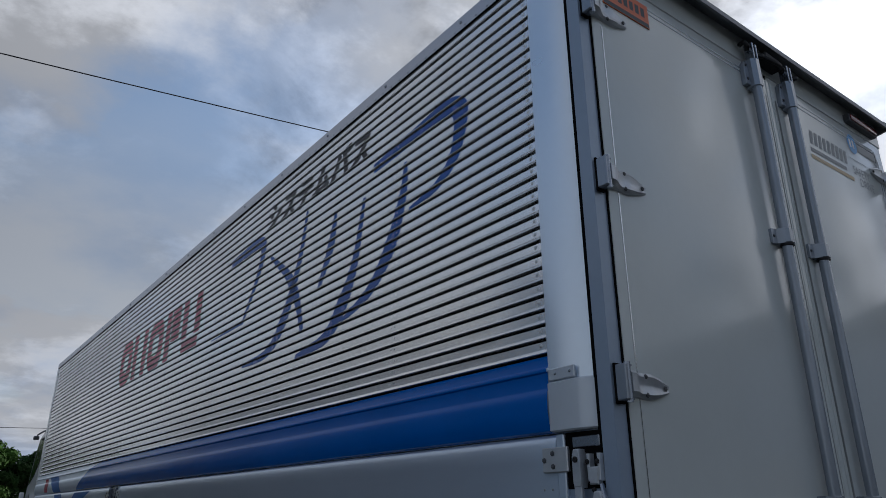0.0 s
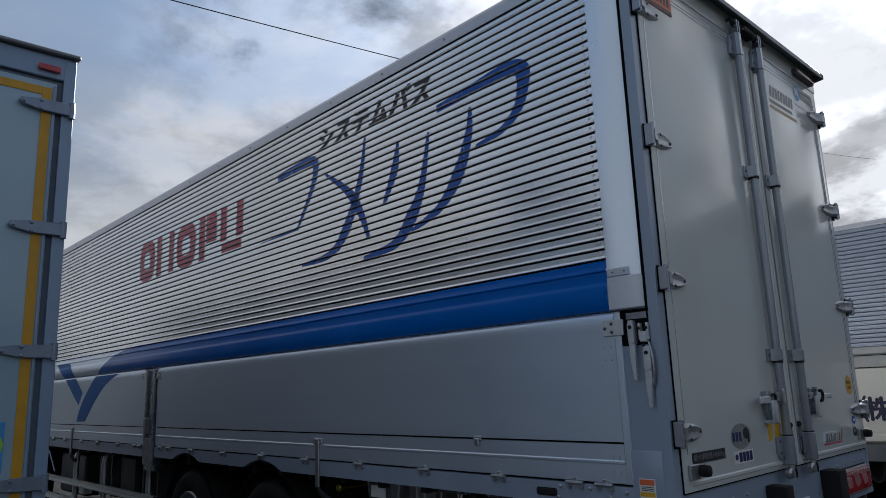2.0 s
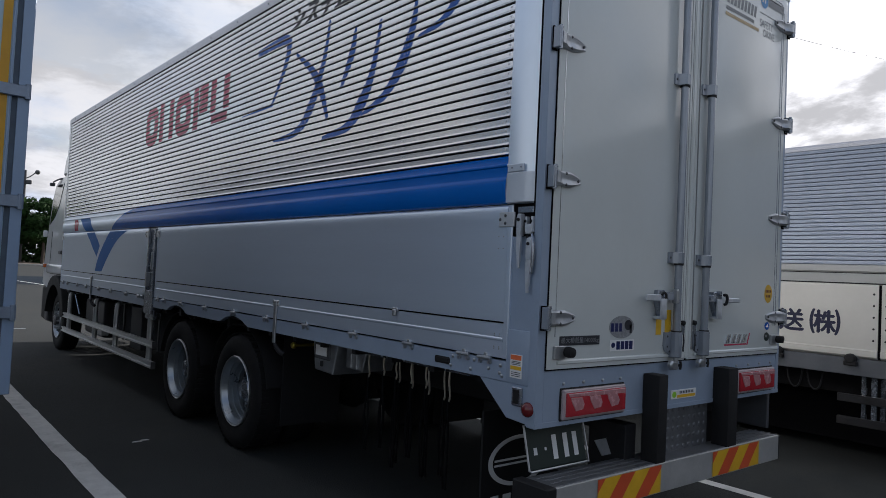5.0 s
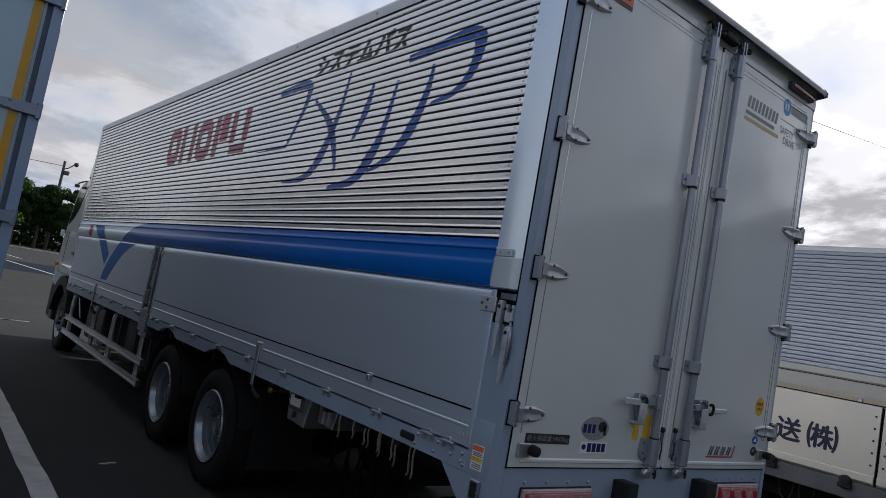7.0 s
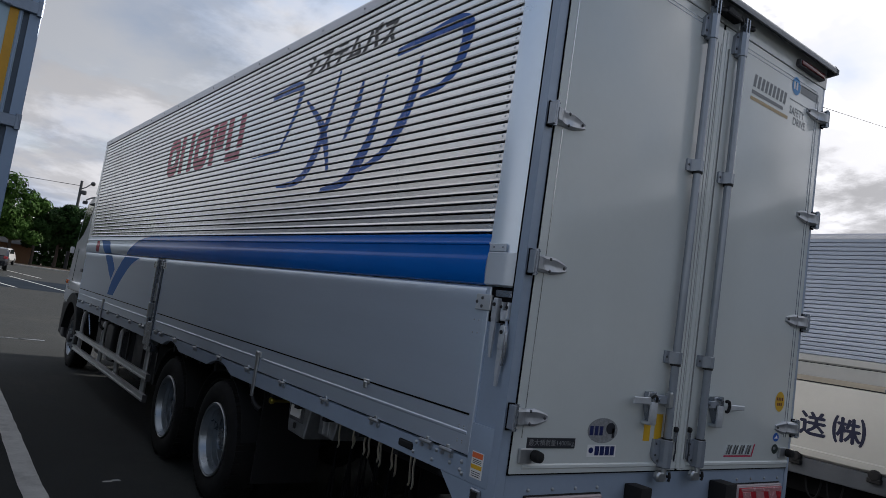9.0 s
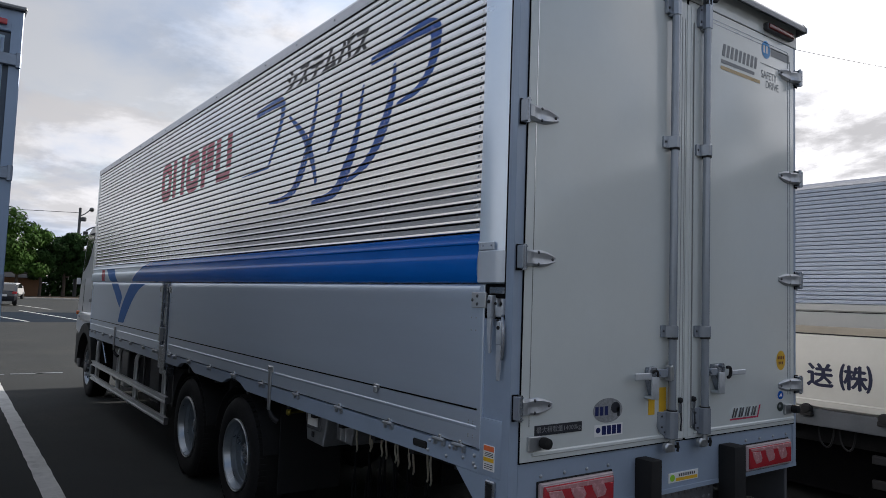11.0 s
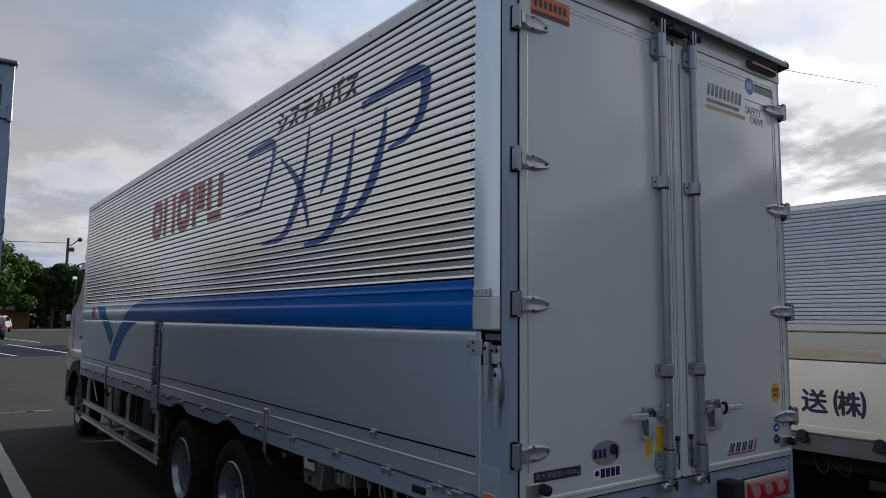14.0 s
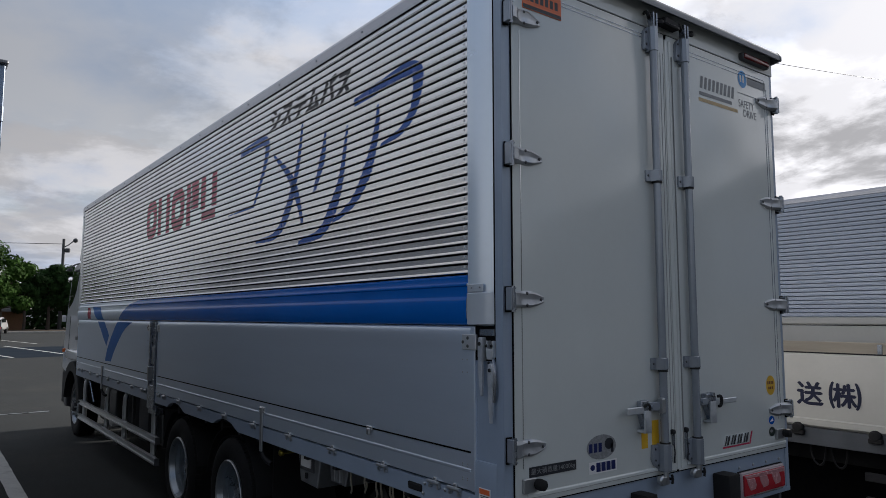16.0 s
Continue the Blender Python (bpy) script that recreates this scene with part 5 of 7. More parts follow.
def wheel(y, x_out, dual=True, front=False, z=WR):
    """A road wheel whose outer side lies at x_out; the lorry's inside is +x."""
    cx = x_out
    prof = [(0.030, 0.300), (0.012, 0.318), (0.002, 0.352), (-0.004, 0.400), (0.0, 0.440), (0.012, 0.472), (0.034, 0.498), (0.060, 0.507), (0.120, 0.512),
            (0.190, 0.512), (0.245, 0.506), (0.268, 0.494), (0.285, 0.46), (0.290, 0.40), (0.27, 0.32), (0.25, 0.29)]
    bm = bmesh.new()
    lathe(bm, [(a, r * RK) for a, r in prof], (cx, y, z), "x", 64, caps=False)
    if dual:
        lathe(bm, [(a + 0.32, r * RK) for a, r in prof], (cx, y, z), "x", 48, caps=False)
    wh = part("wheel", bm, M_TYRE, truck, "black road tyre on a silver steel rim")
    bm = bmesh.new()
    for k in range(64):
        a = k * math.tau / 64
        for off in (0.055, 0.225):
            c, s = math.cos(a), math.sin(a)
            p = Vector((cx + off, y + c * 0.512 * RK, z + s * 0.512 * RK))
            t = Vector((0, -s, c)) * 0.016
            n = Vector((0, c, s)) * 0.007
            e = Vector((0.034, 0, 0))
            vs = [bm.verts.new(q) for q in (p - t - e, p + t - e, p + t + e, p - t + e)]
            ws = [bm.verts.new(v.co + n) for v in vs]
            bm.faces.new(ws)
            for i in range(4):
                bm.faces.new((vs[i], vs[(i + 1) % 4], ws[(i + 1) % 4], ws[i]))
    tagged(part("tread", bm, M_TYRE, wh), kind="stuff")
    bm = bmesh.new()
    if front:
        rim = [(0.02, 0.302), (0.006, 0.306), (0.006, 0.292), (0.03, 0.284), (0.05, 0.262), (0.055, 0.22), (0.03, 0.19), (0.012, 0.15), (0.012, 0.10), (0.03, 0.08)]
    else:
        rim = [(0.02, 0.302), (0.004, 0.306), (0.004, 0.292), (0.020, 0.286), (0.055, 0.274), (0.057, 0.261), (0.092, 0.257), (0.094, 0.243), (0.132, 0.239), (0.134, 0.226), (0.172, 0.222)]
    lathe(bm, [(a, r * RK) for a, r in rim], (cx, y, z), "x", 48, caps=False)
    part("rim", bm, M_RIM, wh, "silver painted steel rim")
    if not front:
        bm = bmesh.new()
        lathe(bm, [(a, r * RK) for a, r in ((0.168, 0.224), (0.178, 0.216), (0.190, 0.20), (0.195, 0.17), (0.180, 0.14), (0.180, 0.09))], (cx, y, z), "x", 40, caps=False)
        part("rim_disc", bm, M_DISC, wh, "dark deep-set wheel disc")
    bm = bmesh.new()
    lathe(bm, [(0.022, 0.287), (0.000, 0.290), (-0.003, 0.294), (0.003, 0.299), (0.022, 0.297)], (cx, y, z), "x", 48, caps=False)
    part("rim_flange", bm, M_STEEL, wh, "bright rim edge")
    # raised black discs stand in for the dark inside the hand holes
    bm = bmesh.new()
    face = 0.195 if not front else 0.03
    for k in range(8):
        a = (k + 0.5) * math.tau / 8
        lathe(bm, [(face - 0.010, 0.030), (face - 0.004, 0.030), (face - 0.004, 0.0005)], (cx, y + math.cos(a) * 0.182, z + math.sin(a) * 0.182), "x", 12)
    part("rim_holes", bm, M_GAP, wh)
    bm = bmesh.new()
    hub = [(0.19, 0.115), (0.12, 0.105), (0.085, 0.085), (0.075, 0.05), (0.075, 0.0005)] if not front else [(0.03, 0.10), (-0.035, 0.085), (-0.05, 0.06), (-0.052, 0.0005)]
    lathe(bm, hub, (cx, y, z), "x", 24)
    part("hub", bm, M_ROD if not front else M_PLASTIC, wh)
    bm = bmesh.new()
    for k in range(10):
        a = k * math.tau / 10
        q = (cx + (0.18 if not front else 0.012), y + math.cos(a) * 0.137, z + math.sin(a) * 0.137)
        cyl(bm, q, (q[0] - 0.045, q[1], q[2]), 0.015, 6)
    part("wheel_nuts", bm, M_STEEL, wh)


for y in WHEELS:
    wheel(y, 0.045)
wheel(10.96, 0.115, dual=False, front=True)
# tyres on the far side
for y in (*WHEELS, 10.96):
    bm = bmesh.new()
    lathe(bm, [(0.0, 0.29), (0.0, 0.46), (-0.03, 0.475), (-0.25, 0.487), (-0.28, 0.46), (-0.28, 0.29)], (W - 0.05, y, WR), "x", 40)
    if y < 9:
        lathe(bm, [(-0.32, 0.29), (-0.32, 0.46), (-0.35, 0.475), (-0.57, 0.487), (-0.6, 0.46), (-0.6, 0.29)], (W - 0.05, y, WR), "x", 40)
    part("far_tyre", bm, M_TYRE, truck)
for x in (0.80, 1.60):
    bm = bmesh.new()
    box(bm, x, x + 0.09, 0.20, 11.6, 0.74, 1.02, 0.008)
    part("chassis_rail", bm, M_CHASSIS, truck)
for y in WHEELS:
    bm = bmesh.new()
    cyl(bm, (0.30, y, WR), (2.2, y, WR), 0.085, 14)
    lathe(bm, [(-0.2, 0.10), (-0.12, 0.20), (0.0, 0.24), (0.12, 0.20), (0.2, 0.10)], (1.245, y, WR), "x", 20)
    part("axle", bm, M_CHASSIS, truck)
    for x in (0.70, 1.70):
        for k in range(5):
            bm = bmesh.new()
            box(bm, x, x + 0.09, y - 0.60 + k * 0.05, y + 0.60 - k * 0.05, WR + 0.10 + k * 0.022, WR + 0.118 + k * 0.022)
            part("leaf_spring", bm, M_CHASSIS, truck)
bm = bmesh.new()
cyl(bm, (0.3, 10.96, 0.50), (2.2, 10.96, 0.50), 0.07, 12)
part("axle", bm, M_CHASSIS, truck)
bm = bmesh.new()
cyl(bm, (1.245, 3.5, 0.55), (1.245, 9.6, 0.72), 0.06, 12)
part("prop_shaft", bm, M_CHASSIS, truck)
# far side: unseen panels and flaps, added to keep light from under the lorry
bm = bmesh.new()
box(bm, W - 0.10, W - 0.07, 5.50, 10.47, 0.08, 1.15, 0.005)
part("far_guard", bm, M_PLASTIC, truck, "unseen dark panel added to block light under the bed")
# added rear panel stops sun reaching the bumper and the ground beneath
bm = bmesh.new()
box(bm, W - 0.10, W - 0.07, 0.03, 2.80, 0.62, 1.15, 0.005)
box(bm, W - 0.10, W - 0.07, 2.20, 2.90, 0.10, 0.619)
part("far_locker", bm, M_PLASTIC, truck, "unseen dark panel added to stop sun under the rear")
for y in (2.86, 4.19, 5.50):
    bm = bmesh.new()
    box(bm, 1.75, W - 0.10, y, y + 0.015, 0.16, 1.04, 0.003)
    part("far_flap", bm, M_RUBBER, truck)
# mudguards over the rear wheels
for y in WHEELS:
    bm = bmesh.new()
    pts = [(y + math.cos(a) * 0.60, WR + math.sin(a) * 0.575) for a in [math.pi * (0.06 + 0.88 * k / 14) for k in range(15)]]
    inner = [(y + math.cos(a) * 0.592, WR + math.sin(a) * 0.567) for a in [math.pi * (0.06 + 0.88 * k / 14) for k in range(15)]]
    prism(bm, pts + inner[::-1], "x", 0.06, 0.70)
    part("mudguard", bm, M_RUBBER, truck, "black rubber mudguard")
bm = bmesh.new()
box(bm, 0.16, 0.70, 2.86, 2.875, 0.30, 1.02, 0.003)
part("mud_flap", bm, M_RUBBER, truck, "black rubber mud flap")

# side guard
bm = bmesh.new()
for z0, z1 in ((0.604, 0.676), (0.378, 0.452)):
    pr = [(0.035, z0), (0.035, z0 + 0.018), (0.05, z0 + 0.024), (0.05, z1 - 0.024), (0.035, z1 - 0.018), (0.035, z1), (0.075, z1), (0.075, z0)]
    prism(bm, pr, "y", 5.715, 10.24)
sg = part("side_guard", bm, M_GUARD, truck, "two-rail aluminium side guard")
for y in (6.02, 7.40, 8.45, 10.03):
    bm = bmesh.new()
    tube(bm, bez([(0.45, y, 1.02), (0.22, y, 1.02), (0.12, y, 0.985), (0.10, y, 0.88), (0.10, y, 0.62), (0.10, y, 0.37)], 5), 0.032, 10)
    part("guard_post", bm, M_GUARD, sg, "bent steel tube post")
bm = bmesh.new()
tube(bm, [(0.12, 9.85, 1.02), (0.12, 9.45, 0.70)], 0.014, 6)
part("guard_brace", bm, M_ROD, sg)
for z0, z1 in ((0.604, 0.676), (0.378, 0.452)):
    bm = bmesh.new()
    box(bm, 0.032, 0.080, 5.700, 5.715, z0 - 0.002, z1 + 0.002, 0.003)
    part("rail_cap", bm, M_PLASTIC, sg)
# tanks behind the guard
for y, r in ((6.05, 0.13), (6.45, 0.13), (7.45, 0.12), (7.85, 0.12)):
    bm = bmesh.new()
    lathe(bm, [(0.50, 0.03), (0.51, r * 0.8), (0.54, r), (0.96, r), (0.985, r * 0.8), (0.99, 0.03)], (0.34, y, 0.0), "z", 18)
    box(bm, 0.20, 0.22, y - 0.02, y + 0.02, 0.52, 0.98)
    part("air_tank", bm, M_PLASTIC, truck, "dark grey air tank")
bm = bmesh.new()
box(bm, 0.22, 0.75, 6.75, 7.20, 0.45, 0.98, 0.02, 2)
part("battery_box", bm, M_PLASTIC, truck, "dark battery box")
bm = bmesh.new()
box(bm, 0.24, 0.78, 8.55, 9.65, 0.42, 0.95, 0.06, 3)
part("fuel_tank", bm, M_PLASTIC, truck, "dark fuel tank")
bm = bmesh.new()
box(bm, 0.10, 0.20, 8.10, 8.30, 0.50, 0.60, 0.01)
part("valve_box", bm, M_WHITE, truck, "small white box")

# tool box, hooks and straps behind the rear wheels
bm = bmesh.new()
prism(bm, [(2.30, 1.055), (2.262, 0.842), (2.012, 0.832), (1.955, 1.055)], "x", 0.10, 0.42, 0.008)
tb = part("tool_box", bm, M_STEEL, truck, "grey steel box with a pale label")
bm = bmesh.new()
prism(bm, [(1.945, 1.055), (1.935, 0.890), (1.735, 0.886), (1.675, 1.055)], "x", 0.16, 0.42, 0.008)
part("side_bracket", bm, M_STEEL, tb)
for y in (1.86, 1.79):
    bm = bmesh.new()
    box(bm, 0.145, 0.165, y - 0.012, y + 0.012, 0.90, 1.05, 0.004)
    part("bracket_rib", bm, M_STEEL, tb)
bm = bmesh.new()
box(bm, 0.094, 0.102, 2.045, 2.265, 0.925, 1.04, 0.004)
part("box_lid", bm, M_PLASTIC, tb)
bm = bmesh.new()
box(bm, 0.089, 0.095, 2.086, 2.237, 0.952, 1.024)
part("label", bm, M_WHITE, tb, "pale label")
bm = bmesh.new()
box(bm, 0.086, 0.096, 2.135, 2.165, 0.875, 0.915, 0.004)
part("box_latch", bm, M_CHASSIS, tb)
bm = bmesh.new()
lathe(bm, [(0.0, 0.024), (-0.02, 0.026), (-0.03, 0.02), (-0.032, 0.0005)], (0.14, 2.645, 0.970), "x", 12)
cyl(bm, (0.14, 2.645, 0.970), (0.40, 2.645, 0.970), 0.012, 8)
part("coupling", bm, material("brass", (0.45, 0.36, 0.06), 0.35, 0.8, 0.1), truck, "yellow coupling knob")
bm = bmesh.new()
box(bm, 0.12, 0.18, 0.60, 1.72, 1.025, 1.05)
rack = part("strap_rack", bm, M_ROD, truck, "steel rack with hooks and rubber straps")
M_HOOK = material("hook_wire", (0.66, 0.62, 0.52), 0.35, 0.8, 0.15, 20, 80)
rnd = random.Random(4)
for i, y in enumerate((0.79, 0.905, 1.005, 1.05, 1.15, 1.215, 1.305, 1.35, 1.44, 1.525, 1.61)):
    x = 0.14 + (i % 2) * 0.06
    low = 0.865 + rnd.uniform(-0.035, 0.045)
    bm = bmesh.new()
    tube(bm, bez([(x, y, 1.05), (x - 0.004, y + 0.004, 0.97), (x, y - 0.004, low + 0.03), (x, y + 0.010, low)], 4), 0.0062, 6)
    part("hook", bm, M_HOOK, rack, "bent wire hook")
    bm = bmesh.new()
    end = 0.40 + rnd.uniform(-0.06, 0.08)
    zz = [low + 0.02, low - 0.1, low - 0.25, end]
    for s in (-1, 1):
        tube(bm, bez([(x, y + 0.012, zz[0]), (x + 0.01 * s, y + 0.012 + 0.018 * s, zz[1]), (x + rnd.uniform(-.01, .01), y + 0.015 + 0.02 * s, zz[2]), (x, y + 0.012 + 0.01 * s, zz[3])], 4), 0.0065, 6)
    part("rubber_strap", bm, M_GAP, rack, "hanging black rubber strap")

# mud flap with a ring mark, number plate
bm = bmesh.new()
box(bm, 0.10, 0.72, 0.46, 0.475, 0.20, 0.86, 0.003)
fl = part("mud_flap", bm, M_RUBBER, truck, "black mud flap with a white ring mark")
ring = []
N = 40
for i in range(N):
    a, b = i * math.tau / N, (i + 1) * math.tau / N
    P = [(0.380 + math.cos(a) * 0.235, 0.573 + math.sin(a) * 0.138), (0.380 + math.cos(b) * 0.235, 0.573 + math.sin(b) * 0.138),
         (0.380 + math.cos(b) * 0.200, 0.573 + math.sin(b) * 0.116), (0.380 + math.cos(a) * 0.200, 0.573 + math.sin(a) * 0.116)]
    ring += [[P[0], P[1], P[2]], [P[0], P[2], P[3]]]
ring += rect_tris(0.192, 0.567, 0.578, 0.590) + rect_tris(0.192, 0.567, 0.552, 0.564)
rear_mark("ring_mark", ring, 0.457, M_WHITE, fl, "white printed ring")
rear_mark("flap_bars", bars(0.17, 0.55, 0.345, 0.400, 4, 0.66), 0.457, M_WHITE, fl, "white printed bars")
bm = bmesh.new()
box(bm, 0.08, 0.52, 0.150, 0.162, 0.630, 0.845, 0.004)
np_ = part("number_plate", bm, M_PLATE, truck, "dark green number plate with pale bars")
np_.matrix_basis = Matrix.Translation((0, 0.15, 0.84)) @ Matrix.Rotation(radians(-14), 4, "X") @ Matrix.Translation((0, -0.15, -0.84))
for q in ((0.265, 0.300, 0.665, 0.785), (0.350, 0.385, 0.665, 0.785), (0.425, 0.460, 0.665, 0.785), (0.125, 0.150, 0.70, 0.735), (0.205, 0.220, 0.715, 0.730)):
    rear_mark("plate_bar", rect_tris(*q), 0.148, M_WHITE, np_, "pale bar")
bm = bmesh.new()
tube(bm, [(0.075, 0.146, 0.85), (0.075, 0.146, 0.632), (0.088, 0.146, 0.624), (0.526, 0.146, 0.624), (0.526, 0.146, 0.85)], 0.006, 6)
part("plate_rim", bm, M_STEEL, np_)
bm = bmesh.new()
box(bm, 0.16, 0.42, 0.170, 0.22, 0.70, 0.90, 0.004)
part("plate_bracket", bm, M_CHASSIS, truck)

bm = bmesh.new()
prism(bm, [(0.56, 0.735), (0.66, 0.735), (0.71, 0.645), (0.63, 0.645)], "y", 0.085, 0.092, 0.002)
part("pale_tab", bm, M_STEEL, truck, "small pale metal tab")

# ---- cab ----
cab_prof = [(10.30, 1.05), (10.30, 2.80), (10.42, 2.95), (10.75, 2.99), (11.55, 2.97), (11.85, 2.88), (12.0, 2.62), (12.09, 1.95), (12.15, 1.45), (12.17, 1.02), (11.46, 1.02)]
arch = [(10.74 + math.cos(a) * 0.66, 0.52 + math.sin(a) * 0.62) for a in [math.pi * (0.10 + 0.80 * k / 10) for k in range(11)]]
bm = bmesh.new()
prism(bm, cab_prof + arch + [(10.14, 0.70), (10.14, 1.05)], "x", 0.045, W - 0.045, 0.05)
for v in bm.verts:
    v.co.x += max(0.0, v.co.z - 1.02) * 0.035 * (1 if v.co.x < 1.2 else -1)
cab = part("cab", bm, M_CAB, truck, "white painted lorry cab")
cab.location = (0.055, 0.22, 0)
bm = bmesh.new()
prism(bm, [(11.12, 2.84), (11.36, 2.44), (11.60, 2.26), (11.96, 2.13), (11.97, 2.22), (11.82, 2.76), (11.74, 2.84)], "x", 0.038, 0.06, 0.006)
for v in bm.verts:
    v.co.x += (v.co.z - 1.02) * 0.035
part("door_window", bm, M_GLASS, cab, "dark side window")
bm = bmesh.new()
prism(bm, [(10.55, 1.25), (10.55, 1.262), (11.62, 1.262), (11.62, 1.25)], "x", 0.041, 0.05)
prism(bm, [(10.55, 1.25), (10.562, 1.25), (10.562, 2.95), (10.55, 2.95)], "x", 0.041, 0.05)
prism(bm, [(11.62, 1.25), (11.632, 1.25), (11.70, 2.0), (11.688, 2.0)], "x", 0.041, 0.05)
for v in bm.verts:
    v.co.x += (v.co.z - 1.02) * 0.035
part("door_gap", bm, M_GAP, cab, smooth=0)
bm = bmesh.new()
box(bm, 0.025, 0.05, 10.66, 10.86, 1.60, 1.66, 0.01)
part("door_handle", bm, M_PLASTIC, cab)
bm = bmesh.new()
prism(bm, [(10.45, 2.96), (10.45, 3.52), (10.70, 3.48), (10.96, 3.20), (11.12, 2.965)], "x", 0.075, W - 0.19, 0.03)
part("roof_fairing", bm, M_CAB, cab, "white roof fairing")
bm = bmesh.new()
tube(bm, bez([(0.14, 11.20, 2.94), (0.09, 11.50, 2.935), (0.05, 11.76, 2.90)], 4), 0.014, 6)
arm = part("mirror_arm", bm, M_PLASTIC, cab)
bm = bmesh.new()
box(bm, 0.0, 0.08, 11.74, 11.82, 2.825, 2.885, 0.015, 2)
part("mirror_head", bm, M_PLASTIC, arm, "dark mirror head")
bm = bmesh.new()
box(bm, -0.035, 0.03, 11.84, 11.92, 1.90, 2.02, 0.015, 2)
part("side_mirror_foot", bm, M_CAB, cab)
bm = bmesh.new()
M_ARCH = material("arch_plastic", (0.030, 0.031, 0.030), 0.75, 0.0, 0.2, 9, 60, spec=0.25, dirt=0.3, dirt_col=(0.06, 0.055, 0.045))
outer = [(10.74 + math.cos(a) * 0.78, 0.52 + math.sin(a) * 0.72) for a in [math.pi * (0.04 + 0.92 * k / 14) for k in range(15)]]
inn = [(10.74 + math.cos(a) * 0.60, 0.52 + math.sin(a) * 0.57) for a in [math.pi * (0.04 + 0.92 * k / 14) for k in range(15)]]
prism(bm, outer + inn[::-1], "x", -0.03, 0.45, 0.01)
part("wheel_arch", bm, M_ARCH, cab, "dark plastic wheel arch")
bm = bmesh.new()
box(bm, -0.03, 0.20, 10.30, 11.50, 1.26, 1.42, 0.04, 3)
part("fender_ledge", bm, M_CAB, cab)
bm = bmesh.new()
prism(bm, [(11.44, 0.40), (12.14, 0.42), (12.16, 1.015), (11.48, 1.015)], "x", 0.06, W - 0.16, 0.03)
part("front_bumper", bm, M_ARCH, cab, "dark front bumper corner")
bm = bmesh.new()
box(bm, 0.02, 0.12, 11.40, 11.62, 0.42, 0.62, 0.02)
part("cab_step", bm, M_PLASTIC, cab)
bm = bmesh.new()
box(bm, 0.02, 0.12, 11.40, 11.62, 0.75, 0.80, 0.01)
part("cab_step", bm, M_PLASTIC, cab)
bm = bmesh.new()
box(bm, 0.0, 0.05, 11.86, 11.96, 1.35, 1.42, 0.012, 2)
part("side_repeater", bm, M_AMBER, cab)
bm = bmesh.new()
prism(bm, [(10.38, 1.2), (10.38, 2.7), (10.51, 2.7), (10.51, 1.2)], "x", 0.25, W - 0.25)
part("cab_rear_gap", bm, M_CHASSIS, truck)

# ---- the lorry on the line side, seen from behind ----
LX, LY, LTOP = -1.866, 2.03, 3.31
left = thing("box_truck", "pale box lorry with a yellow taped door edge, parked on asphalt", "truck", (0.2327, 0.1695, -0.1275))
left.scale = (1.084, 1.084, 1.084)
bm = bmesh.new()
box(bm, LX - 2.40, LX, LY + 0.03, LY + 7.5, 0.95, LTOP - 0.01, 0.02)
lbody = part("body", bm, material("dull_side_panel", (0.28, 0.29, 0.30), 0.5, 0.2, 0.25, 0.9, 12, dirt=0.3, dirt_col=(0.06, 0.065, 0.05)), left, "dull grey box body")
bm = bmesh.new()
prism(bm, [(LX - 0.055, LY - 0.002), (LX - 0.004, LY - 0.002), (LX, LY + 0.003), (LX, LY + 0.06), (LX - 0.055, LY + 0.06)], "z", 0.835, LTOP, 0.003)
part("corner_post", bm, M_LTFRAME, lbody, "blue-grey painted corner post")
bm = bmesh.new()
box(bm, LX - 2.40, LX - 0.02, LY + 0.0, LY + 0.05, 0.84, 1.075, 0.004)
part("rear_sill", bm, M_LTFRAME, lbody, "blue-grey painted rear sill")
bm = bmesh.new()
box(bm, LX - 2.40, LX - 0.02, LY + 0.0, LY + 0.05, 3.19, LTOP, 0.004)
part("rear_header", bm, M_LTFRAME, lbody, "blue-grey painted rear header")
bm = bmesh.new()
box(bm, LX - 2.42, LX + 0.012, LY - 0.03, LY + 0.10, LTOP, LTOP + 0.022, 0.006)
part("rain_gutter", bm, M_ROOF, lbody, "dark roof edge")
bm = bmesh.new()
box(bm, LX - 1.2, LX - 0.055, LY + 0.012, LY + 0.05, 1.085, 3.18)
part("door_seal", bm, material("seal_grey", (0.10, 0.13, 0.17), 0.7, 0, 0.15, 9, 60), lbody, smooth=0)
bm = bmesh.new()
box(bm, LX - 1.2, LX - 0.082, LY + 0.002, LY + 0.05, 1.10, 3.165, 0.004, 2)
ldoor = part("rear_door", bm, M_LTDOOR, left, "pale grey-blue cargo door")
bm = bmesh.new()
box(bm, LX - 0.098, LX - 0.086, LY - 0.006, LY + 0.004, 1.11, 3.15, 0.002)
part("edge_strip", bm, M_LTFRAME, ldoor)
for a, b, c, d in ((LX - 0.145, LX - 0.103, 1.19, 3.135), (LX - 1.15, LX - 0.147, 3.095, 3.135), (LX - 1.15, LX - 0.103, 1.145, 1.188)):
    bm = bmesh.new()
    box(bm, a, b, LY - 0.0015, LY + 0.002, c, d)
    part("yellow_tape", bm, M_TAPE, ldoor, "yellow reflective tape", smooth=0)
M_LTHINGE = material("hinge_blue_grey", (0.22, 0.27, 0.35), 0.35, 0.5, 0.12, 14, 60, dirt=0.2, dirt_col=(0.1, 0.1, 0.11))
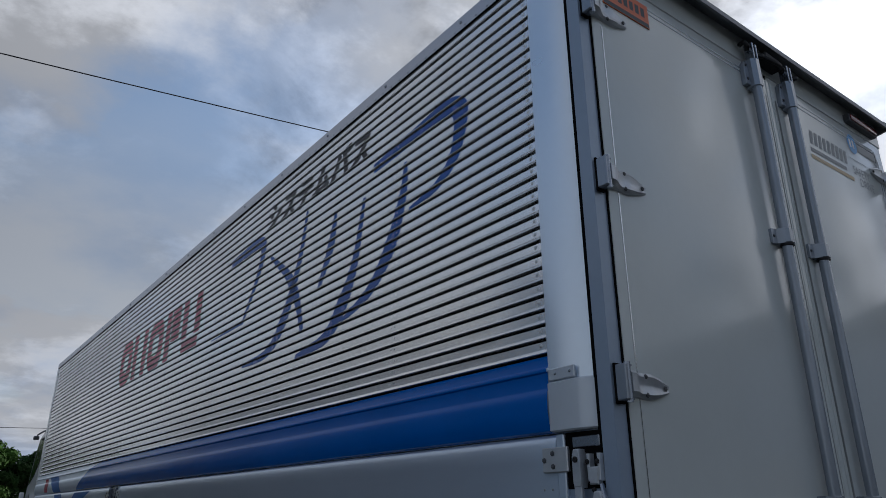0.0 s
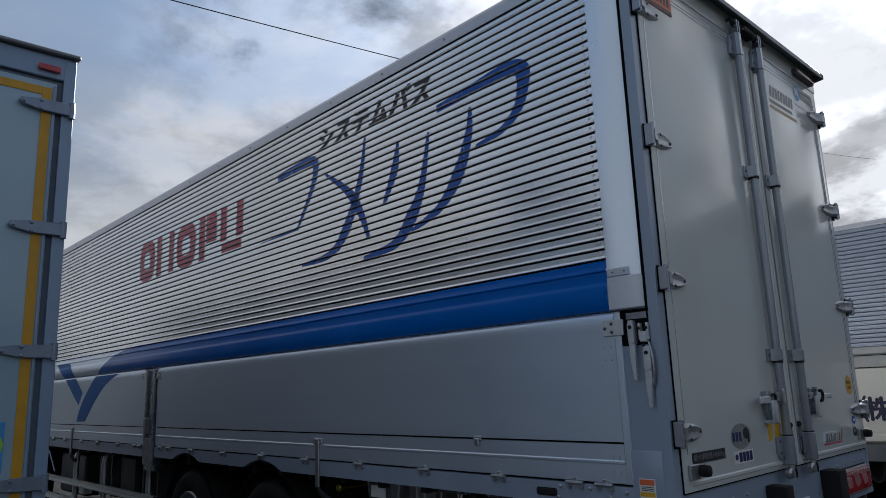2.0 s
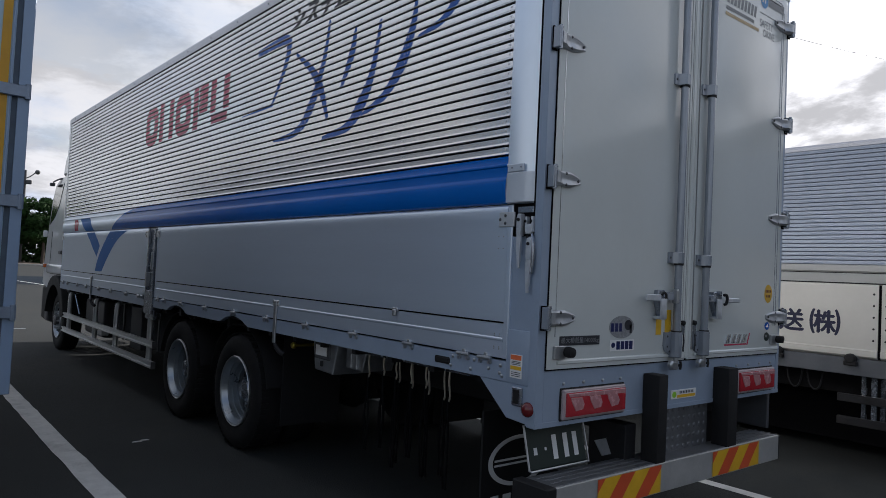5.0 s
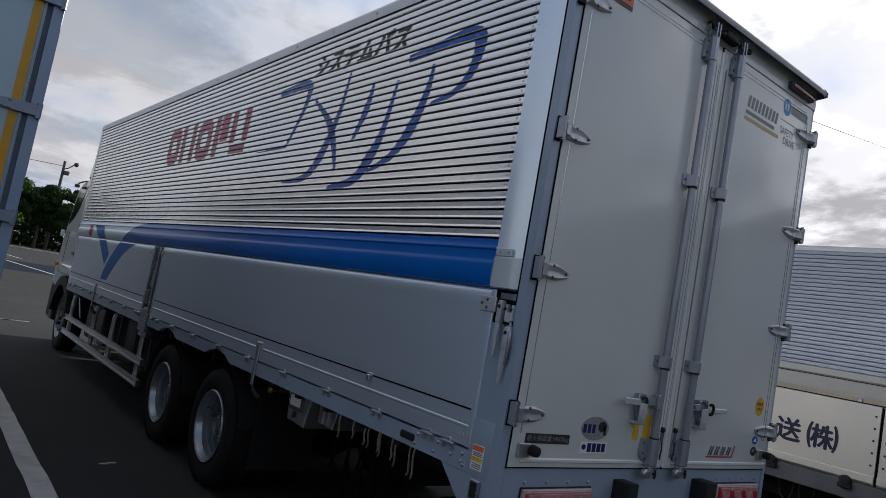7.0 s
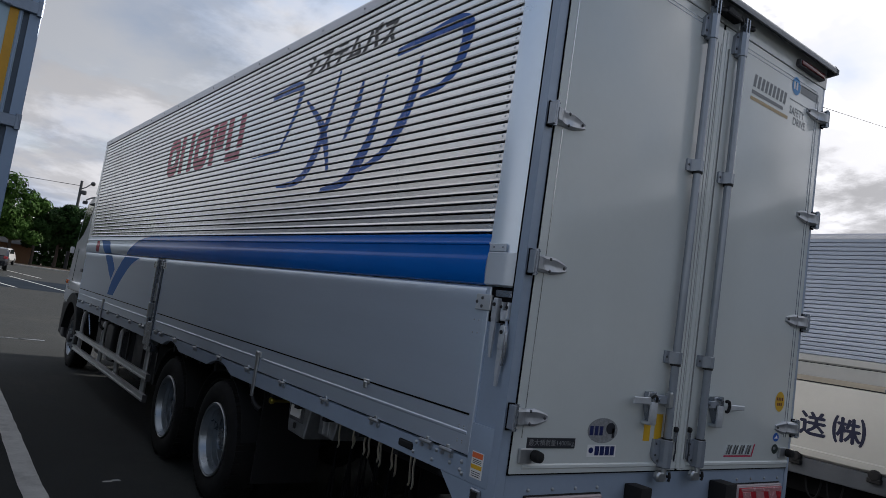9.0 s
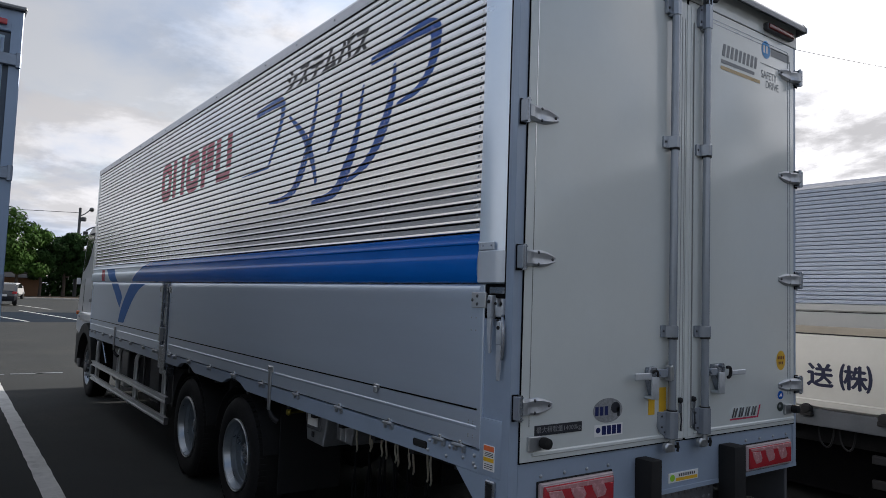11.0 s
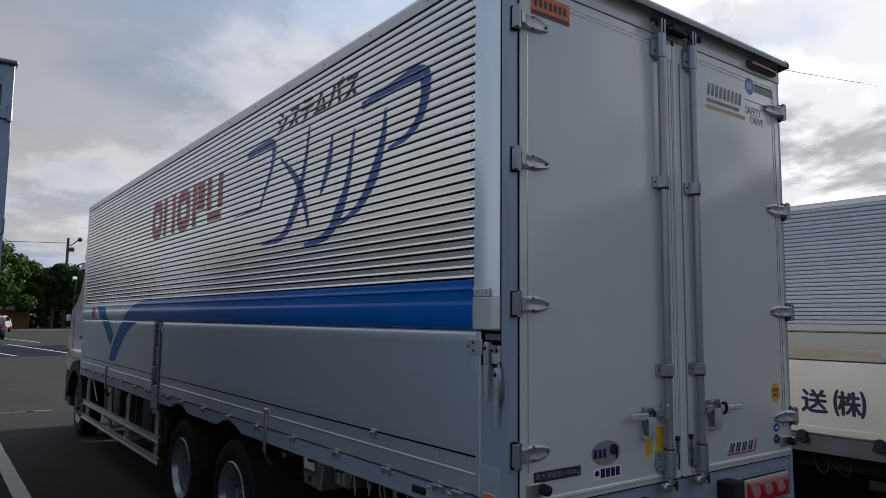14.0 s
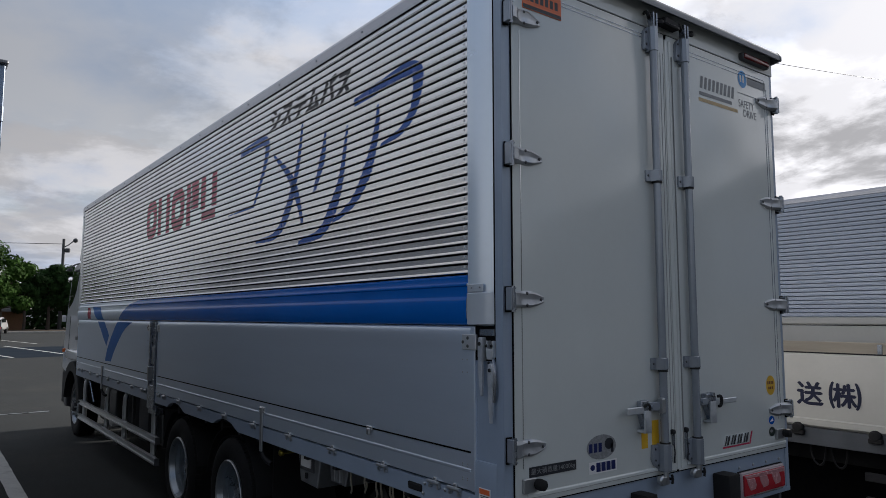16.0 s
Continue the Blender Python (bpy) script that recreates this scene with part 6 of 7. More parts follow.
for z in (3.035, 2.425, 1.845, 1.262):
    bm = bmesh.new()
    prism(bm, [(LX - 0.005, z - 0.032), (LX - 0.005, z + 0.032), (LX - 0.15, z + 0.030), (LX - 0.235, z + 0.020), (LX - 0.245, z), (LX - 0.235, z - 0.012), (LX - 0.15, z - 0.030)], "y", LY - 0.022, LY - 0.003, 0.004)
    cyl(bm, (LX - 0.012, LY - 0.014, z - 0.04), (LX - 0.012, LY - 0.014, z + 0.04), 0.015, 10)
    for u, v in ((0.15, 0.020), (0.15, -0.020), (0.225, 0.0)):
        rivet(bm, (LX - u, LY - 0.022, z + v), (0, -1, 0), 0.010, 0.008)
    part("hinge", bm, M_LTHINGE, ldoor, "blue-grey strap hinge")
bm = bmesh.new()
box(bm, LX - 0.175, LX - 0.075, LY - 0.022, LY + 0.002, 3.218, 3.250, 0.008, 2)
part("marker_lamp", bm, M_LENS, left, "small red marker lamp")
bm = bmesh.new()
box(bm, LX - 0.45, LX - 0.183, LY - 0.0015, LY + 0.002, 1.315, 1.535)
ls = part("sticker", bm, M_SKYBLUE, ldoor, "blue and green square sticker", smooth=0)
rear_mark("sticker_shape", disc_tris(LX - 0.275, 1.435, 0.09, 0.075, 22), LY - 0.0022, M_GREEN, ls, "green round shape")
rear_mark("sticker_bars", bars(LX - 0.34, LX - 0.192, 1.425, 1.45, 8, 0.7) + bars(LX - 0.40, LX - 0.192, 1.335, 1.35, 9, 0.75), LY - 0.003, M_WHITE, ls, "white bars")
bm = bmesh.new()
cyl(bm, (LX - 0.20, LY - 0.02, 1.115), (LX - 0.20, LY + 0.005, 1.115), 0.016, 12)
box(bm, LX - 0.235, LX - 0.215, LY - 0.008, LY + 0.004, 1.095, 1.135, 0.003)
part("buffer", bm, M_RUBBER, ldoor)
bm = bmesh.new()
box(bm, LX - 0.52, LX - 0.165, LY - 0.014, LY + 0.002, 0.852, 0.985, 0.008)
part("lamp_box", bm, M_PLASTIC, left)
bm = bmesh.new()
box(bm, LX - 0.90, LX - 0.215, LY + 0.03, LY + 0.045, 0.34, 0.72, 0.003)
part("mud_flap", bm, material("dark_red_rubber", (0.12, 0.008, 0.012), 0.6, 0, 0.2, 8, 60), left, "dark red mud flap")
bm = bmesh.new()
lathe(bm, [(0.10, 0.060), (0.0, 0.066), (-0.02, 0.064), (-0.02, 0.05), (0.10, 0.05)], (LX - 0.165, LY - 0.02, 0.775), "y", 20, caps=False)
part("lamp_housing", bm, M_RUBBER, left, "round black lamp housing")
bm = bmesh.new()
box(bm, LX - 0.53, LX - 0.155, LY - 0.012, LY + 0.002, 0.846, 0.990, 0.006)
lt = part("tail_lamp", bm, M_PLASTIC, left, "amber and red tail lamp in a dark housing")
bm = bmesh.new()
box(bm, LX - 0.285, LX - 0.175, LY - 0.024, LY - 0.010, 0.862, 0.975, 0.008, 2)
part("amber_lens", bm, M_AMBER, lt)
bm = bmesh.new()
box(bm, LX - 0.51, LX - 0.288, LY - 0.024, LY - 0.010, 0.862, 0.975, 0.008, 2)
part("red_lens", bm, M_LENS, lt)
bm = bmesh.new()
lathe(bm, [(0.0, 0.048), (-0.02, 0.048), (-0.035, 0.040), (-0.045, 0.02), (-0.046, 0.0005)], (LX - 0.165, LY - 0.02, 0.775), "y", 20)
cyl(bm, (LX - 0.165, LY - 0.02, 0.775), (LX - 0.165, LY + 0.1, 0.85), 0.02, 8)
part("reversing_lamp", bm, material("clear_glass_lamp", (0.30, 0.33, 0.36), 0.15, 0.3, 0.15, 30, 140, coat=0.6), left, "round clear reversing lamp")
bm = bmesh.new()
box(bm, LX - 2.3, LX - 0.18, LY + 0.05, LY + 0.20, 0.42, 0.58, 0.02)
box(bm, LX - 0.7, LX - 0.62, LY + 0.10, LY + 7.0, 0.60, 0.95)
box(bm, LX - 1.8, LX - 1.72, LY + 0.10, LY + 7.0, 0.60, 0.95)
for x in (LX - 0.68, LX - 1.78):
    box(bm, x, x + 0.05, LY + 0.10, LY + 0.16, 0.5, 0.9)
part("rear_bumper", bm, M_CHASSIS, left, "dark chassis and underrun bumper")
for y in (LY + 1.9, LY + 6.6):
    for xx, s in ((LX - 0.03, -1), (LX - 2.37, 1)):
        bm = bmesh.new()
        lathe(bm, [(0.0, 0.20), (0.0, 0.36), (s * 0.03, 0.40), (s * 0.24, 0.40), (s * 0.27, 0.36), (s * 0.27, 0.2)], (xx, y, 0.5175), "x", 36, caps=False)
        wv = part("wheel", bm, M_TYRE, left, "black road tyre")
        bm = bmesh.new()
        lathe(bm, [(s * 0.02, 0.215), (s * 0.10, 0.20), (s * 0.12, 0.10), (s * 0.08, 0.05), (s * 0.08, 0.0005)], (xx, y, 0.5175), "x", 28)
        part("rim", bm, M_RIM, wv)

# ---- the flatbed lorry beyond, side on ----
RX, R0, R1 = 4.24, -5.2, 7.6
right = thing("flatbed_truck", "cream flatbed lorry with low drop gates, parked on asphalt", "truck")
M_TANWOOD = material("tan_gate_lining", (0.40, 0.35, 0.28), 0.75, 0.0, 0.14, 3.0, 40, stretch=(1, 0.3, 4), dirt=0.4, dirt_col=(0.22, 0.18, 0.14))
bm = bmesh.new()
box(bm, RX + 0.04, RX + 2.16, R0 + 0.02, R1 - 0.02, 1.00, 1.06)
part("bed_floor", bm, M_TANWOOD, right, "worn wooden bed floor")
GATE = [(0.020, 1.667), (0.004, 1.664), (-0.004, 1.655), (-0.004, 1.10), (-0.016, 1.090), (-0.016, 1.040), (0.010, 1.020), (0.040, 1.020), (0.040, 1.667)]
bm = bmesh.new()
prism(bm, [(RX + x, z) for x, z in GATE], "y", -0.035, R1)
rg = part("drop_gate", bm, M_CREAM, right, "cream painted drop gate with navy characters")
bm = bmesh.new()
prism(bm, [(RX + x, z) for x, z in GATE], "y", R0, -0.060)
rg2 = part("drop_gate", bm, M_CREAM, right, "cream painted drop gate")
for g, yy in ((rg, 0.0), (rg2, -0.095)):
    for z in (1.18, 1.28, 1.38, 1.48, 1.58):
        bm = bmesh.new()
        rivet(bm, (RX - 0.004, yy, z), (-1, 0, 0), 0.010, 0.006)
        part("gate_bolt", bm, M_CHASSIS, g)
bm = bmesh.new()
box(bm, RX + 0.005, RX + 0.035, -0.058, -0.037, 1.02, 1.66)
part("gate_gap", bm, M_GAP, right, smooth=0)
bm = bmesh.new()
box(bm, RX + 2.13, RX + 2.17, R0, R1, 1.02, 1.70, 0.006)
part("far_gate", bm, M_TANWOOD, right, "far drop gate with a tan lining")
for y in (R0 + 1.6, 0.9, 3.6, 6.3):
    bm = bmesh.new()
    box(bm, RX + 2.115, RX + 2.132, y, y + 0.05, 1.06, 1.68, 0.003)
    part("gate_stake", bm, M_ROD, right)
bm = bmesh.new()
box(bm, RX + 0.02, RX + 2.18, R1 - 0.04, R1 + 0.02, 1.0, 2.25, 0.01)
part("headboard", bm, M_CREAM, right, "cream headboard behind the cab")
# the sill's shade under the gate is put into its dark grey colour
bm = bmesh.new()
box(bm, RX, RX + 0.06, R0, R1, 0.866, 1.015, 0.004)
part("side_sill", bm, material("shaded_sill_grey", (0.085, 0.092, 0.105), 0.4, 0.1, 0.12, 5, 50, dirt=0.3, dirt_col=(0.05, 0.05, 0.05)), right, "steel side sill with its shade put into the dark grey")
bm = bmesh.new()
box(bm, RX + 0.001, RX + 0.036, R0, R1, 1.667, 1.676, 0.003)
part("gate_top_strip", bm, M_RUBBER, right, "black rubber strip along the gate top")
for y in (-1.15, -0.48, 0.166, 0.797, 1.45):
    bm = bmesh.new()
    lathe(bm, [(0.01, 0.046), (-0.03, 0.046), (-0.042, 0.034), (-0.044, 0.0005)], (RX - 0.012, y, 1.010), "x", 16)
    box(bm, RX - 0.050, RX + 0.0, y - 0.052, y + 0.052, 0.950, 0.990, 0.006)
    part("gate_latch", bm, M_RUBBER, rg if y > -0.3 else rg2, "black rubber gate latch")


M_SIGN = material("navy_sign_paint", (0.006, 0.009, 0.035), 0.45, 0.0, 0.08, 4.0, 40, spec=0.3)


def side_writing(text, y0, y1, z0, z1):
    tris = fit_tris(text_tris(text, 0.2), y0, y1, z0, z1)
    bm = bmesh.new()
    for i, (u, w) in enumerate(((0, 0), (0.008, 0), (-0.008, 0), (0, 0.006), (0, -0.006))):
        for t in tris:
            bm.faces.new([bm.verts.new((RX - 0.0060 - i * 0.0003, p[0] + u, p[1] + w)) for p in t])
    part("character", bm, M_SIGN, rg, "navy painted character", smooth=0)


side_writing("送", 0.798, 0.580, 1.215, 1.412)
side_writing("(", 0.520, 0.485, 1.205, 1.425)
side_writing("株", 0.488, 0.305, 1.215, 1.415)
side_writing(")", 0.305, 0.270, 1.205, 1.425)
bm = bmesh.new()
box(bm, RX + 0.65, RX + 0.73, R0, R1 + 1.0, 0.62, 0.90)
box(bm, RX + 1.45, RX + 1.53, R0, R1 + 1.0, 0.62, 0.90)
for i in range(21):
    box(bm, RX + 0.03, RX + 2.17, R0 + 0.2 + i * 0.6, R0 + 0.28 + i * 0.6, 0.90, 1.0)
part("chassis", bm, M_CHASSIS, right, "dark chassis")
# two black sheets added under the bed for the deep shade there
bm = bmesh.new()
box(bm, RX + 0.9, RX + 0.95, R0 + 0.5, R1, 0.12, 0.95)
part("spare_carrier", bm, M_GAP, right)
bm = bmesh.new()
box(bm, RX + 2.12, RX + 2.16, R0, R1 + 1.0, 0.02, 1.0, 0.01)
part("far_skirt", bm, M_GAP, right, "black sheet added to block light under the bed")
for y, x in ((0.12, 0.16), (-0.02, 0.2), (0.02, 0.10)):
    bm = bmesh.new()
    box(bm, RX + x, RX + x + 0.035, y - 0.02, y + 0.02, 0.42, 0.88, 0.004)
    part("bracket", bm, M_ROD, right)
bm = bmesh.new()
for z in (0.42, 0.62):
    box(bm, RX + 0.06, RX + 0.10, -1.6, 0.30, z, z + 0.07, 0.004)
part("side_guard", bm, M_CHASSIS, right, "dark side guard")
for y in (0.70, 0.52):
    bm = bmesh.new()
    tube(bm, bez([(RX + 0.12, y - 0.08, 0.90), (RX + 0.12, y - 0.05, 0.72), (RX + 0.12, y, 0.68), (RX + 0.12, y + 0.05, 0.74), (RX + 0.12, y + 0.07, 0.90)], 5), 0.009, 6)
    part("hanging_rope", bm, M_CHASSIS, right, "looped hanging rope")
for y in (-3.4, 4.9, 8.6):
    for xx, s in ((RX + 0.04, 1), (RX + 2.16, -1)):
        bm = bmesh.new()
        lathe(bm, [(0.0, 0.22), (0.0, 0.38), (s * 0.03, 0.42), (s * 0.24, 0.42), (s * 0.27, 0.38), (s * 0.27, 0.22)], (xx, y, 0.42), "x", 36, caps=False)
        wv = part("wheel", bm, M_TYRE, right, "black road tyre")
        bm = bmesh.new()
        lathe(bm, [(s * 0.02, 0.235), (s * 0.10, 0.22), (s * 0.12, 0.10), (s * 0.08, 0.05), (s * 0.08, 0.0005)], (xx, y, 0.42), "x", 28)
        part("rim", bm, M_RIM, wv)
bm = bmesh.new()
prism(bm, [(R1 + 0.1, 0.5), (R1 + 0.1, 2.55), (R1 + 1.4, 2.45), (R1 + 1.75, 1.6), (R1 + 1.8, 0.45)], "x", RX + 0.1, RX + 2.1, 0.05)
part("cab", bm, M_CAB, right, "white cab")

# ---- the wing-body lorry past the flatbed ----
FX, F0, F1 = 8.2, -4.6, 6.4
far_truck = thing("box_truck", "pale wing-body lorry with dull ribbed sides, parked beyond the flatbed", "truck")
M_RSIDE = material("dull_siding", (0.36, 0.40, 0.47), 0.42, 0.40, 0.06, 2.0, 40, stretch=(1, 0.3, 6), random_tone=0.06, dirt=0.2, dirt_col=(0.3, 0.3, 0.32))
bm = bmesh.new()
box(bm, FX + 0.03, FX + 2.45, F0 + 0.02, F1 - 0.02, 1.05, 3.70, 0.02)
fbody = part("body", bm, M_GAP, far_truck, "box body")
FP = 0.060
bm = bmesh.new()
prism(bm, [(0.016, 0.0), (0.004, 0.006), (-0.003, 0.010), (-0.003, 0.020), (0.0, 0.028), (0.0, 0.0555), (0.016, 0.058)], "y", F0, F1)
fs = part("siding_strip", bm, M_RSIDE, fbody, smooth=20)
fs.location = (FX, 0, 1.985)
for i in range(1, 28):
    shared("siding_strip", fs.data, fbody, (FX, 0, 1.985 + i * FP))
bm = bmesh.new()
prism(bm, [(FX - 0.004, 3.665), (FX - 0.006, 3.715), (FX + 0.03, 3.745), (FX + 2.45, 3.765), (FX + 2.45, 3.665)], "y", F0, F1)
part("top_rail", bm, M_TOPRAIL, fbody, "aluminium top rail")
bm = bmesh.new()
prism(bm, [(FX + 0.0, 1.985), (FX - 0.012, 1.975), (FX - 0.014, 1.895), (FX + 0.004, 1.875), (FX + 0.05, 1.875), (FX + 0.05, 1.985)], "y", F0, F1)
part("lower_rail", bm, M_CREAM, fbody, "pale lower rail")
bm = bmesh.new()
prism(bm, [(FX + 0.008, 1.866), (FX - 0.006, 1.850), (FX - 0.006, 1.20), (FX + 0.05, 1.19), (FX + 0.05, 1.866)], "y", F0, F1)
part("drop_gate", bm, M_CREAM, far_truck, "cream painted drop gate")
bm = bmesh.new()
box(bm, FX, FX + 0.06, F0, F1, 1.04, 1.185, 0.004)
part("side_sill", bm, M_FRAME, far_truck, "grey steel side sill")
bm = bmesh.new()
for x in (0.75, 1.55):
    box(bm, FX + x, FX + x + 0.09, F0 + 0.2, F1 + 1.6, 0.72, 1.03)
part("chassis", bm, M_CHASSIS, far_truck, "dark chassis")
# dark sheet added between the wheels to shut out light from beyond
bm = bmesh.new()
box(bm, FX + 1.1, FX + 1.15, F0, F1 + 1.6, 0.05, 1.03, 0.01)
part("far_skirt", bm, M_CHASSIS, far_truck, "dark sheet added to block light between the wheels")
for y in (-2.2, -0.9, 7.0):
    for xx, q in ((FX + 0.06, 1), (FX + 2.40, -1)):
        bm = bmesh.new()
        lathe(bm, [(0.0, 0.26), (0.0, 0.43), (q * 0.03, 0.48), (q * 0.24, 0.48), (q * 0.27, 0.43), (q * 0.27, 0.26)], (xx, y, 0.48), "x", 36, caps=False)
        wv = part("wheel", bm, M_TYRE, far_truck, "black road tyre")
        bm = bmesh.new()
        lathe(bm, [(q * 0.02, 0.27), (q * 0.10, 0.25), (q * 0.12, 0.10), (q * 0.08, 0.05), (q * 0.08, 0.0005)], (xx, y, 0.48), "x", 28)
        part("rim", bm, M_RIM, wv)
bm = bmesh.new()
prism(bm, [(F1 + 0.15, 0.6), (F1 + 0.15, 2.85), (F1 + 1.5, 2.80), (F1 + 1.9, 1.8), (F1 + 2.0, 0.5)], "x", FX + 0.1, FX + 2.35, 0.05)
part("cab", bm, M_CAB, far_truck, "white cab")

# ---- far side of the yard ----
M_LEAF = material("leaf_green", (0.048, 0.105, 0.018), 0.85, 0.0, 0.35, 0.8, 9, spec=0.15)
M_LEAF2 = material("leaf_dark_green", (0.026, 0.060, 0.016), 0.85, 0.0, 0.35, 0.8, 9, spec=0.15)
M_BARK = material("bark", (0.09, 0.07, 0.055), 0.9, 0.0, 0.3, 5, 30, bump=0.02, bump_scale=14)


def tree(x, y, h, spread, mat, seed, n=5200, base=0.28, leaf=0.24):
    r = random.Random(seed)
    t = thing("tree", "broad leafy green tree at the edge of the yard" if mat is M_LEAF else "dark leafy tree at the edge of the yard", "tree", (x, y, 0.58), "trees along the yard")
    bm = bmesh.new()
    tube(bm, [(0, 0, 0), (0.05, 0, h * 0.2), (-0.05, 0.06, h * 0.45), (0.04, 0, h * 0.75)], [h * 0.028, h * 0.022, h * 0.016, h * 0.006], 10)
    lumps = []
    for k in range(16):
        a, zz = r.uniform(0, math.tau), h * r.uniform(0.28, 0.62)
        d = spread * r.uniform(0.45, 0.95)
        tip = Vector((math.cos(a) * d, math.sin(a) * d, min(h * 0.95, zz + h * r.uniform(0.05, 0.32))))
        tube(bm, [(0, 0, zz), tuple(tip * 0.5 + Vector((0, 0, zz * 0.45))), tuple(tip)], [h * 0.011, h * 0.007, h * 0.002], 6)
        lumps.append((tip, spread * r.uniform(0.26, 0.46)))
    for k in range(14):
        a, d = r.uniform(0, math.tau), spread * r.uniform(0.0, 0.6)
        lumps.append((Vector((math.cos(a) * d, math.sin(a) * d, h * r.uniform(base + 0.1, 0.93))), spread * r.uniform(0.25, 0.42)))
    part("trunk", bm, M_BARK, t)
    V, F = [], []
    for k in range(int(n * 2.6)):
        c, rad = lumps[r.randrange(len(lumps))]
        v = Vector((r.gauss(0, 1), r.gauss(0, 1), r.gauss(0, 1))).normalized() * rad * r.uniform(0.55, 1.08)
        p = c + Vector((v.x, v.y, v.z * 0.75))
        if p.z < h * base * 0.6:
            continue
        nrm = (v.normalized() + Vector((r.uniform(-.8, .8), r.uniform(-.8, .8), r.uniform(-.2, .9)))).normalized()
        u = nrm.orthogonal().normalized()
        u.rotate(Matrix.Rotation(r.uniform(0, math.tau), 3, nrm))
        w = nrm.cross(u)
        s = leaf * r.uniform(0.6, 1.25)
        i = len(V)
        V += [p - u * s, p + w * s * 0.42 + nrm * s * 0.1, p + u * s, p - w * s * 0.42 - nrm * s * 0.08]
        F.append((i, i + 1, i + 2, i + 3))
    me = bpy.data.meshes.new("crown")
    me.from_pydata(V, [], F)
    me.materials.append(mat)
    ob = new("crown", me)
    ob.parent = t
    return t


for i, (x, y, h, s, m, n) in enumerate((
        (0.2, 80, 10.0, 3.9, M_LEAF, 6500), (4.7, 82, 8.1, 2.5, M_LEAF, 4600), (-5.5, 82, 10.2, 4.6, M_LEAF, 5200), (7.2, 85, 6.8, 2.0, M_LEAF2, 3400), (9.6, 86, 8.0, 2.2, M_LEAF2, 3800),
        (12.6, 84, 7.6, 2.4, M_LEAF2, 4600), (14.9, 86, 8.0, 2.0, M_LEAF2, 4200), (17.5, 88, 8.0, 3.2, M_LEAF2, 4200), (-12.5, 84, 8.4, 4.4, M_LEAF, 4200),
        (22.5, 92, 8.2, 4.0, M_LEAF2, 3500), (-19, 88, 8.5, 4.6, M_LEAF, 3200))):
    tree(x, y, h - 0.4, s, m, 11 + i, n)
# hedge and low wall beneath the trees
bm = bmesh.new()
box(bm, -40, 40, 76.2, 76.6, 0.44, 0.62, 0.02)
tagged(part("kerb", bm, material("kerb_concrete", (0.36, 0.35, 0.33), 0.85, 0, 0.15, 3, 30)), "pale concrete kerb along the yard", "kerb", kind="structure")
M_SOIL = material("soil", (0.10, 0.075, 0.05), 0.95, 0, 0.3, 0.6, 8, bump=0.05, bump_scale=4)
bm = bmesh.new()
box(bm, -40, 40, 76.6, 110, 0.44, 0.60)
tagged(part("planting_bed", bm, M_SOIL), "brown earth bed under the trees", "ground", kind="structure")
M_HUT = material("brown_boards", (0.20, 0.105, 0.055), 0.8, 0, 0.2, 3, 20, stretch=(6, 1, 1))
hut = thing("shed", "low brown timber shed behind the trees", "shed", (5.6, 87, 0.60))
bm = bmesh.new()
box(bm, -1.7, 1.7, 0, 3, 0, 2.0)
part("wall", bm, M_HUT, hut)
bm = bmesh.new()
prism(bm, [(-0.4, 2.0), (1.5, 2.6), (3.4, 2.0)], "x", -1.9, 1.9)
part("roof", bm, M_CHASSIS, hut)
V, F = [], []
r = random.Random(77)
for k in range(15000):
    p = Vector((r.uniform(-30, 34), r.uniform(91.5, 94), 0))
    p.z = 0.6 + r.random() * (3.4 + 1.0 * noise.noise((p.x * 0.4, 0, 0)))
    nrm = Vector((r.uniform(-1, 1), r.uniform(-1.4, 0.6), r.uniform(-.2, 1))).normalized()
    u = nrm.orthogonal().normalized()
    w = nrm.cross(u)
    s = r.uniform(0.2, 0.42)
    i = len(V)
    V += [p - u * s, p + w * s * 0.5, p + u * s, p - w * s * 0.5]
    F.append((i, i + 1, i + 2, i + 3))
me = bpy.data.meshes.new("hedge")
me.from_pydata(V, [], F)
me.materials.append(M_LEAF2)
hd = new("hedge", me)
tagged(hd, "dark green shrubs under the trees", "hedge", kind="stuff")


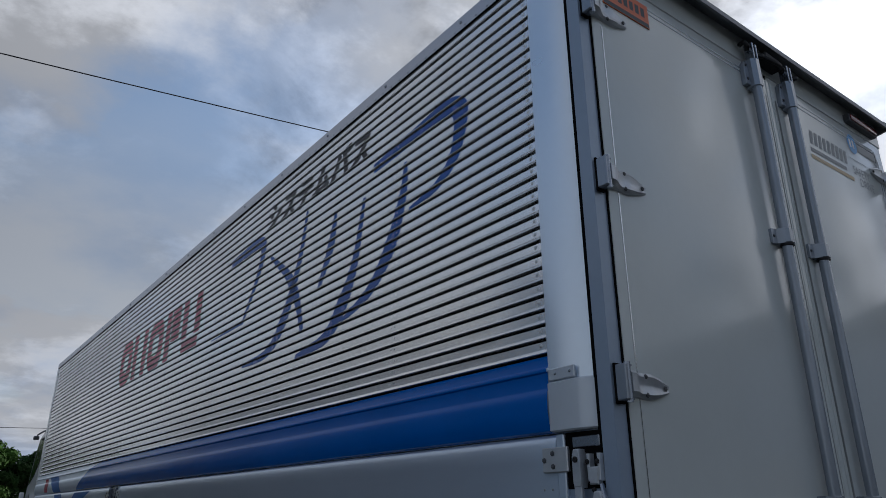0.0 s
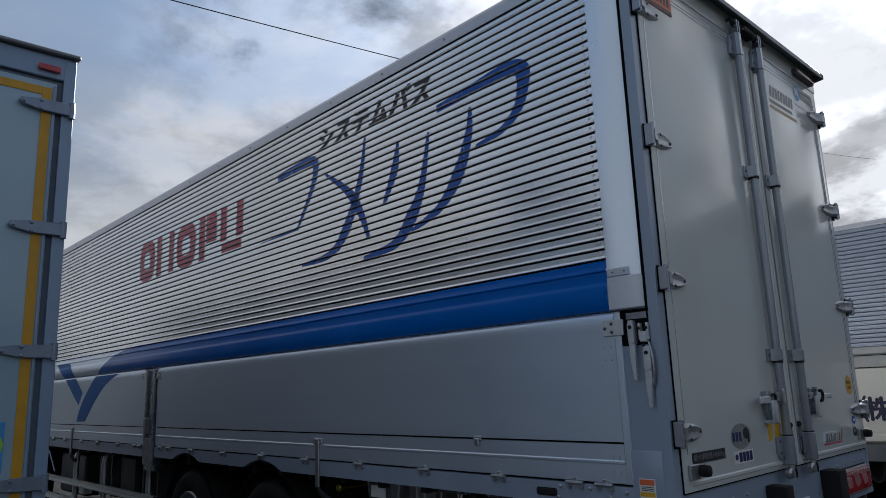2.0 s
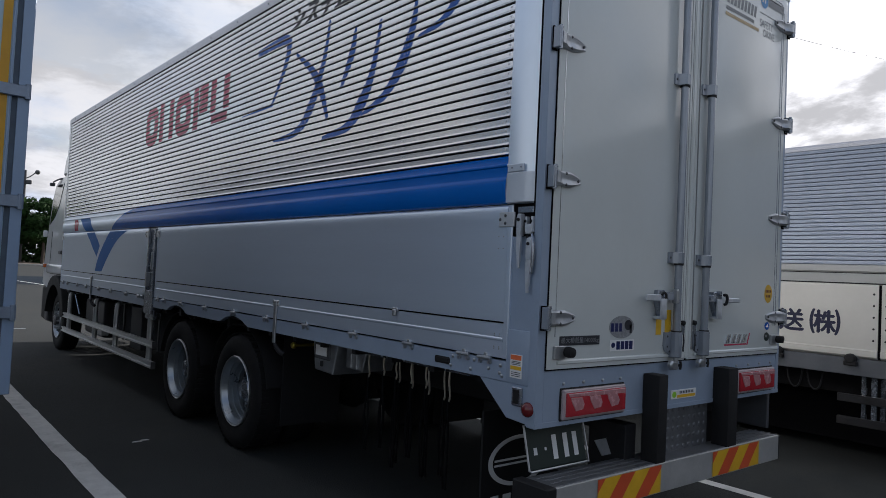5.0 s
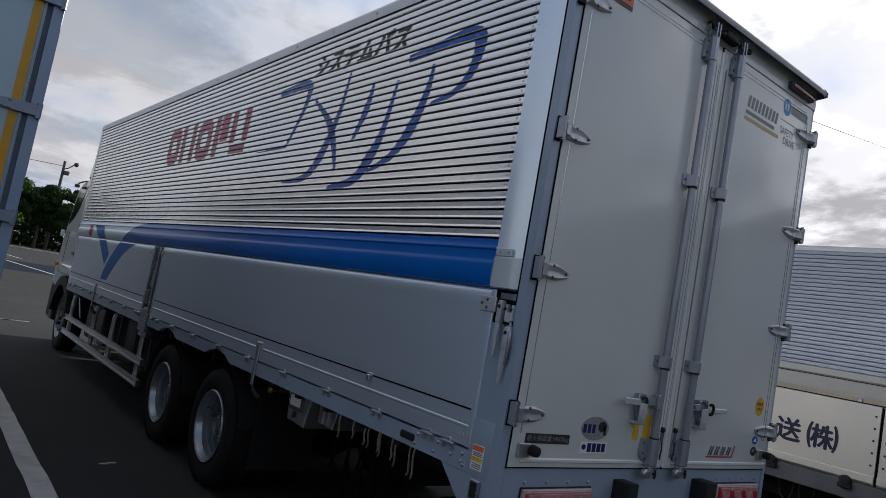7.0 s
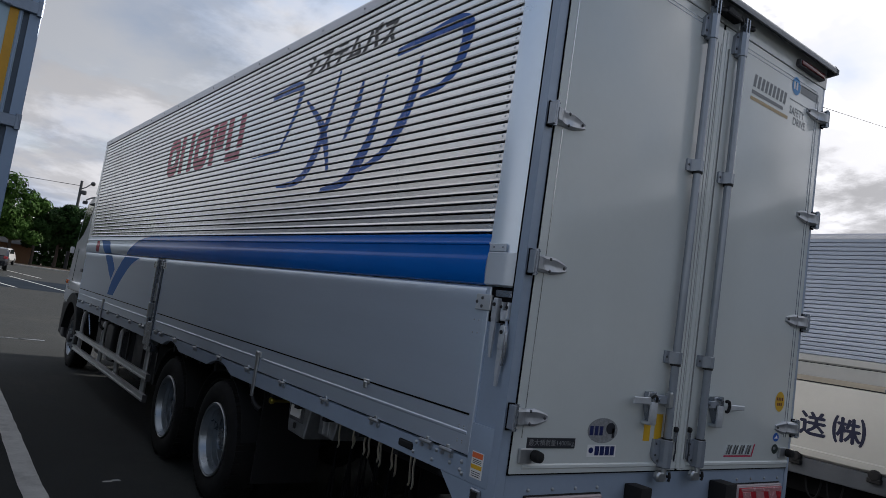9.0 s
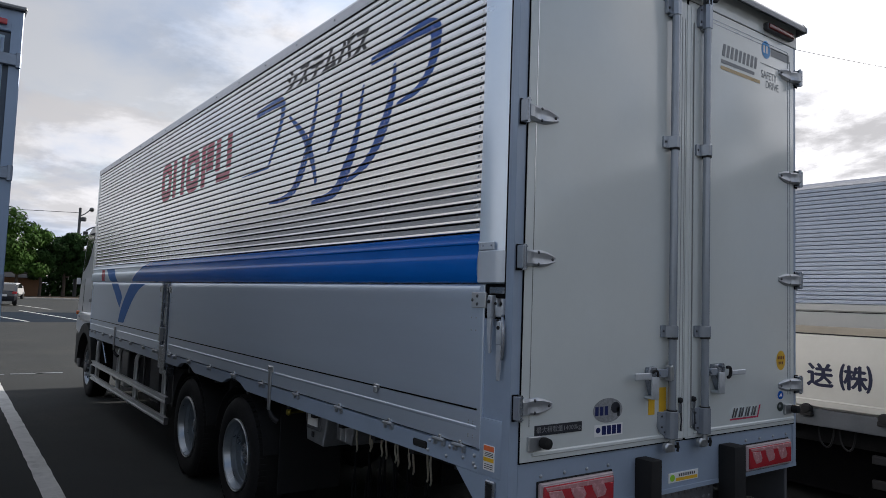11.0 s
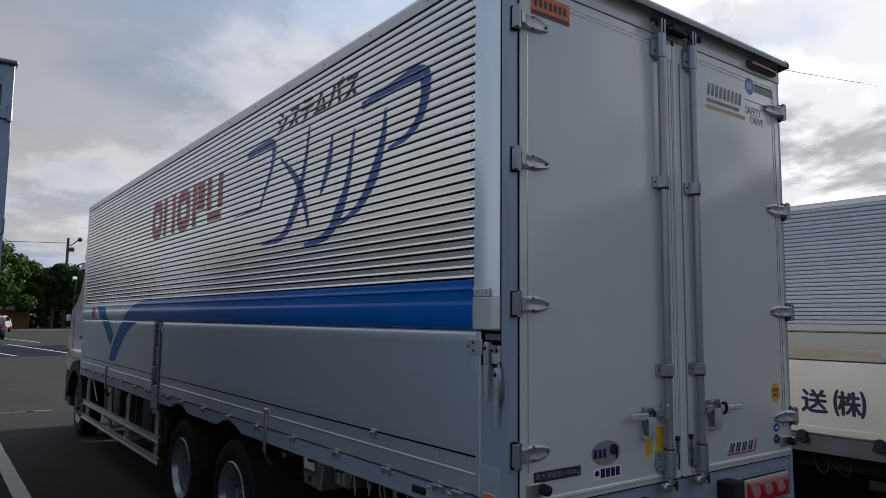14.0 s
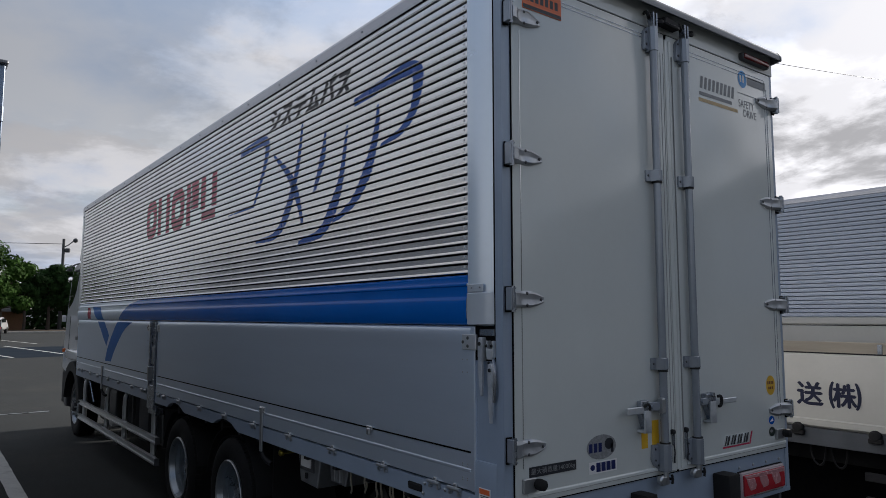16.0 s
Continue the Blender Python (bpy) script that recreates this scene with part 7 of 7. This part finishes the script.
def car(x, y, rz, paint, label):
    c = thing("car", label, "car", (0, 0, 0), "parked cars")
    prof = [(-2.1, 0.30), (-2.15, 0.62), (-2.10, 0.92), (-1.75, 1.02), (-1.35, 1.38), (-0.9, 1.48), (0.25, 1.47), (0.95, 1.02), (1.85, 0.86), (2.12, 0.68), (2.15, 0.30)]
    bm = bmesh.new()
    prism(bm, prof, "x", -0.84, 0.84, 0.16)
    body = part("body", bm, paint, c)
    bm = bmesh.new()
    prism(bm, [(-2.02, 0.98), (-1.72, 1.04), (-1.40, 1.34), (-1.52, 1.37)], "x", -0.68, 0.68)
    part("rear_window", bm, M_GLASS, c)
    for s in (-1, 1):
        bm = bmesh.new()
        prism(bm, [(-1.5, 1.02), (-1.22, 1.38), (0.2, 1.38), (0.78, 1.02)], "x", s * 0.835, s * 0.852)
        part("side_window", bm, M_GLASS, c)
        bm = bmesh.new()
        box(bm, *sorted((s * 0.55, s * 0.80)), -2.19, -2.10, 0.78, 0.94, 0.02)
        part("tail_lamp", bm, M_LENS, c)
        for yy in (-1.3, 1.3):
            bm = bmesh.new()
            lathe(bm, [(0.0, 0.16), (0.0, 0.30), (-0.03 * s, 0.32), (-0.2 * s, 0.32), (-0.2 * s, 0.16)], (s * 0.86, yy, 0.32), "x", 24)
            wv = part("wheel", bm, M_TYRE, c)
            bm = bmesh.new()
            lathe(bm, [(-0.02 * s, 0.2), (-0.05 * s, 0.12), (-0.02 * s, 0.0005)], (s * 0.86, yy, 0.32), "x", 18)
            part("rim", bm, M_RIM, wv)
    bm = bmesh.new()
    box(bm, -0.26, 0.26, -2.17, -2.14, 0.62, 0.76)
    part("number_plate", bm, M_WHITE, c)
    c.matrix_basis = pose(x, y, ground_z(y), 0, 0, rz)
    return c


car(1.60, 53.0, -3, material("dark_blue_car_paint", (0.012, 0.014, 0.022), 0.2, 0.3, 0.05, 3, 30, coat=0.8), "dark parked car with its back to the yard")
car(3.50, 72.0, -14, material("white_car_paint", (0.75, 0.75, 0.74), 0.2, 0.0, 0.03, 3, 30, coat=0.6), "white parked car under the trees")

# utility pole and wires
pole = thing("utility_pole", "slim dark utility pole with a floodlight", "pole", (11.35, 90.0, 0.6))
bm = bmesh.new()
cyl(bm, (0, 0, 0), (0, 0, 10.6), 0.21, 12, r2=0.15)
part("post", bm, M_PLASTIC, pole)
bm = bmesh.new()
tube(bm, [(0, 0, 9.6), (0.5, -0.2, 9.9), (1.0, -0.3, 10.4)], 0.06, 6)
part("arm", bm, M_PLASTIC, pole)
bm = bmesh.new()
lathe(bm, [(0.0, 0.27), (-0.25, 0.24), (-0.45, 0.12), (-0.48, 0.001)], (1.25, 0.1, 10.5), "y", 16)
part("floodlight", bm, M_PLASTIC, pole, "grey floodlight head")
bm = bmesh.new()
box(bm, 0.1, 0.7, -0.3, 0.1, 9.0, 9.5, 0.1)
part("transformer", bm, M_PLASTIC, pole, "grey box on the pole")


def wire(a, b, sag, r, label):
    bm = bmesh.new()
    a, b = Vector(a), Vector(b)
    tube(bm, [a.lerp(b, k / 24) - Vector((0, 0, sag * 4 * (k / 24) * (1 - k / 24))) for k in range(25)], r, 6)
    return tagged(part("overhead_wire", bm, M_INK), label, "wire", kind="structure")


wire((-28.26, 10.72, 6.86), (56.07, 12.46, 17.57), 1.29, 0.012, "thin black overhead wire against the sky")
wire((-60, 90.0, 9.6), (11.3, 90.0, 10.6), 0.5, 0.03, "thin black overhead wire against the sky")
